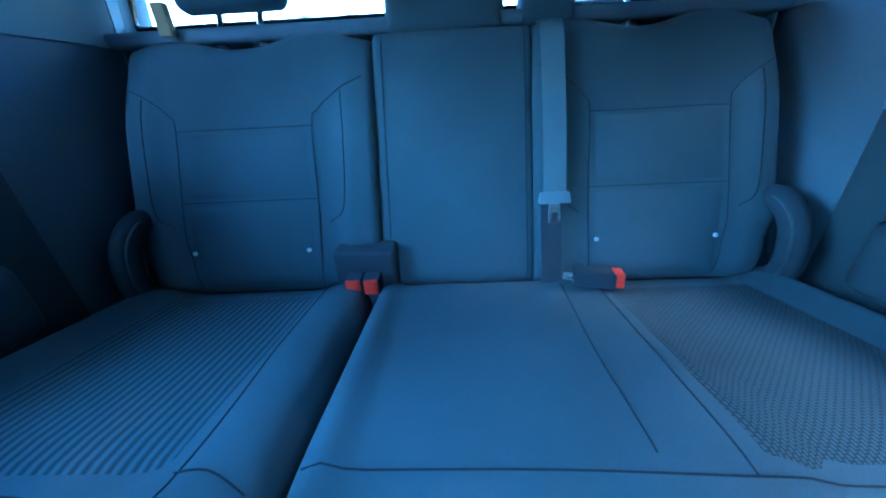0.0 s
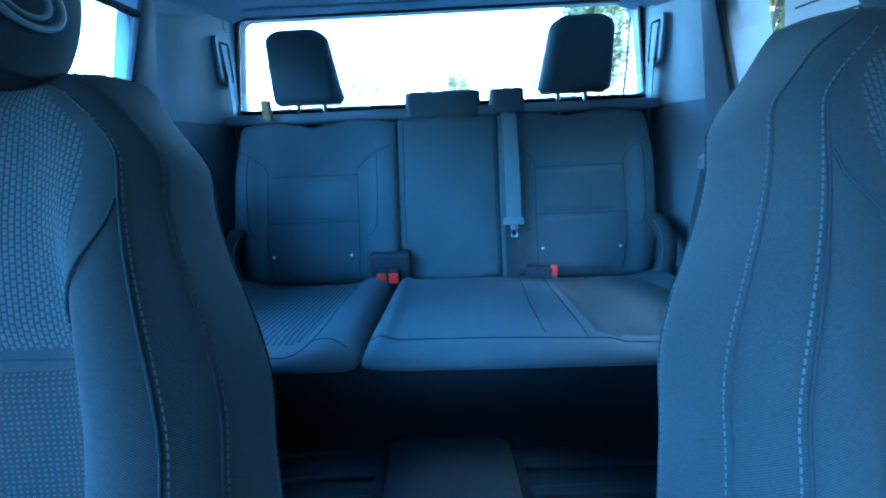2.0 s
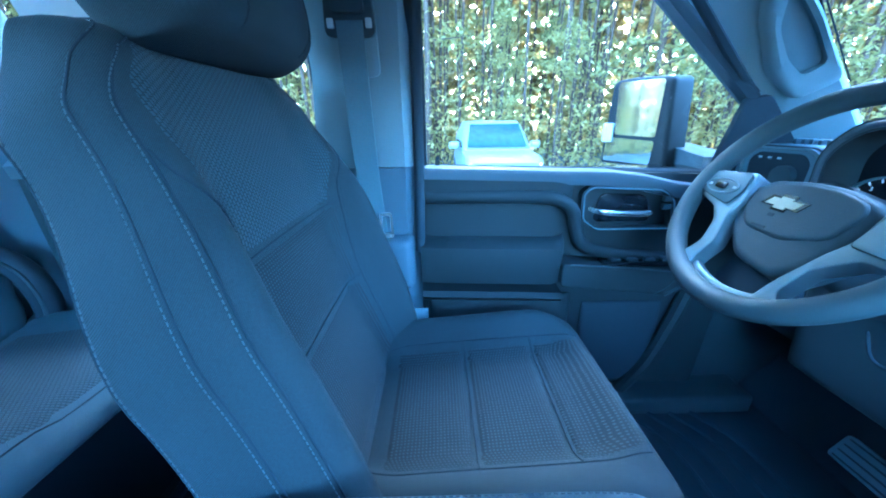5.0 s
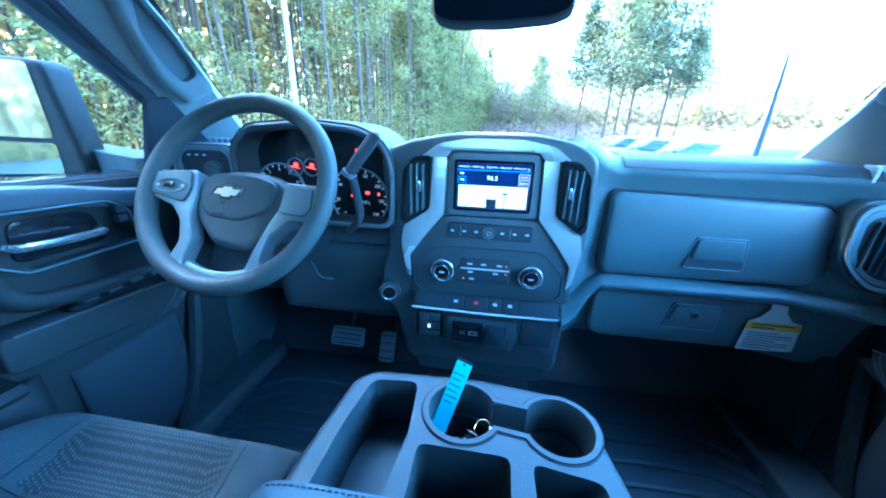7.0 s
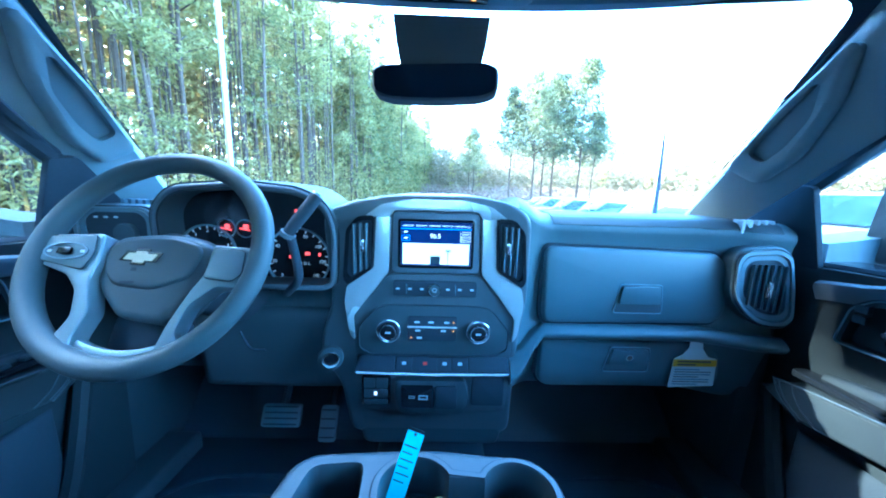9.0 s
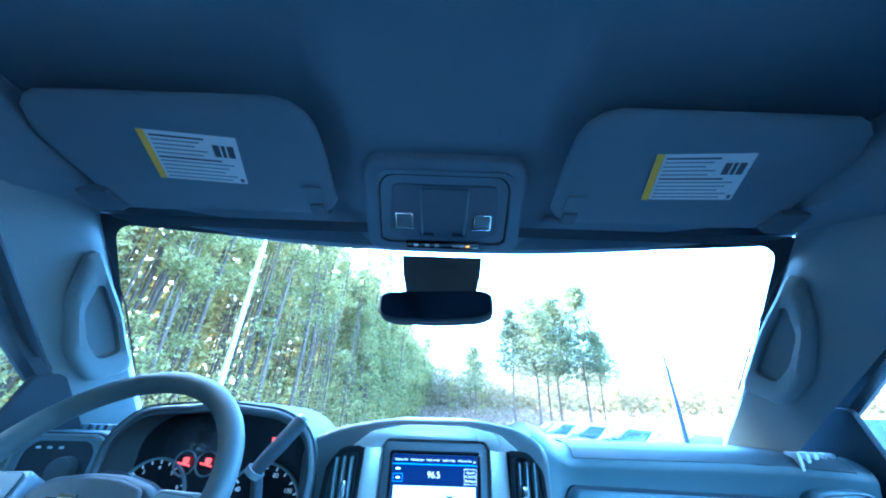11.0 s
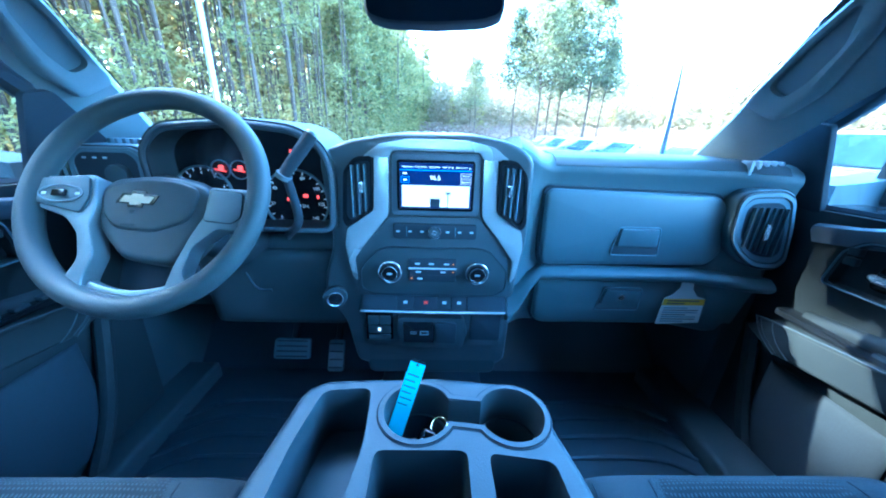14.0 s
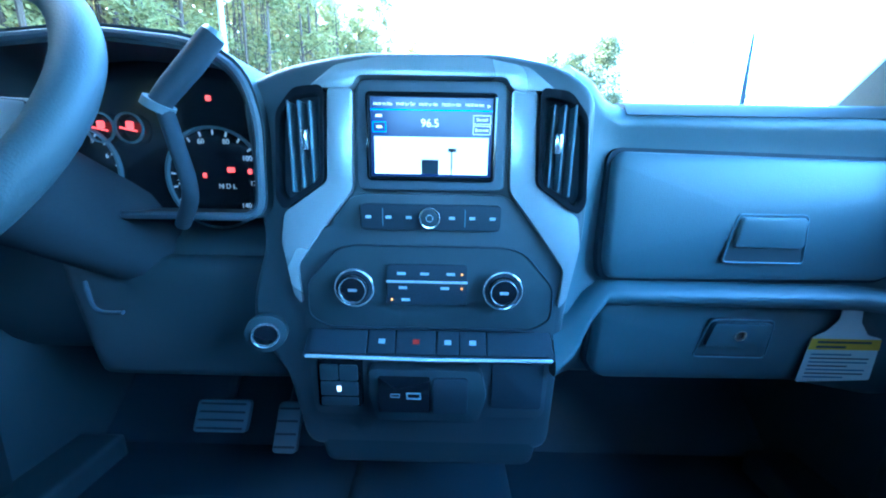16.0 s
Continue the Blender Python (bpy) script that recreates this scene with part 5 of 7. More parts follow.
            part("vent_slat", box(x - 0.0018, x + 0.0018, 0.727, 0.748, -0.195 + 0.006 * (2 - k), -0.078, 0.0012, 1), PLASTIC_GREY, vent)
        part("vent_tab", box(s * 0.166 - 0.0045, s * 0.166 + 0.0045, 0.722, 0.732, -0.140, -0.114, 0.003), CHROME, vent, "bright vent tab")
    # display
    bezel = part("screen_bezel", prism(rounded([(-0.101, -0.190), (-0.097, -0.050), (0.097, -0.050), (0.101, -0.190)], 0.012), F, 0.016, 0.004), FASCIA, stack, "grey display bezel")
    part("bezel_ring", tube([F @ Vector((*p, 0.018)) for p in rounded([(-0.0835, -0.1745), (-0.0835, -0.0675), (0.0835, -0.0675), (0.0835, -0.1745)], 0.004)], 0.0032, 6, closed=True), GLOSS_BLACK, bezel)
    S = facing(0.752 - 0.0165)
    rect = lambda x0, x1, z0, z1: [(x0, z0), (x1, z0), (x1, z1), (x0, z1)]
    scr = part("display", prism(rect(-0.080, 0.080, -0.171, -0.071), S, 0.001, 0), SCREEN_DARK, bezel, "lit radio display", smooth=False)
    S1 = facing(0.752 - 0.0177)
    part("display_picture", prism(rect(-0.076, 0.076, -0.168, -0.120), S1, 0.0003, 0), SCREEN_SKY, scr, "pale blue display picture", smooth=False)
    part("display_rule", prism(rect(-0.080, 0.080, -0.0872, -0.0858), S1, 0.0003, 0), SCREEN_BLUE, scr, smooth=False)
    S2 = facing(0.752 - 0.0182)
    part("picture_hill", prism(rect(-0.013, 0.010, -0.168, -0.149), S2, 0.0002, 0), MATT_BLACK, scr, smooth=False)
    part("picture_post", prism(rect(0.0265, 0.0285, -0.168, -0.135), S2, 0.0002, 0), INK, scr, smooth=False)
    part("picture_lamp", prism(rect(0.0225, 0.0335, -0.139, -0.134), S2, 0.0002, 0), INK, scr, smooth=False)
    part("picture_ground", prism(rect(-0.076, 0.076, -0.168, -0.162), S1 @ Matrix.Translation((0, 0, 0.0003)), 0.0002, 0), SCREEN_WHITE, scr, smooth=False)
    lettering("frequency", "96.5", S1 @ Matrix.Translation((-0.002, -0.103, 0.0006)), 0.014, SCREEN_WHITE, scr)
    for k in range(5):
        lettering("preset", "Hold to Set", S1 @ Matrix.Translation((-0.064 + 0.030 * k, -0.0795, 0.0006)), 0.0052, SCREEN_WHITE, scr)
    lettering("arrow", ">", S1 @ Matrix.Translation((0.0745, -0.0815, 0.0006)), 0.009, SCREEN_WHITE, scr)
    for z, w in ((-0.0975, "Sound"), (-0.1105, "Browse")):
        part("display_button", frame_prism(rect(0.055, 0.078, z - 0.0055, z + 0.0055), rect(0.0555, 0.0775, z - 0.005, z + 0.005), S1, 0.0004), SCREEN_WHITE, scr, smooth=False)
        lettering("button_word", w, S1 @ Matrix.Translation((0.0665, z, 0.0006)), 0.0058, SCREEN_WHITE, scr)
    part("display_button", frame_prism(rect(-0.078, -0.060, -0.1145, -0.1015), rect(-0.0772, -0.0608, -0.1137, -0.1023), S1, 0.0004), SCREEN_BLUE, scr, smooth=False)
    part("print_bar", prism(rect(-0.0735, -0.0655, -0.0955, -0.0925), S1, 0.0004, 0), SCREEN_WHITE, scr, smooth=False)
    part("print_bar", prism(rect(-0.0725, -0.0655, -0.1095, -0.1065), S1, 0.0004, 0), SCREEN_WHITE, scr, smooth=False)
    # radio buttons
    P = facing(0.740)
    row = part("radio_buttons", prism(rounded(rect(-0.098, 0.098, -0.245, -0.209), 0.008), P, 0.010, 0.003), MATT_BLACK, stack)
    for x in (-0.086, -0.058, -0.030, 0.030, 0.058, 0.086):
        part("print_bar", prism(rect(x - 0.004, x + 0.004, -0.229, -0.225), facing(0.7299), 0.0004, 0), WHITE_MARK, row, smooth=False)
    for x in (-0.066, 0.048):
        part("button_gap", prism(rect(x - 0.0006, x + 0.0006, -0.239, -0.215), facing(0.7299), 0.0004, 0), PLASTIC_GREY, row, smooth=False)
    knob = part("volume_knob", prism(circle(0.0125, 28, -0.001, -0.227), P, 0.017, 0.002), PLASTIC, row)
    part("knob_ring", tube([P @ Vector((*p, 0.0155)) for p in circle(0.0132, 32, -0.001, -0.227)], 0.0017, 8, closed=True), CHROME, row, "chrome knob ring")
    part("knob_mark", frame_prism(circle(0.005, 16, -0.001, -0.227), circle(0.0042, 16, -0.001, -0.227), facing(0.7229), 0.0004), WHITE_MARK, knob, smooth=False)
    # climate panel
    H = facing(0.742)
    hv = part("climate_panel", prism(rounded([(-0.178, -0.375), (-0.178, -0.325), (-0.135, -0.276), (-0.11, -0.268), (0.11, -0.268), (0.135, -0.276), (0.178, -0.325), (0.178, -0.375), (0.15, -0.392), (-0.15, -0.392)], 0.012), H, 0.012, 0.004), PLASTIC, stack)
    part("panel_line", tube([H @ Vector((*p, 0.012)) for p in rounded([(-0.178, -0.375), (-0.178, -0.325), (-0.135, -0.276), (-0.11, -0.268), (0.11, -0.268), (0.135, -0.276), (0.178, -0.325), (0.178, -0.375), (0.15, -0.392), (-0.15, -0.392)], 0.012)], 0.0014, 6, closed=True), MATT_BLACK, hv)
    for x in (-0.106, 0.104):
        k = part("climate_knob", prism(circle(0.021, 32, x, -0.327), H, 0.034, 0.003), GLOSS_BLACK, hv, "black climate knob")
        part("knob_ring", tube([H @ Vector((*p, 0.024)) for p in circle(0.0265, 40, x, -0.327)], 0.0024, 10, closed=True), CHROME, k, "chrome knob ring")
        part("knob_collar", frame_prism(circle(0.0252, 36, x, -0.327), circle(0.0205, 36, x, -0.327), H, 0.026), MATT_BLACK, k)
        part("knob_ring", tube([H @ Vector((*p, 0.0345)) for p in circle(0.0180, 36, x, -0.327)], 0.0009, 8, closed=True), CHROME, k)
        part("print_bar", prism(rect(x - 0.006, x + 0.006, -0.329, -0.325), facing(0.7079), 0.0004, 0), WHITE_MARK, k, smooth=False)
    pan = part("climate_buttons", prism(rounded(rect(-0.062, 0.054, -0.354, -0.293), 0.006), H, 0.018, 0.003), MATT_BLACK, hv)
    for z in (-0.318, -0.336):
        part("button_gap", prism(rect(-0.062, 0.054, z - 0.0005, z + 0.0005), facing(0.7239), 0.0004, 0), MATT_BLACK, pan, smooth=False)
    part("chrome_line", prism(rect(-0.062, 0.054, -0.3195, -0.3160), facing(0.7237), 0.002, 0.0005), BRIGHT_RING, pan)
    for x, z in ((-0.040, -0.306), (-0.007, -0.306), (0.030, -0.306), (-0.038, -0.327), (0.022, -0.327), (-0.034, -0.345)):
        part("print_bar", prism(rect(x - 0.006, x + 0.006, z - 0.002, z + 0.002), facing(0.7239), 0.0004, 0), WHITE_MARK, pan, smooth=False)
    for x, z in ((0.046, -0.306), (0.046, -0.327), (-0.054, -0.345)):
        part("indicator_lamp", prism(circle(0.0016, 10, x, z), facing(0.7239), 0.0006, 0), AMBER_LIT, pan)
    # switch bar
    bar = part("switch_bar", loft([[(-0.182, 0.742, -0.398), (0.182, 0.742, -0.398), (0.186, 0.715, -0.432), (-0.186, 0.715, -0.432)], [(-0.176, 0.752, -0.395), (0.176, 0.752, -0.395), (0.186, 0.752, -0.436), (-0.186, 0.752, -0.436)]]), MATT_BLACK, stack)
    sl = axes((0, 0.7285, -0.415), (1, 0, 0), Vector((0, 0.027, 0.034)).normalized(), Vector((0, -0.034, 0.027)).normalized())
    for x0, x1 in ((-0.176, -0.092), (-0.090, -0.050), (-0.048, 0.010), (0.012, 0.044), (0.046, 0.084), (0.086, 0.176)):
        key = part("toggle_switch", prism(rect(x0, x1, -0.018, 0.018), sl, 0.005, 0.002), MATT_BLACK, bar)
        if -0.1 < x0 < 0.08:
            part("print_bar", prism(rect((x0 + x1) / 2 - 0.005, (x0 + x1) / 2 + 0.005, -0.003, 0.004), sl @ Matrix.Translation((0, 0, 0.0051)), 0.0003, 0), RED if x0 == -0.048 else WHITE_MARK, key, smooth=False)
    part("chrome_line", tube([(-0.182, 0.716, -0.433), (0, 0.714, -0.434), (0.182, 0.716, -0.433)], 0.0028, 8), BRIGHT_RING, bar, "chrome strip")
    # lower modules
    L = facing(0.742)
    mod = part("brake_controller", prism(rounded(rect(-0.174, -0.104, -0.530, -0.448), 0.006), L, 0.010, 0.003), GLOSS_BLACK, stack)
    for x0, x1, z0, z1 in ((-0.168, -0.140, -0.482, -0.456), (-0.138, -0.110, -0.482, -0.456), (-0.168, -0.110, -0.508, -0.485), (-0.168, -0.110, -0.526, -0.512)):
        part("module_button", prism(rounded(rect(x0, x1, z0, z1), 0.003), facing(0.732), 0.003, 0.001), PLASTIC, mod)
    part("module_lamp", prism(rect(-0.142, -0.136, -0.500, -0.491), facing(0.7288), 0.0004, 0), SCREEN_WHITE, mod, smooth=False)
    hous = part("socket_housing", prism(rounded([(-0.092, -0.455), (0.080, -0.455), (0.090, -0.50), (0.078, -0.545), (-0.078, -0.545), (-0.092, -0.50)], 0.012), L, 0.022, 0.006), PLASTIC, stack)
    usb = part("usb_panel", prism(rounded(rect(-0.076, 0.002, -0.526, -0.466), 0.004), facing(0.720), 0.003, 0.001), GLOSS_BLACK, hous)
    for x, w, h in ((-0.050, 0.007, 0.003), (-0.022, 0.011, 0.0055)):
        part("usb_port", frame_prism(rect(x - w, x + w, -0.497 - h, -0.497 + h), rect(x - w + 0.002, x + w - 0.002, -0.497 - h + 0.002, -0.497 + h - 0.002) if h > 0.004 else rect(x - w + 0.001, x + w - 0.001, -0.497 - h + 0.001, -0.497 + h - 0.001), facing(0.717), 0.0006), WHITE_MARK, usb, smooth=False)
    part("socket_cap", prism(rounded(rect(0.006, 0.060, -0.526, -0.466), 0.008), facing(0.720), 0.005, 0.002), MATT_BLACK, hous)
    part("blank_panel", prism(rounded(rect(0.098, 0.178, -0.530, -0.450), 0.006), L, 0.006, 0.002), MATT_BLACK, stack)
    part("stack_foot", prism(rounded([(-0.19, -0.555), (0.19, -0.555), (0.175, -0.655), (-0.175, -0.655)], 0.02), facing(0.80), 0.05, 0.012, 3), PLASTIC, stack)
    st = axes((-0.250, 0.742, -0.408), Vector((0.95, 0.3, 0)).normalized(), (0, 0, 1), Vector((0.3, -0.95, 0)).normalized())
    pod = part("start_pod", prism(circle(0.030, 28), st, 0.012, 0.004), PLASTIC, th)
    part("start_ring", tube([st @ Vector((*p, 0.0165)) for p in circle(0.0185, 32)], 0.0019, 8, closed=True), CHROME, pod, "chrome ring")
    part("start_button", prism(circle(0.0165, 24), st, 0.016, 0.002), GLOSS_BLACK, pod)
    # glove boxes
    ug = [(0.275, -0.300), (0.272, -0.140), (0.285, -0.128), (0.705, -0.136), (0.735, -0.165), (0.748, -0.295), (0.725, -0.322), (0.285, -0.328)]
    lgv = [(0.285, -0.500), (0.283, -0.385), (0.30, -0.370), (0.750, -0.372), (0.778, -0.395), (0.790, -0.49), (0.77, -0.52), (0.31, -0.525)]
    for nm, o, m, c, lw in (("upper_glove_box", ug, facing(0.815), (0.51, -0.228), (0.465, -0.218)), ("lower_glove_box", lgv, facing(0.828, -8, -0.37), (0.53, -0.45), (0.470, -0.391))):
        rim = rounded(o, 0.030, 6)
        cc = Vector(c)
        lid = part(nm, domed(rim, cc, 0.024, 0.012, m), PLASTIC_SOFT, th, "black glove box lid")
        part("lid_gap", frame_prism([(cc + Vector(((p[0] - cc.x) * 1.026, (p[1] - cc.y) * 1.06)))[:] for p in rim], [(cc + (Vector(p) - cc) * 1.0)[:] for p in rim], m, 0.016), MATT_BLACK, lid)
        lx, lz = lw
        cup = rounded([(lx, lz), (lx + 0.105, lz), (lx + 0.112, lz - 0.075), (lx - 0.012, lz - 0.075)], 0.008)
        m = m @ Matrix.Translation((0, 0, 0.0095))
        lt = part("latch_cup", prism(cup, m @ Matrix.Translation((0, 0, 0.0202)), 0.006, 0.001), STACK, lid)
        part("latch_rim", tube([m @ Vector((*p, 0.0265)) for p in cup], 0.0016, 6, closed=True), PLASTIC_GREY, lt)
        part("latch_paddle", prism(rounded([(lx + 0.004, lz - 0.004), (lx + 0.100, lz - 0.004), (lx + 0.103, lz - 0.050), (lx - 0.002, lz - 0.050)], 0.006), m @ Matrix.Translation((0, 0, 0.0262)), 0.007, 0.003), PLASTIC_SOFT, lt)
        if nm == "lower_glove_box":
            part("lock_barrel", frame_prism(circle(0.010, 20, lx + 0.05, lz - 0.026), circle(0.0075, 20, lx + 0.05, lz - 0.026), m @ Matrix.Translation((0, 0, 0.033)), 0.002), CHROME, lt, "round lock barrel")
            part("lock_face", prism(circle(0.0078, 20, lx + 0.05, lz - 0.026), m @ Matrix.Translation((0, 0, 0.0328)), 0.0008, 0), GLOSS_BLACK, lt)
    # outer vents
    for s in (1, -1):
        if s > 0:
            cx, cz, yy = 0.799, -0.204, 0.750
            oo = [(-0.078, 0.060), (-0.066, 0.083), (-0.045, 0.090), (0.020, 0.094), (0.048, 0.078), (0.068, 0.0), (0.081, -0.085), (0.066, -0.106), (0.030, -0.108), (-0.005, -0.100), (-0.045, -0.070), (-0.072, -0.030)]
        else:
            cx, cz, yy = -0.716, -0.100, 0.745
            oo = [(-0.095, 0.020), (-0.07, 0.046), (0.065, 0.046), (0.088, 0.022), (0.085, -0.07), (0.05, -0.10), (-0.05, -0.10), (-0.09, -0.06)]
        vm = Matrix.Translation((cx, yy, cz)) @ Matrix.Rotation(radians(-6 * s), 4, "Z") @ Matrix.Rotation(radians(90), 4, "X")
        o1 = rounded(oo, 0.022)
        ring = lambda f: [(p[0] * f, p[1] * f) for p in o1]
        pod = part("vent_pod", prism(ring(1.02), vm @ Matrix.Translation((0, 0, -0.10)), 0.10, 0.005, 3), PLASTIC_SOFT, th)
        part("vent_edge", tube([vm @ Vector((*p, 0.0015)) for p in ring(0.97)], 0.0014, 6, closed=True), MATT_BLACK, pod)
        part("vent_surround", frame_prism(ring(0.93), ring(0.84), vm, 0.007), TRIM, pod)
        part("vent_surround", frame_prism(ring(0.80), ring(0.68), vm, 0.004), PLASTIC_GREY, pod)
        part("vent_well", prism(ring(0.68), vm, 0.002, 0), MATT_BLACK, pod)
        if s > 0:
            for k in range(6):
                x = -0.036 + 0.0145 * k
                top, low = 0.052 - 0.0008 * abs(k - 2.5), -0.050 - 0.004 * k
                part("vent_slat", box(x - 0.002, x + 0.002, low, top, 0.0, 0.011, 0.0015, 1, vm), PLASTIC_SOFT, pod)
            part("vent_tab", box(-0.003, 0.007, -0.028, 0.012, 0.010, 0.016, 0.003, 2, vm), CHROME, pod, "bright vent tab")
        else:
            part("lamp_switch", prism(circle(0.022, 24, 0.02, -0.015), vm, 0.018, 0.004), PLASTIC, pod, "black headlamp switch")
            for k in range(3):
                part("print_bar", box(-0.045 + 0.02 * k, -0.037 + 0.02 * k, 0.018, 0.022, 0.003, 0.0045, 0.0004, 1, vm), WHITE_MARK, pod)
        # demister slots on the top
        for k in range(5):
            x, y, z = (0.752 + 0.018 * k, 0.782, -0.050) if s > 0 else (-0.685 - 0.017 * k, 0.80, -0.042)
            part("demister_fin", box(x - 0.0045, x + 0.0045, y, y + 0.03, -0.085, z, 0.003, 2), WHITE_MARK if s > 0 else PLASTIC_GREY, th)
    # instrument hood and cluster
    ho = rounded([(-0.635, -0.235), (-0.640, -0.055), (-0.590, -0.002), (-0.44, 0.012), (-0.30, 0.0), (-0.240, -0.035), (-0.222, -0.10), (-0.228, -0.235)], 0.03)
    hi = rounded([(-0.615, -0.228), (-0.621, -0.062), (-0.580, -0.021), (-0.44, -0.008), (-0.31, -0.019), (-0.256, -0.049), (-0.240, -0.10), (-0.244, -0.228)], 0.03)
    hood = part("instrument_hood", frame_prism(ho, hi, facing(0.90), 0.165), PLASTIC, th)
    part("hood_lip", tube([(p[0] * 0.5 + q[0] * 0.5, 0.736, p[1] * 0.5 + q[1] * 0.5) for p, q in zip(ho, hi)], 0.006, 8, closed=True), FASCIA, hood)
    clu = part("instrument_panel", prism([(p[0] * 1.0, p[1]) for p in hi], facing(0.822), 0.012, 0), GLOSS_BLACK, th, "black instrument panel face")
    Q = facing(0.8099)
    R2 = lambda r: Q @ Matrix.Translation((0, 0, r))
    for x, z, r in ((-0.565, -0.168, 0.070), (-0.345, -0.180, 0.080)):
        part("dial_ring", frame_prism(circle(r, 44, x, z), circle(r - 0.004, 44, x, z), Q, 0.006), PLASTIC_GREY, clu)
        for k in range(17):
            a = radians(225 - 270 * k / 16)
            d = Vector((math.cos(a), math.sin(a)))
            n = Vector((-d.y, d.x)) * 0.0013
            p0, p1 = Vector((x, z)) + d * r * 0.84, Vector((x, z)) + d * r * 0.93
            part("dial_mark", prism([(p0 + n)[:], (p0 - n)[:], (p1 - n)[:], (p1 + n)[:]], Q, 0.0006, 0), DIAL_WHITE, clu, smooth=False)
    for k, w in enumerate(("0", "20", "40", "60", "80", "100", "120", "140")):
        a = radians(225 - 270 * k / 7)
        lettering("dial_number", w, Q @ Matrix.Translation((-0.345 + 0.060 * math.cos(a), -0.180 + 0.060 * math.sin(a), 0.0008)), 0.011, DIAL_WHITE, clu)
    for k, w in enumerate("012345678"):
        a = radians(225 - 270 * k / 8)
        lettering("dial_number", w, Q @ Matrix.Translation((-0.565 + 0.052 * math.cos(a), -0.168 + 0.052 * math.sin(a), 0.0008)), 0.010, DIAL_WHITE, clu)
    for x, z in ((-0.513, -0.106), (-0.468, -0.106)):
        part("small_gauge", frame_prism(circle(0.023, 24, x, z), circle(0.0205, 24, x, z), R2(0.006), 0.003), PLASTIC_GREY, clu)
        part("warning_lamp", prism(rounded(rect(x - 0.005, x + 0.007, z - 0.001, z + 0.010), 0.003), R2(0.006), 0.001, 0), RED_LIT, clu, "red warning lamp", smooth=False)
        part("gauge_needle", prism([(x - 0.014, z - 0.001), (x + 0.012, z - 0.006), (x + 0.012, z - 0.003), (x - 0.014, z + 0.002)], R2(0.0072), 0.001, 0), RED_LIT, clu, smooth=False)
    for x, z, w in ((-0.322, -0.166, 0.006), (-0.292, -0.168, 0.003), (-0.365, -0.175, 0.003), (-0.345, -0.06, 0.004)):
        part("warning_lamp", prism(rounded(rect(x - w, x + w, z - 0.004, z + 0.004), 0.002), Q, 0.001, 0), RED_LIT, clu, "red warning lamp", smooth=False)
    lettering("gear_letters", "N D L", Q @ Matrix.Translation((-0.330, -0.192, 0.001)), 0.011, DIAL_WHITE, clu)
    return th


dashboard()


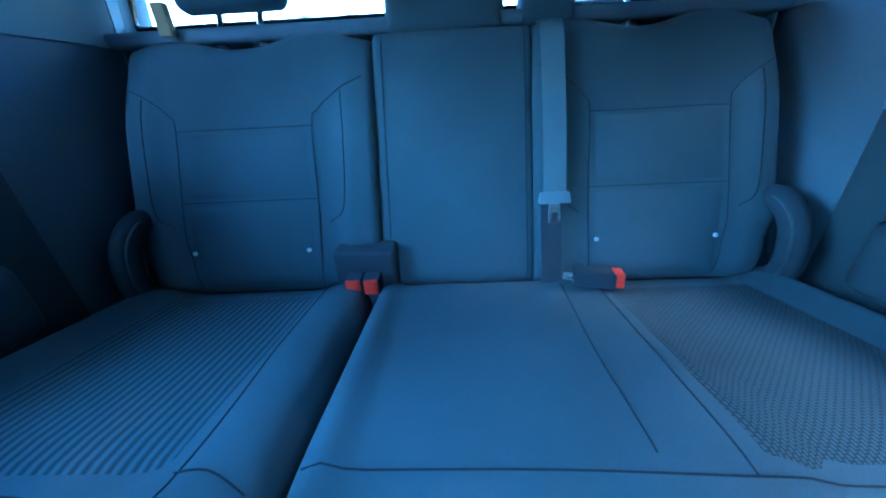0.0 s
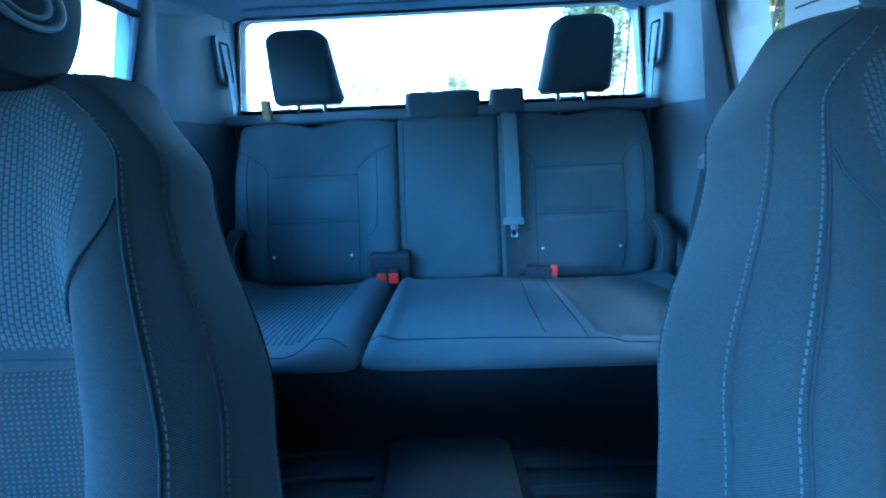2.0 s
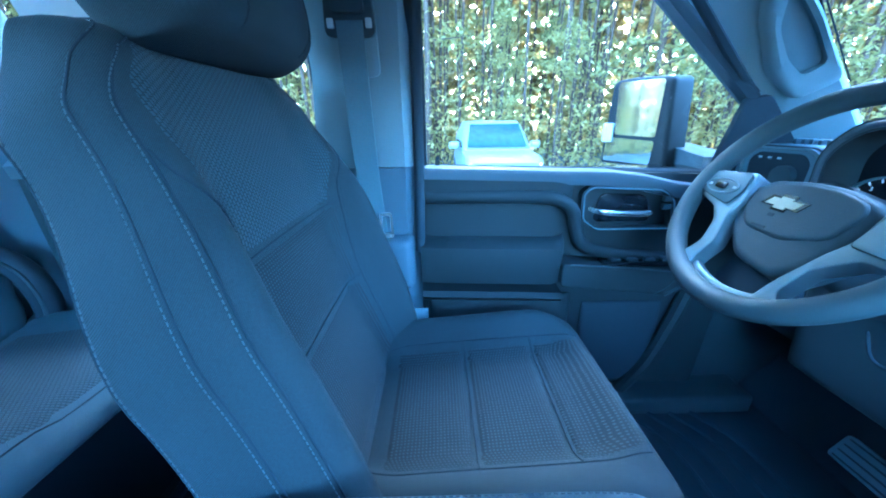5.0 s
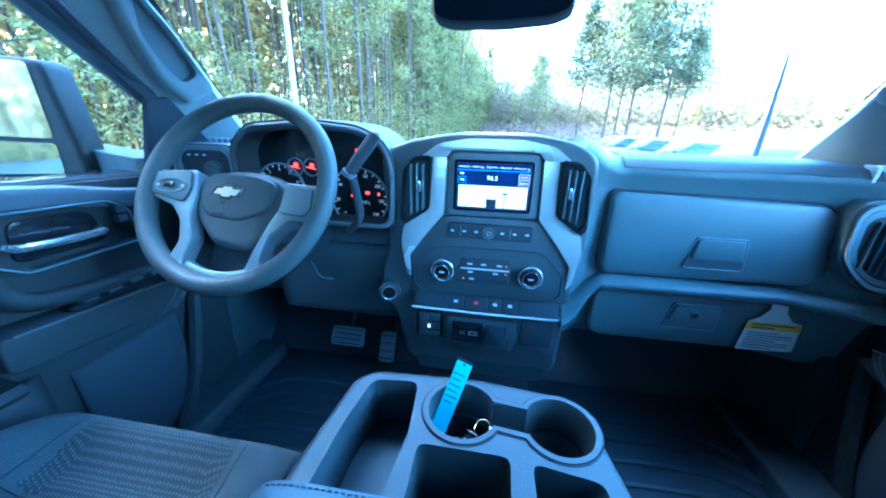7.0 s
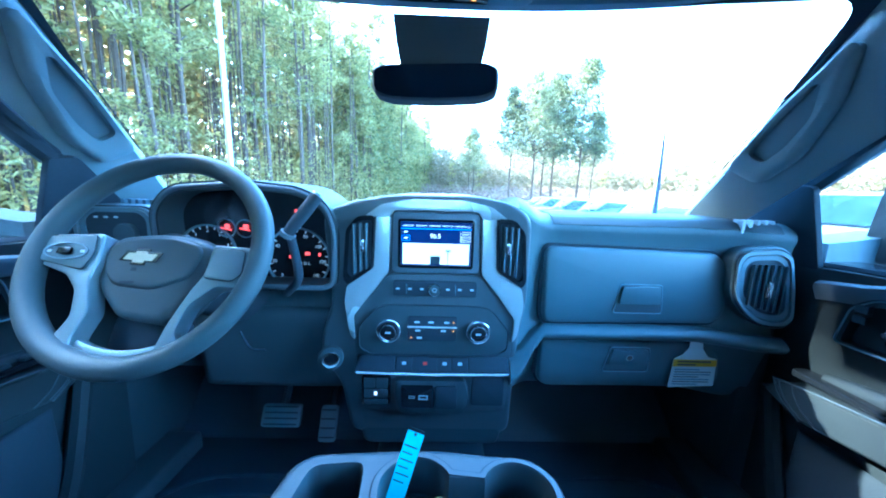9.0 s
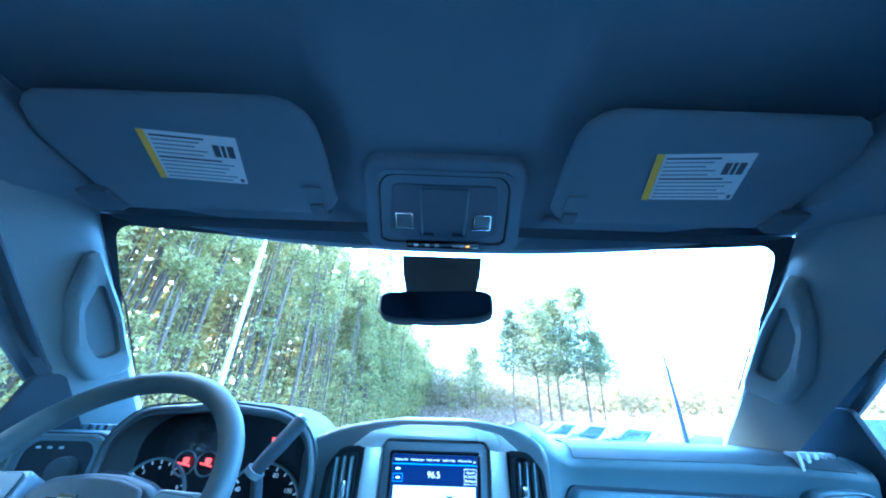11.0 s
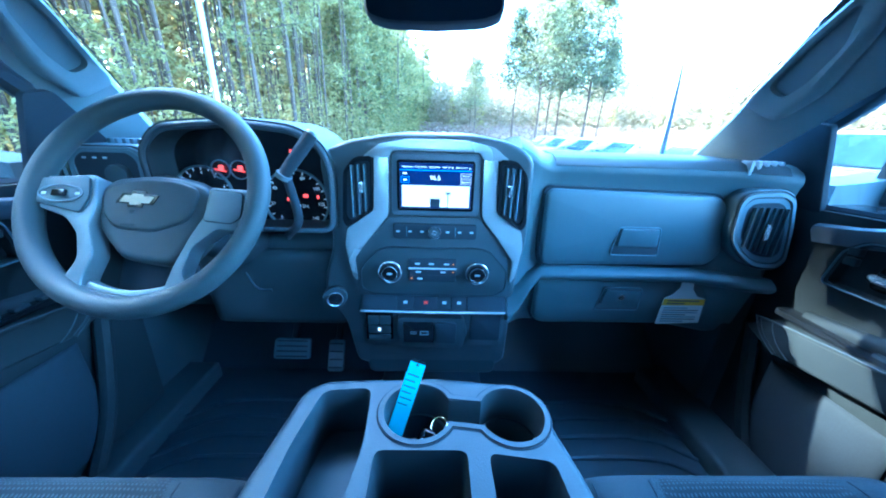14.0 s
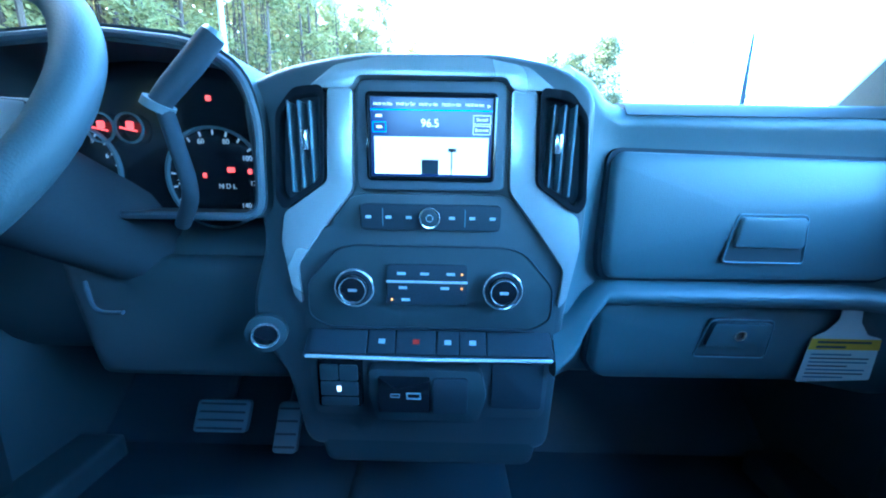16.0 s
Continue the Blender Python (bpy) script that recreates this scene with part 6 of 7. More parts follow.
def steering_wheel():
    k = 1.22
    c = Vector((-0.414, 0.472, -0.103)) * k
    t = radians(32)
    e2 = Vector((0, math.sin(t), math.cos(t)))
    nn = Vector((0, -math.cos(t), math.sin(t)))
    m = axes(c, Vector((k, 0, 0)), e2 * k, nn * k)
    th = thing("steering_wheel", c, "grey-skinned steering wheel with silver spokes and a bow-shaped badge", "steering wheel")
    R = 0.158
    rim = tube([m @ Vector((R * math.cos(a), R * math.sin(a), 0)) for a in [2 * math.pi * k / 64 for k in range(64)]], 0.0155 * k, 14, closed=True)
    part("rim", rim, WHEEL_SKIN, th, "grey grained wheel rim")
    hub = rounded([(-0.078, 0.012), (-0.060, 0.031), (-0.014, 0.037), (0.030, 0.035), (0.070, 0.024), (0.082, 0.008), (0.074, -0.052), (0.058, -0.078), (0.040, -0.100), (-0.028, -0.090), (-0.064, -0.052), (-0.078, -0.020)], 0.014)
    pad = part("hub_pad", prism(hub, m @ Matrix.Translation((0, 0, -0.0535)), 0.045, 0.012, 4), WHEEL_HUB, th, "dark grained hub pad")
    part("hub_dome", prism(rounded([(-0.070, 0.010), (-0.052, 0.024), (-0.012, 0.030), (0.030, 0.028), (0.062, 0.018), (0.070, 0.004), (0.060, -0.034), (0.012, -0.052), (-0.045, -0.046), (-0.066, -0.022)], 0.012), m @ Matrix.Translation((0, 0, -0.012)), 0.007, 0.006, 4), WHEEL_HUB, pad)
    top = m @ Matrix.Translation((0, 0, -0.0049))
    bow = [(-0.026, -0.004), (-0.020, 0.0085), (-0.0085, 0.0085), (-0.0085, 0.0125), (0.0095, 0.0125), (0.0095, 0.0085), (0.027, 0.0085), (0.021, -0.004), (0.0085, -0.004), (0.0085, -0.0085), (-0.0095, -0.0085), (-0.0095, -0.004)]
    up = Matrix.Translation((-0.016, -0.006, 0)) @ Matrix.Rotation(radians(-3), 4, "Z")
    part("badge", prism([(x * 1.10, y * 1.18) for x, y in bow], top @ up, 0.002, 0), GLOSS_BLACK, pad, "black-edged bow-shaped badge")
    part("badge_face", prism([(x * 0.88, y * 0.82) for x, y in bow], top @ up @ Matrix.Translation((0, 0, 0.002)), 0.0008, 0), material("pale_gold", (0.50, 0.44, 0.32), 0.35, metal=0.3), pad, "pale gold badge face")
    part("print_bar", prism([(-0.033, -0.043), (-0.013, -0.043), (-0.013, -0.040), (-0.033, -0.040)], top, 0.0006, 0), MATT_BLACK, pad, smooth=False)
    part("print_bar", prism([(-0.024, -0.025), (-0.016, -0.025), (-0.016, -0.020), (-0.024, -0.020)], top, 0.0006, 0), MATT_BLACK, pad, smooth=False)
    for s in (-1, 1):
        if s < 0:
            sp = [(-0.152, 0.026), (-0.075, 0.030), (-0.066, -0.010), (-0.070, -0.040), (-0.054, -0.085), (-0.062, -0.118), (-0.060, -0.146), (-0.078, -0.138), (-0.088, -0.122), (-0.075, -0.092), (-0.084, -0.056), (-0.104, -0.034), (-0.155, -0.016)]
            sw = [(-0.148, 0.022), (-0.080, 0.026), (-0.074, -0.004), (-0.082, -0.028), (-0.146, -0.014)]
        else:
            sp = [(0.088, 0.015), (0.144, 0.012), (0.149, -0.020), (0.138, -0.049), (0.106, -0.047), (0.076, -0.074), (0.068, -0.111), (0.080, -0.126), (0.068, -0.138), (0.046, -0.152), (0.050, -0.126), (0.056, -0.100), (0.074, -0.052), (0.086, -0.030)]
            sw = [(0.094, 0.010), (0.138, 0.006), (0.140, -0.030), (0.128, -0.040), (0.088, -0.036)]
        arm = part("spoke", prism(rounded(sp, 0.007), m @ Matrix.Translation((0, 0, -0.024)), 0.026, 0.006, 3), SPOKE, th, "silver spoke")
        sw = rounded(sw, 0.006)
        face = part("switch_panel", prism(sw, m @ Matrix.Translation((0, 0, 0.0015)), 0.005, 0.002), SPOKE if s > 0 else PLASTIC_SOFT, arm)
        part("panel_line", tube([m @ Vector((p[0], p[1], 0.005)) for p in sw], 0.0009, 5, closed=True), SEAM, face)
        if s < 0:
            part("cruise_rocker", box(-0.122, -0.104, -0.006, 0.004, 0.006, 0.011, 0.002, 2, m), GLOSS_BLACK, face)
            part("cruise_plate", frame_prism(circle(0.031, 28, -0.112, -0.001, 0.013), circle(0.028, 28, -0.112, -0.001, 0.011), m, 0.0085), PLASTIC_GREY, face)
            for x in (-0.136, -0.090):
                part("print_bar", box(x - 0.003, x + 0.003, -0.003, 0.001, 0.006, 0.0072, 0.0003, 1, m), WHITE_MARK, face)
    arc = lambda r, a0, a1: [(r * math.cos(radians(a0 + (a1 - a0) * k / 14)), r * math.sin(radians(a0 + (a1 - a0) * k / 14))) for k in range(15)]
    part("lower_bezel", prism(arc(0.151, 244, 292) + arc(0.134, 292, 244), m @ Matrix.Translation((0, 0, -0.018)), 0.014, 0.004), SPOKE, th, "silver lower bezel")
    part("lower_bowl", prism(rounded([(-0.055, -0.080), (0.055, -0.090), (0.050, -0.138), (-0.052, -0.136)], 0.012), m @ Matrix.Translation((0, 0, -0.055)), 0.012, 0.003), MATT_BLACK, th)
    part("column_cover", tube([c - nn * d for d in (0.03, 0.10, 0.30, 0.42)], [0.055, 0.07, 0.075, 0.08], 16), MATT_BLACK, th, "black steering column cover")
    q = 1.12
    low = smooth_path([Vector(p) * q for p in ((-0.300, 0.64, -0.215), (-0.262, 0.61, -0.175), (-0.262, 0.60, -0.125), (-0.271, 0.60, -0.082))], 5)
    sh = part("gear_lever", tube(low, 0.009, 10), MATT_BLACK, th, "black column gear lever")
    lev = [p * q for p in (Vector((-0.274, 0.599, -0.088)), Vector((-0.262, 0.604, -0.070)), Vector((-0.244, 0.612, -0.045)), Vector((-0.224, 0.620, -0.016)))]
    part("lever_grip", tube(lev, [0.0140, 0.0157, 0.0168, 0.0162], 14, flat=0.8), MATT_BLACK, sh, "black lever grip")
    part("lever_tip", tube([lev[3], lev[3] + Vector((0.003, 0.001, 0.005))], [0.0163, 0.0125], 14, flat=0.8), SPOKE, sh, "silver lever tip")
    part("lever_band", tube([lev[0] - Vector((0.002, 0, 0.004)), lev[0] + Vector((0.003, 0, 0.004))], 0.0162, 14), SPOKE, sh)
    part("turn_stalk", tube([c - nn * 0.08 + Vector((-0.05, 0, 0.01)), c - nn * 0.05 + Vector((-0.16, 0, 0.03))], [0.010, 0.008], 10), PLASTIC, th)
    part("tilt_lever", tube(smooth_path([(-0.40, 0.64, -0.30), (-0.37, 0.62, -0.325), (-0.34, 0.62, -0.328)], 4), 0.0025, 8), MATT_BLACK, th)
    return th


steering_wheel()


def pedals():
    for nm, x, w, h, z, lab in (("brake_pedal", -0.455, 0.058, 0.032, -0.690, "black rubber-faced brake pedal on its arm"), ("accelerator_pedal", -0.315, 0.026, 0.05, -0.715, "black accelerator pedal on its arm")):
        th = thing(nm, (x, 0.95, z), lab, "pedal", group="pedals")
        m = axes((x, 0.90, z), (1, 0, 0), (0, 0.5, 0.87), (0, -0.87, 0.5))
        pad = part("pedal_pad", prism(rounded([(-w, -h), (w, -h), (w, h), (-w, h)], 0.01), m, 0.012, 0.003), PLASTIC_GREY, th)
        for k in range(4):
            part("pad_rib", box(-w * 0.85, w * 0.85, -h * 0.75 + k * h * 0.5 - 0.002, -h * 0.75 + k * h * 0.5 + 0.002, 0.012, 0.015, 0.001, 1, m), RUBBER, pad)
        part("pedal_arm", tube([(x, 0.91, z + 0.01), (x, 1.0, z + 0.12), (x, 1.02, -0.50)], 0.011, 8), PLASTIC, th)


pedals()


def hang_tag():
    th = thing("hang_tag", (0.70, 0.79, -0.37), "white and yellow paper tag hanging from the glove box", "tag")
    m = facing(0.792, -4, -0.37)
    shape = [(0.676, -0.362), (0.708, -0.362), (0.716, -0.395), (0.735, -0.418), (0.760, -0.424), (0.768, -0.505), (0.642, -0.512), (0.643, -0.424), (0.664, -0.412), (0.678, -0.390)]
    card = part("card", prism(rounded(shape, 0.004), m, 0.001, 0), PAPER, th, "white paper card", smooth=False)
    part("yellow_band", prism([(0.643, -0.447), (0.763, -0.446), (0.760, -0.426), (0.643, -0.426)], m @ Matrix.Translation((0, 0, 0.0011)), 0.0004, 0), YELLOW, card, "yellow header band", smooth=False)
    for x0, x1, z in ((0.655, 0.745, -0.432), (0.655, 0.705, -0.441)):
        part("print_bar", prism([(x0, z - 0.002), (x1, z - 0.002), (x1, z + 0.002), (x0, z + 0.002)], m @ Matrix.Translation((0, 0, 0.0016)), 0.0003, 0), INK, card, smooth=False)
    for k in range(7):
        z = -0.456 - 0.0075 * k
        x1 = 0.752 if k % 3 else 0.72
        part("print_bar", prism([(0.652, z - 0.0012), (x1, z - 0.0012), (x1, z + 0.0012), (0.652, z + 0.0012)], m @ Matrix.Translation((0, 0, 0.0011)), 0.0003, 0), INK if k % 2 else material("blue_ink", (0.10, 0.22, 0.36), 0.7), card, smooth=False)
    return th


hang_tag()


# ---- overhead ----
def visor(sx):
    th = thing("sun_visor", (0.42 * sx, 0.45, 0.40), "grey cloth sun visor folded up, with a warning label", "sun visor", group="sun visors")
    a, b = Vector((0.405 * sx, 0.330, 0.409)), Vector((0.405 * sx, 0.570, 0.364))
    ey = (b - a).normalized()
    en = Vector((0, ey.z, -ey.y))
    L = (b - a).length
    outer = lin((0, 0.205), (0.04, 0.228), (0.10, 0.247), (0.3, 0.27), (0.7, 0.26), (1, 0.235))
    inner = lin((0, 0.150), (0.04, 0.172), (0.10, 0.189), (0.2, 0.198), (0.4, 0.20), (0.85, 0.195), (0.94, 0.180), (1, 0.155))
    wl, wr = (outer, inner) if sx < 0 else (inner, outer)
    bm, f = pillow(a - en * 0.012, (1, 0, 0), ey, en, wl, wr, L, 0.026, None, 30, 22, pu=14, pv=9, soft=0.45)
    part("visor_body", bm, LINER, th)
    me = axes(f(0.0, 0.5, 0.0008), (-1, 0, 0), ey, en)
    # label: corners across the visor, then towards the windscreen
    q = [(-0.083, -0.070), (0.068, -0.058), (0.045, 0.039), (-0.107, 0.029)] if sx < 0 else [(-0.065, -0.055), (0.091, -0.064), (0.118, 0.036), (-0.042, 0.043)]
    q = [Vector((-x, y)) for x, y in q]

    def at(s, t):
        return (q[0].lerp(q[1], s).lerp(q[3].lerp(q[2], s), t))[:]

    def patch(s0, s1, t0, t1):
        return [at(s0, t0), at(s1, t0), at(s1, t1), at(s0, t1)]
    lab = part("warning_label", prism(patch(0, 1, 0, 1), me, 0.0006, 0), PAPER, th, "white and yellow warning label", smooth=False)
    up = me @ Matrix.Translation((0, 0, 0.0008))
    part("label_band", prism(patch(0, 0.075, 0, 1), up, 0.0004, 0), YELLOW, lab, "yellow label band", smooth=False)
    for k in range(11):
        t = 0.07 + 0.085 * k
        end = (0.66 if k < 5 else 0.90) - 0.12 * ((k * 7) % 3) / 2
        part("print_bar", prism(patch(0.11, end, t, t + (0.035 if k in (0, 5) else 0.022)), up, 0.0003, 0), INK if k in (0, 5) else PLASTIC_GREY, lab, smooth=False)
    for s0, s1 in ((0.73, 0.80), (0.82, 0.86), (0.88, 0.95)):
        part("label_picture", prism(patch(s0, s1, 0.18, 0.42), up, 0.0003, 0), INK, lab, smooth=False)
    part("label_code", prism(patch(0.93, 0.97, 0.88, 0.96), up, 0.0003, 0), INK, lab, smooth=False)
    cx = -sx * -0.160
    clip = part("visor_clip", box(cx - 0.018, cx + 0.018, 0.040, 0.082, 0.0, 0.004, 0.002, 2, me), LINER, th, "grey visor clip")
    part("clip_hook", box(cx - 0.014, cx + 0.014, 0.080, 0.112, 0.0, 0.010, 0.004, 2, me), TRIM_DARK, clip)
    part("visor_rod", tube([me @ Vector((x, 0.117, -0.010)) for x in (-0.18, 0.20)], 0.005, 8), LINER, th)
    part("pivot_block", box(sx * -0.26 - 0.03, sx * -0.26 + 0.03, 0.06, 0.115, -0.012, 0.010, 0.008, 2, me), TRIM_DARK, th)
    return th


visor(-1)
visor(1)


def overhead_console():
    th = thing("overhead_console", (0, 0.57, 0.40), "grey overhead console with two reading lamps", "overhead console")
    o = Vector((0, 0.573, 0.374))
    ey = Vector((0, 0.25, -0.052)).normalized()
    en = Vector((1, 0, 0)).cross(ey)
    if en.z > 0:
        en = -en
    m = axes(o, (1, 0, 0), ey, en)
    shape = rounded([(-0.134, -0.130), (0.134, -0.130), (0.156, -0.098), (0.174, 0.11), (0.156, 0.128), (-0.156, 0.128), (-0.174, 0.11), (-0.156, -0.098)], 0.02)
    body = part("console_shell", prism(shape, m @ Matrix.Translation((0, 0, -0.035)), 0.035, 0.010, 4), LINER, th)
    sc = lambda f, g=1.0: [(p[0] * f, p[1] * g) for p in shape]
    part("inner_ridge", frame_prism(sc(0.88, 0.84), sc(0.82, 0.77), m, 0.004), LINER, body)
    part("panel_gap", tube([m @ Vector((*p, 0.001)) for p in sc(0.80, 0.75)], 0.0014, 6, closed=True), SEAM, body)
    part("centre_panel", prism(rounded([(-0.100, -0.075), (0.100, -0.075), (0.118, 0.06), (0.09, 0.078), (-0.09, 0.078), (-0.118, 0.06)], 0.012), m, 0.004, 0.002), TRIM_DARK, body)
    part("lamp_lens", prism(rounded([(-0.046, -0.070), (0.046, -0.070), (0.044, 0.045), (-0.044, 0.045)], 0.01), m @ Matrix.Translation((0, 0, 0.0045)), 0.005, 0.002), TRIM_DARK, body, "smoked lamp lens")
    for s in (-1, 1):
        lens = part("reading_lamp", frame_prism(rounded([(s * 0.082 - 0.018, -0.004), (s * 0.082 + 0.018, -0.004), (s * 0.082 + 0.020, 0.044), (s * 0.082 - 0.020, 0.044)], 0.004), rounded([(s * 0.082 - 0.015, -0.001), (s * 0.082 + 0.015, -0.001), (s * 0.082 + 0.017, 0.041), (s * 0.082 - 0.017, 0.041)], 0.004), m, 0.008), CHROME, body, "bright reading lamp frame")
        part("lamp_button", prism(rounded([(s * 0.082 - 0.014, 0.0), (s * 0.082 + 0.014, 0.0), (s * 0.082 + 0.016, 0.040), (s * 0.082 - 0.016, 0.040)], 0.004), m, 0.006, 0.001), PLASTIC_GREY, lens)
        part("lens_divider", box(s * 0.046 - 0.002, s * 0.046 + 0.002, -0.07, 0.06, 0.004, 0.011, 0.001, 1, m), PLASTIC_GREY, body)
        part("switch_slot", box(s * 0.036 - 0.016, s * 0.036 + 0.016, 0.058, 0.068, 0.004, 0.0065, 0.001, 1, m), MATT_BLACK, body)
    strip = part("switch_strip", prism(rounded([(-0.085, 0.092), (0.085, 0.092), (0.085, 0.115), (-0.085, 0.115)], 0.006), m, 0.004, 0.001), GLOSS_BLACK, body)
    for x in (-0.062, -0.036, -0.014):
        part("print_bar", prism([(x - 0.005, 0.100), (x + 0.005, 0.100), (x + 0.005, 0.108), (x - 0.005, 0.108)], m @ Matrix.Translation((0, 0, 0.0041)), 0.0003, 0), WHITE_MARK, strip, smooth=False)
    part("print_bar", prism([(0.022, 0.101), (0.050, 0.101), (0.050, 0.107), (0.022, 0.107)], m @ Matrix.Translation((0, 0, 0.0041)), 0.0003, 0), WHITE_MARK, strip, smooth=False)
    part("amber_lamp", prism([(0.054, 0.101), (0.062, 0.101), (0.062, 0.107), (0.054, 0.107)], m @ Matrix.Translation((0, 0, 0.0041)), 0.0003, 0), AMBER_LIT, strip, smooth=False)
    return th


overhead_console()


def cabin_mirror():
    th = thing("rear_view_mirror", (-0.01, 0.70, 0.21), "black rear-view mirror on a wide stalk cover", "mirror")
    m = axes((-0.010, 0.690, 0.210), Vector((0.996, -0.08, 0.0)).normalized(), (0, 0.1, 0.995), Vector((-0.08, -0.99, 0.1)).normalized())
    shape = rounded([(-0.126, 0.024), (-0.10, 0.032), (0.10, 0.036), (0.124, 0.026), (0.124, -0.020), (0.09, -0.032), (0.0, -0.037), (-0.09, -0.034), (-0.126, -0.022)], 0.014)
    part("housing", prism(shape, m @ Matrix.Translation((0, 0, -0.03)), 0.036, 0.008, 3), MATT_BLACK, th)
    part("glass", prism([(p[0] * 0.955, p[1] * 0.90) for p in shape], m @ Matrix.Translation((0, 0, 0.0062)), 0.0012, 0), material("dimmed_mirror", (0.10, 0.12, 0.15), 0.03, metal=1.0, vary=0.02), th, "dark mirror glass")
    part("stalk_cover", loft([[(-0.100, 0.74, 0.352), (0.100, 0.74, 0.352), (0.105, 0.80, 0.36), (-0.105, 0.80, 0.36)], [(-0.094, 0.745, 0.30), (0.094, 0.745, 0.30), (0.094, 0.82, 0.30), (-0.094, 0.82, 0.30)], [(-0.082, 0.76, 0.245), (0.082, 0.76, 0.245), (0.080, 0.84, 0.245), (-0.080, 0.84, 0.245)]]), PLASTIC, th, "dark stalk cover")
    part("ball_stalk", tube([(-0.005, 0.79, 0.27), (-0.01, 0.725, 0.215)], [0.018, 0.012], 10), MATT_BLACK, th)
    return th


cabin_mirror()


# ---- outside ----
GROUND = -1.70
ASPHALT = material("asphalt", (0.062, 0.061, 0.060), 0.9, vary=0.25, scale=4, bump=0.4, bscale=40)
BARK = material("pine_bark", (0.080, 0.052, 0.032), 0.95, vary=0.3, bump=0.6, bscale=18)
WHITE_PAINT = material("white_car_paint", (0.24, 0.245, 0.25), 0.35, coat=0.3, vary=0.02)
CAR_GLASS = material("tinted_car_glass", (0.030, 0.046, 0.052), 0.10, vary=0.3, scale=60, spec=0.06)
MIRROR_SHELL = material("black_mirror_shell", (0.014, 0.016, 0.018), 0.6, bump=0.2, bscale=500, spec=0.3)
TYRE = material("tyre_rubber", (0.02, 0.02, 0.022), 0.85)
POLE = material("galvanised_pole", (0.55, 0.57, 0.58), 0.5, metal=0.3)


def leaf_material(name, a, b):
    m = bpy.data.materials.new(name)
    m.use_nodes = True
    n, l = m.node_tree.nodes, m.node_tree.links
    bs = n["Principled BSDF"]
    bs.inputs["Roughness"].default_value = 0.7
    geo, mix, oi = n.new("ShaderNodeNewGeometry"), n.new("ShaderNodeMix"), n.new("ShaderNodeObjectInfo")
    mix.data_type = "RGBA"
    mix.inputs[6].default_value, mix.inputs[7].default_value = (*a, 1), (*b, 1)
    ad = n.new("ShaderNodeMath")
    ad.operation = "MULTIPLY_ADD"
    ad.inputs[1].default_value = 0.45
    l.new(oi.outputs["Random"], ad.inputs[0])
    ml = n.new("ShaderNodeMath")
    ml.operation = "MULTIPLY"
    ml.inputs[1].default_value = 0.6
    l.new(geo.outputs["Random Per Island"], ml.inputs[0])
    l.new(ml.outputs[0], ad.inputs[2])
    l.new(ad.outputs[0], mix.inputs["Factor"])
    l.new(mix.outputs[2], bs.inputs["Base Color"])
    tl, ms = n.new("ShaderNodeBsdfTranslucent"), n.new("ShaderNodeMixShader")
    l.new(mix.outputs[2], tl.inputs[0])
    ms.inputs[0].default_value = 0.5
    l.new(bs.outputs[0], ms.inputs[1])
    l.new(tl.outputs[0], ms.inputs[2])
    l.new(ms.outputs[0], n["Material Output"].inputs[0])
    return m


NEEDLES = leaf_material("pine_needles", (0.085, 0.092, 0.026), (0.42, 0.345, 0.115))
BRUSH = leaf_material("autumn_brush", (0.13, 0.15, 0.05), (0.50, 0.37, 0.12))
OPEN_NEEDLES = leaf_material("open_pine_needles", (0.048, 0.062, 0.026), (0.21, 0.195, 0.085))
# Bright yellow leaf colour stands in for sunlight among the shaded trees.
GLADE = leaf_material("glade_sunlight_in_colour", (0.14, 0.108, 0.032), (0.50, 0.355, 0.130))
FAR_LEAF = leaf_material("far_woods", (0.120, 0.104, 0.050), (0.320, 0.242, 0.138))
DRY_GRASS = leaf_material("dry_grass", (0.140, 0.092, 0.060), (0.270, 0.185, 0.125))

solo("ground", box(-700, 700, -700, 700, GROUND - 0.3, GROUND, 0), ASPHALT, "worn grey asphalt car park", "ground", kind="structure")


def leaves(rng, spots, size):
    """Many small bent leaves at the places given."""
    verts, faces = [], []
    for p in spots:
        a, b = rng.uniform(0, 6.28), rng.uniform(-0.9, 0.9)
        d = Vector((math.cos(a) * math.cos(b), math.sin(a) * math.cos(b), math.sin(b)))
        s = d.orthogonal().normalized()
        s = (s * math.cos(a * 3) + d.cross(s) * math.sin(a * 3)) * 0.42
        k = size * rng.uniform(0.6, 1.4)
        n = len(verts)
        verts += [p - d * k * 0.5, p + s * k * 0.5, p + d * k * 0.6, p - s * k * 0.5]
        faces += [(n, n + 1, n + 2, n + 3)]
    me = bpy.data.meshes.new("leaves")
    me.from_pydata([v[:] for v in verts], [], faces)
    bm = bmesh.new()
    bm.from_mesh(me)
    bpy.data.meshes.remove(me)
    return bm


def leaf_part(name, bm, mat, parent=None):
    me = bpy.data.meshes.new(name)
    bm.to_mesh(me)
    bm.free()
    me.materials.append(mat)
    ob = new(name, me)
    PLACES[ob] = Matrix.Identity(4)
    if parent is not None:
        ob.parent = parent
        ob.matrix_parent_inverse = PLACES[parent].inverted()
    return ob


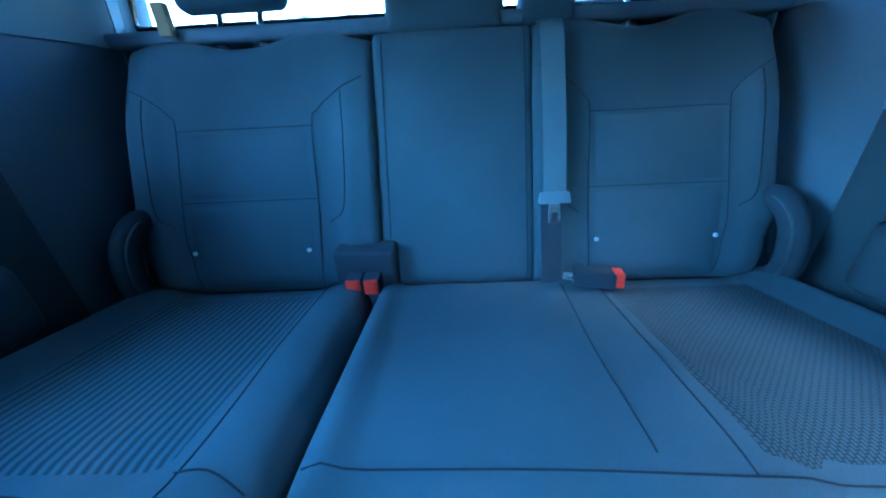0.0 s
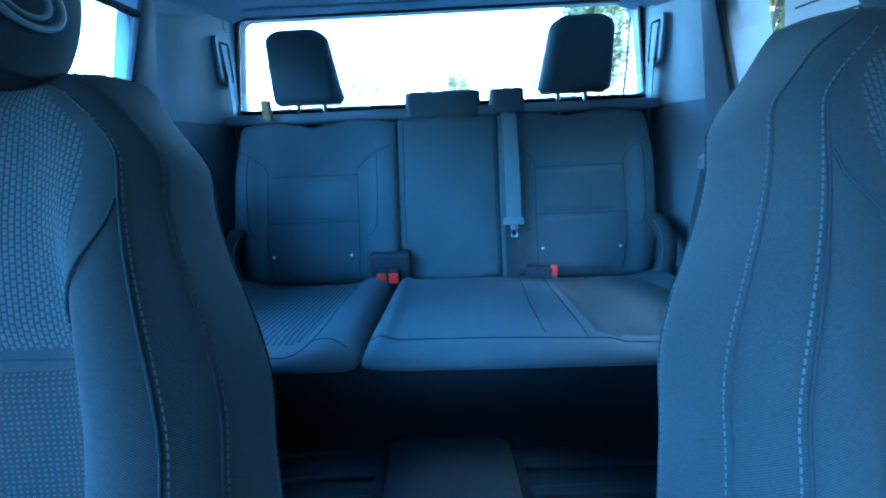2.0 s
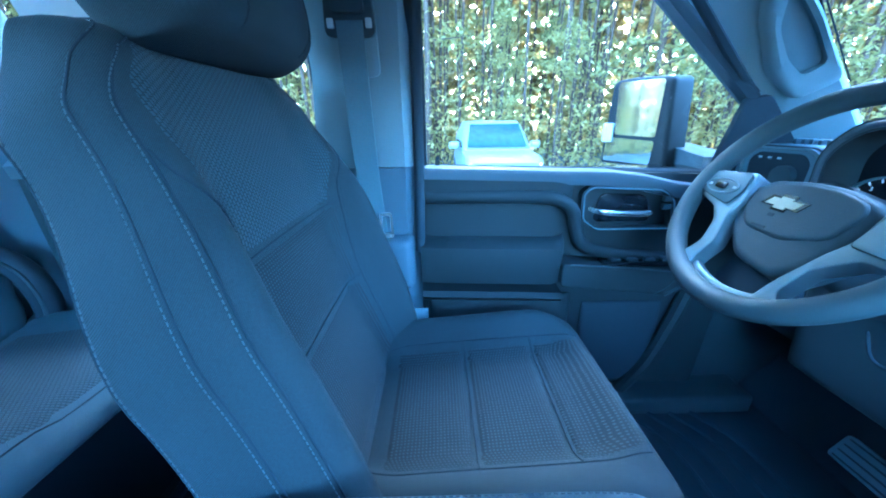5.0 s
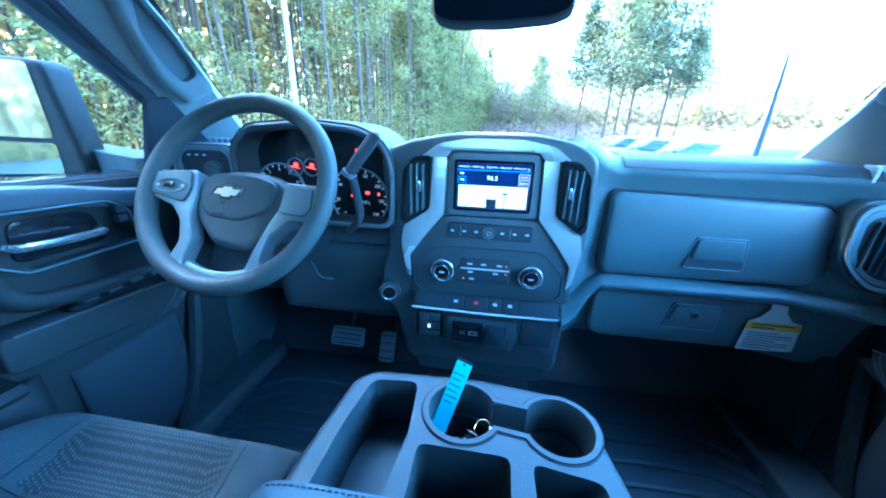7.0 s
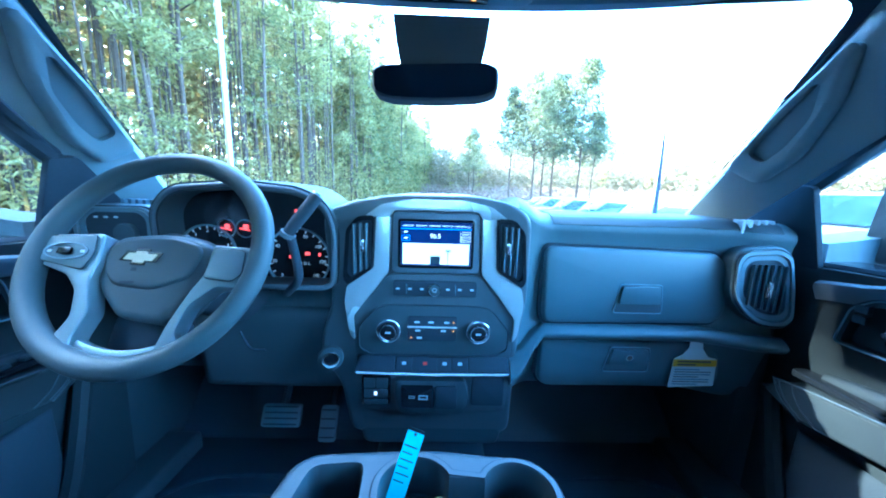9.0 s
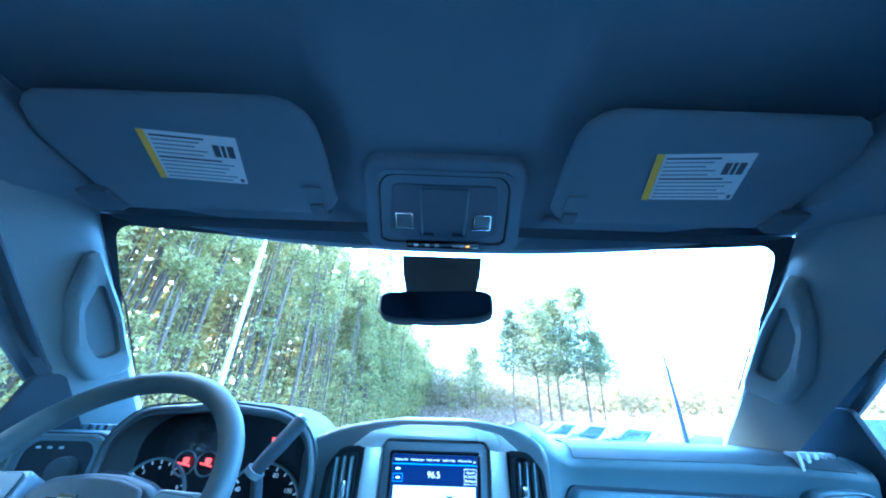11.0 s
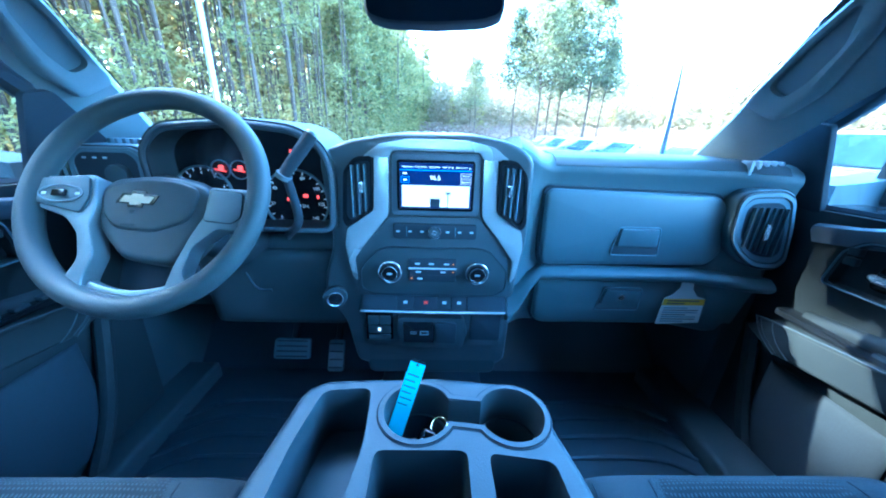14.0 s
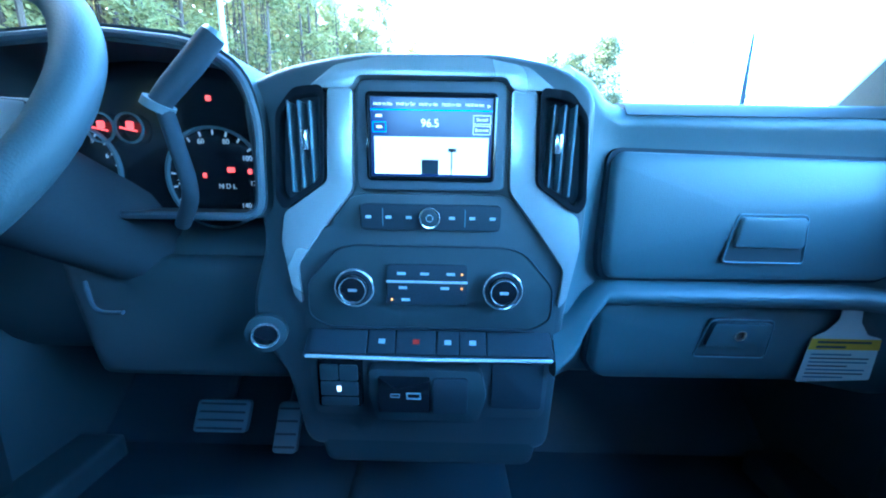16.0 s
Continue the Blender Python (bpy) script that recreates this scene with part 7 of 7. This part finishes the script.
def pine(seed, h, bare, spread, count, leaf=0.24, limbs=27, airy=1.0, needles=NEEDLES, label="tall pine with a bare trunk and yellow-green crown"):
    rng = random.Random(seed)
    th = thing("pine_tree", (0, 0, 0), label, "tree", group="woodland trees")
    lean = rng.uniform(-0.3, 0.3)
    pts = [(lean * (k / 6) ** 2, 0.15 * math.sin(k), h * 0.97 * k / 6) for k in range(7)]
    trunk = tube(pts, [0.115 * (1 - 0.13 * k) for k in range(7)], 7)
    spots = []
    for k in range(limbs):
        t = bare + (1 - bare) * rng.random() ** 0.8
        a, r = rng.uniform(0, 6.28), spread * (1.12 - t) / (1.12 - bare) * rng.uniform(0.5, 1.15)
        root = Vector((lean * t * t, 0, h * t))
        tip = root + Vector((math.cos(a) * r, math.sin(a) * r, r * rng.uniform(0.0, 0.5)))
        trunk = merge(trunk, tube([root, tip], [0.035, 0.012], 4))
        for j in range(int(count / limbs)):
            c = root.lerp(tip, rng.uniform(0.35, 1.05))
            spots.append(c + Vector((rng.gauss(0, 0.28), rng.gauss(0, 0.28), rng.gauss(0, 0.22))) * (0.5 + r * 0.35) * airy)
    part("trunk", trunk, BARK, th)
    leaf_part("crown", leaves(rng, spots, leaf), needles, th)
    return th


def place(ob, x, y, s, turn):
    return copy_thing(ob, Matrix.Translation((x, y, GROUND)) @ Matrix.Rotation(turn, 4, "Z") @ Matrix.Diagonal((s, s, s, 1)))


pines = [pine(11 + k, h, bare, sp, 4400, 0.213) for k, (h, bare, sp) in enumerate(((16, 0.25, 2.6), (18, 0.38, 2.5), (19, 0.22, 2.8), (14, 0.16, 2.6), (17, 0.45, 2.8)))]
rng = random.Random(5)
first = set()


def stand(x, y, s=1.0):
    k = rng.randrange(5)
    turn = rng.uniform(0, 6.28)
    if k not in first:
        first.add(k)
        pines[k].matrix_basis = Matrix.Translation((x, y, GROUND)) @ Matrix.Rotation(turn, 4, "Z") @ Matrix.Diagonal((s, s, s, 1))
        return
    place(pines[k], x, y, s, turn)


# a thin place in the wood, through which a little sun reaches the passenger's door
GAP = Vector((-1.0, 1.02, 0.60))


def in_gap(p, r):
    v = p - GAP
    return (v - SUN_FROM * v.dot(SUN_FROM)).length < r


# the wood along the driver's side
def edge(y):
    return -12.5 + 0.19 * min(max(y, 0), 35) + 0.075 * max(0, y - 35)


for row in range(3):
    y = -25.0
    while y < 120:
        px, py, s = edge(y) - 0.8 - 2.2 * row + rng.uniform(-0.8, 0.8), y + rng.uniform(-0.8, 0.8), rng.uniform(0.85, 1.12)
        thin = abs(py - GAP.y - (px - GAP.x) * SUN_FROM.y / SUN_FROM.x) < 1.7
        stand(px, py, s * 0.5 if thin else s)
        y += (2.3 + 0.4 * row) * (1 + max(0, y) / 60)
# scattered pines ahead and behind
for x, y, s in ((5.5, 60, 0.72), (8, 64, 0.66), (3, 70, 0.7), (26, 60, 0.5), (31, 62, 0.55), (36, 56, 0.55), (30, 70, 0.6), (42, 52, 0.55), (40, 60, 0.62), (48, 46, 0.58), (46, 40, 0.55), (52, 36, 0.6), (50, 30, 0.5),
                (-12, -34, 0.7), (-15, -38, 0.8), (-18, -36, 0.8), (-20, -30, 0.9), (-1.0, -62, 0.75), (0.8, -62, 0.7), (-3, -64, 0.6), (10, -62, 0.6), (12, -64, 0.62), (15, -60, 0.6), (18, -66, 0.6), (21, -62, 0.6), (24, -60, 0.6), (27, -64, 0.55), (-9, -62, 0.6), (-12, -60, 0.62)):
    stand(x, y, s)
broad = [pine(41 + k, 13.0, bare, sp, 10500, 0.24, 75, 1.45, OPEN_NEEDLES, "broad open-grown pine with a layered crown on bare limbs") for k, (bare, sp) in enumerate(((0.40, 3.9), (0.46, 3.4), (0.34, 4.2)))]
for k, (az, d, s) in enumerate(((19.0, 35, 0.98), (12.3, 33, 0.86), (22.8, 34, 1.05), (15.8, 32, 0.93), (25.0, 36, 0.84), (17.5, 38, 0.95), (6.0, 58, 0.95), (-156.5, 30, 0.95), (-158.5, 33, 0.9), (-155.0, 34, 1.05), (-175.0, 60, 1.02), (-176.8, 62, 0.92), (168.6, 60, 1.0), (165.5, 58, 0.84), (162.5, 60, 0.94), (171.4, 62, 0.86), (155.0, 58, 0.7))):
    m = Matrix.Translation((d * math.sin(radians(az)), d * math.cos(radians(az)), GROUND)) @ Matrix.Rotation(1.7 * k, 4, "Z") @ Matrix.Diagonal((s, s, s, 1))
    if k < 3:
        broad[k].matrix_basis = m
    else:
        copy_thing(broad[k % 3], m)

rng = random.Random(9)
spots = []
for k in range(70000):
    y = -18 + 128 * rng.random() ** 1.5
    spots.append(Vector((edge(y) + 0.6 - abs(rng.gauss(0, 2.4)), y, GROUND + abs(rng.gauss(0, 2.0)))))
tagged(leaf_part("undergrowth", leaves(rng, spots, 0.16), BRUSH), "yellow-green undergrowth along the wood's edge", "undergrowth", kind="stuff")
spots = []
for k in range(85000):
    y = -20 + 135 * rng.random() ** 1.4
    z = 19.0 * (1 - rng.random() ** 1.6)
    spots.append(Vector((edge(y) - 3.0 - 6.0 * rng.random(), y, GROUND + z)))
tagged(leaf_part("deep_woods", leaves(rng, spots, 0.38), NEEDLES), "dense pine foliage behind the wood's edge", "woods", kind="stuff")
# Backing foliage whose colour carries the sunlit glow behind the wood.
spots = []
for k in range(180000):
    y = -30 + 165 * rng.random() ** 1.1
    p = Vector((edge(y) - 11.5 - 2.0 * rng.random() - 1.0 * math.sin(y * 0.7), y, GROUND + 21.0 * rng.random()))
    if rng.random() < 0.65 or not in_gap(p, 0.6):
        spots.append(p)
tagged(leaf_part("glade_foliage", leaves(rng, spots, 0.78), GLADE), "yellow autumn foliage deep in the wood, coloured as if sunlit", "woods", kind="stuff")
spots = []
for k in range(60000):
    y = 30 + 85 * rng.random()
    z = 13.5 * rng.random() ** 0.8
    spots.append(Vector((edge(y) + 0.5 - abs(rng.gauss(0, 1.6)) - 0.10 * z + 0.7 * math.sin(y * 1.3 + z * 0.4), y, GROUND + z)))
tagged(leaf_part("wood_edge_foliage", leaves(rng, spots, 0.42), NEEDLES), "dense dark green pine foliage down the wood's far edge", "woods", kind="stuff")
def far_wood(label, count, d0, d1, tall, clumps, size):
    """A belt of far woods, from ahead round the passenger's side to behind."""
    spots = []
    for k in range(count):
        a = rng.uniform(-0.02, 1.75) if k < count * 0.75 else rng.uniform(1.75, 4.1)
        d = rng.uniform(d0, d1)
        c = Vector((math.sin(a) * d, math.cos(a) * d, GROUND))
        h = tall * rng.uniform(5.0, 12.0) * (1.0 if rng.random() < 0.85 else 1.4)
        for j in range(clumps):
            t = rng.random() ** 0.75
            spots.append(c + Vector((rng.gauss(0, 1.5 * (1.3 - t)), rng.gauss(0, 1.5 * (1.3 - t)), h * t)))
    tagged(leaf_part("far_woods", leaves(rng, spots, size), FAR_LEAF), label, "woods", kind="stuff")


far_wood("hazy autumn woods on the horizon", 1500, 95, 115, 1.45, 34, 1.5)
far_wood("pale yellow-green trees beyond the car park", 1900, 70, 92, 1.1, 78, 0.62)
spots = []
for k in range(16000):
    a, d = rng.uniform(-0.05, 1.6), rng.uniform(44, 66)
    spots.append(Vector((math.sin(a) * d, math.cos(a) * d, GROUND + (0.6 + (d - 44) * 0.11) * rng.random() ** 0.8)))
tagged(leaf_part("dry_grass", leaves(rng, spots, 0.6), DRY_GRASS), "pinkish dry grass and brush past the car park", "grass", kind="stuff")


verts, faces = [], []
for k in range(430):
    y = -16 + 100 * rng.random() ** 1.3
    x = edge(y) - 0.3 - 7 * rng.random()
    r, h = rng.uniform(0.035, 0.085), rng.uniform(9, 15)
    dx, dy = rng.gauss(0, 0.25), rng.gauss(0, 0.25)
    n = len(verts)
    for z, q in ((0, 1.0), (0.5, 0.8), (1.0, 0.4)):
        verts += [(x + dx * z + r * q * math.cos(1.2566 * j), y + dy * z + r * q * math.sin(1.2566 * j), GROUND + h * z) for j in range(5)]
    faces += [(n + 5 * i + j, n + 5 * i + (j + 1) % 5, n + 5 * i + 5 + (j + 1) % 5, n + 5 * i + 5 + j) for i in range(2) for j in range(5)]
me = bpy.data.meshes.new("trunks")
me.from_pydata(verts, [], faces)
poles = bmesh.new()
poles.from_mesh(me)
bpy.data.meshes.remove(me)
solo("slender_trunks", poles, BARK, "slender bare pine trunks in the wood", "trunks", kind="stuff")


def car(kind, group):
    """A white vehicle, nose to -y, on the ground at the origin."""
    th = thing(kind, (0, 0, 0), {"sport_utility_car": "pale silver sport utility car parked facing the truck", "parked_pickup": "white pickup truck in a parked row", "parked_car": "white parked car in a row"}[kind], "car", group)
    h, l, w = {"sport_utility_car": (1.74, 4.5, 0.90), "parked_pickup": (1.92, 5.8, 1.0), "parked_car": (1.47, 4.5, 0.9)}[kind]
    hood = h * 0.60
    def ring(y, z0, z1, wb, wt):
        return [(-wb * 0.96, y, z0), (-wb, y, (z0 + z1) / 2), (-wt, y, z1 - 0.04), (-wt * 0.9, y, z1), (wt * 0.9, y, z1), (wt, y, z1 - 0.04), (wb, y, (z0 + z1) / 2), (wb * 0.96, y, z0)]
    part("body", loft([ring(-l / 2, 0.42, hood * 0.86, w * 0.86, w * 0.8), ring(-l / 2 + 0.12, 0.28, hood * 0.94, w * 0.97, w * 0.9), ring(-l / 2 + 0.5, 0.26, hood, w, w * 0.93), ring(-l / 2 + 1.25, 0.26, hood * 1.04, w, w * 0.95), ring(l / 2 - 0.3, 0.28, hood * 1.04, w, w * 0.95), ring(l / 2, 0.4, hood * 0.98, w * 0.92, w * 0.88)]), WHITE_PAINT, th)
    ce = l / 2 - 0.25 if kind != "parked_pickup" else 0.6
    part("cabin", loft([ring(-l / 2 + 1.15, hood, hood * 1.06, w * 0.92, w * 0.88), ring(-l / 2 + 1.75, hood, h - 0.08, w * 0.92, w * 0.74), ring(-l / 2 + 2.1, hood, h, w * 0.92, w * 0.76), ring(ce - 0.5, hood, h, w * 0.92, w * 0.76), ring(ce, hood, h * 0.80, w * 0.92, w * 0.78)]), WHITE_PAINT, th)
    ws = part("windscreen", loft([[(-w * 0.80, -l / 2 + 1.20, hood * 1.05), (w * 0.80, -l / 2 + 1.20, hood * 1.05), (w * 0.68, -l / 2 + 1.79, h - 0.13), (-w * 0.68, -l / 2 + 1.79, h - 0.13)], [(-w * 0.80, -l / 2 + 1.30, hood * 1.05), (w * 0.80, -l / 2 + 1.30, hood * 1.05), (w * 0.68, -l / 2 + 1.89, h - 0.13), (-w * 0.68, -l / 2 + 1.89, h - 0.13)]]), CAR_GLASS, th)
    ws.location.y -= 0.07
    ws.location.z += 0.06
    for s in (-1, 1):
        part("side_glass", loft([[(s * w * 0.945, y0, hood * 1.07), (s * w * 0.945, y1, hood * 1.07), (s * w * 0.80, y1 - 0.1, h - 0.16), (s * w * 0.80, y0 + 0.35, h - 0.16)], [(s * w * 0.85, y0, hood * 1.07), (s * w * 0.85, y1, hood * 1.07), (s * w * 0.72, y1 - 0.1, h - 0.16), (s * w * 0.72, y0 + 0.35, h - 0.16)]]), CAR_GLASS, th) if (y0 := -l / 2 + 1.5, y1 := ce - 0.25) else None
        part("headlight", pillow((s * w * 0.66, -l / 2 + 0.06, hood * 0.72), (1, 0, 0), (0, 0.1, 1), (0, -1, 0), const(0.2), const(0.2), 0.14, 0.06, None, 8, 6)[0], CHROME, th)
        part("door_mirror", pillow((s * (w + 0.12), -l / 2 + 1.6, hood * 1.05), (1, 0, 0), (0, 0, 1), (0, -1, 0), const(0.12), const(0.12), 0.16 if kind != "parked_pickup" else 0.30, 0.12, None, 8, 6, pu=4, pv=4)[0], WHITE_PAINT if kind != "parked_pickup" else GLOSS_BLACK, th)
        for y in (-l / 2 + 0.9, l / 2 - 0.95):
            m = axes((s * (w - 0.2), y, 0.36), (0, 1, 0), (0, 0, 1), (1, 0, 0)) if s > 0 else axes((s * (w - 0.2), y, 0.36), (0, -1, 0), (0, 0, 1), (-1, 0, 0))
            wh = part("wheel", prism(circle(0.36, 28), m, 0.215, 0.03, 3), TYRE, th)
            part("rim", prism(circle(0.23, 20), m @ Matrix.Translation((0, 0, 0.2)), 0.02, 0.005), SILVER, wh)
    gr = part("grille", prism(rounded([(-w * 0.5, hood * 0.48), (w * 0.5, hood * 0.48), (w * 0.55, hood * 0.80), (-w * 0.55, hood * 0.80)], 0.05), facing(-l / 2 + 0.06), 0.08, 0.01), GLOSS_BLACK, th)
    for k in range(3):
        part("grille_bar", box(-w * 0.5, w * 0.5, -l / 2 - 0.035, -l / 2 - 0.015, hood * (0.54 + 0.09 * k), hood * (0.54 + 0.09 * k) + 0.03, 0.005), SILVER, gr)
    part("bumper", box(-w * 0.94, w * 0.94, -l / 2 - 0.04, -l / 2 + 0.2, 0.3, hood * 0.46, 0.05, 3), PLASTIC_GREY, th)
    return th


def park(ob, x, y, turn, again=True):
    m = Matrix.Translation((x, y, GROUND)) @ Matrix.Rotation(radians(turn), 4, "Z")
    if again:
        return copy_thing(ob, m)
    ob.matrix_basis = m
    return ob


park(car("sport_utility_car", ""), -9.3, 1.45, 90, False)
pk = car("parked_pickup", "row of parked vehicles")
park(pk, 9.7, 6.7, -82, False)
park(pk, 9.7, 3.3, -82)
pc = car("parked_car", "row of parked vehicles")
park(pc, 7.6, 12.9, -84, False)
for x, y in ((7.9, 9.9), (7.5, 16.0), (7.4, 19.1), (7.3, 22.2)):
    park(pc, x, y, -84)


def lamp_post(x, y, h, r):
    th = thing("lamp_post", (x, y, GROUND), "pale metal car park lamp post", "lamp post", "lamp posts")
    part("pole", tube([(x, y, GROUND), (x, y, GROUND + h)], [r, r * 0.75], 14), POLE, th)
    part("base", tube([(x, y, GROUND), (x, y, GROUND + 0.7)], 0.3, 16), POLE, th)
    hd = part("lamp_head", box(x - 0.45, x + 0.45, y - 0.2, y + 0.2, GROUND + h, GROUND + h + 0.14, 0.04, 3), POLE, th)
    part("lens", box(x - 0.35, x + 0.35, y - 0.14, y + 0.14, GROUND + h - 0.02, GROUND + h - 0.001, 0.003), PAPER, hd)
    return th


lamp_post(-6.9, 11.3, 9.0, 0.09)
lamp_post(17.8, 26.8, 11.6, 0.10)


def truck_outside():
    # door mirrors of the truck, and its aerial
    th = thing("towing_mirror", (-1.08, 0.66, -0.1), "black towing door mirror with two glasses", "door mirror", "door mirrors")
    m = axes((-1.10, 0.66, 0.0), Vector((0.975, 0.22, 0)).normalized(), (0, 0, 1), Vector((0.22, -0.975, 0)).normalized())
    sh = rounded([(-0.172, -0.146), (0.113, -0.137), (0.086, 0.119), (-0.093, 0.131), (-0.157, 0.124)], 0.022)
    part("housing", prism(sh, m @ Matrix.Translation((0, 0, -0.06)), 0.07, 0.015, 3), MIRROR_SHELL, th)
    part("upper_glass", prism(rounded([(-0.109, -0.044), (0.064, -0.049), (0.063, 0.113), (-0.123, 0.120)], 0.012), m @ Matrix.Translation((0, 0, 0.0105)), 0.002, 0), MIRROR, th, "mirror glass")
    part("lower_glass", prism(rounded([(-0.150, -0.135), (0.061, -0.130), (0.064, -0.060), (-0.146, -0.054)], 0.010), m @ Matrix.Translation((0, 0, 0.0105)), 0.002, 0), MIRROR, th, "lower mirror glass")
    part("marker_lamp", box(-0.164, -0.115, -0.070, -0.008, 0.011, 0.018, 0.004, 2, m), PAPER, th)
    part("mirror_arm", loft([[(-0.86, y, -0.09), (-0.86, y, -0.16), (-1.08, y + 0.03, -0.13), (-1.08, y + 0.03, -0.07)] for y in (0.69, 0.78)]), PLASTIC, th)
    copy_thing(th, FAR_SIDE @ MIRRORED @ Matrix.Translation((-1.08, 0.66, -0.1)))
    an = thing("aerial", (0.92, 1.55, -0.25), "black tapered radio aerial on the wing", "aerial")
    part("mast", tube([(0.888, 1.32, -0.25), (0.886, 1.32, 0.05), (0.882, 1.32, 0.245)], [0.011, 0.007, 0.003], 8), MATT_BLACK, an)
    part("foot", tube([(0.888, 1.32, -0.27), (0.888, 1.32, -0.2)], [0.03, 0.014], 12), MATT_BLACK, an)
    solo("wing_panel", box(0.66, 0.97, 1.362, 1.75, -0.9, -0.27, 0.05, 3), GLOSS_BLACK, "dark front wing of the truck", "body panel", kind="structure")
    st = thing("window_sticker", (-0.80, -0.42, 0.08), "white price sheet stuck inside the rear side window", "sticker")
    lean = axes((-0.815, 0, -0.09), (0, 1, 0), (0.27, 0, 0.963), (0.963, 0, -0.27))
    sheet = part("sheet", prism([(-0.77, 0.10), (-0.49, 0.10), (-0.49, 0.40), (-0.77, 0.40)], lean, 0.001, 0), PAPER, st, smooth=False)
    for k in range(8):
        part("print_bar", prism([(-0.75, 0.13 + 0.032 * k), (-0.52 - 0.05 * (k % 3), 0.13 + 0.032 * k), (-0.52 - 0.05 * (k % 3), 0.134 + 0.032 * k), (-0.75, 0.134 + 0.032 * k)], lean @ Matrix.Translation((0, 0, 0.0011)), 0.0004, 0), INK, sheet, smooth=False)


truck_outside()
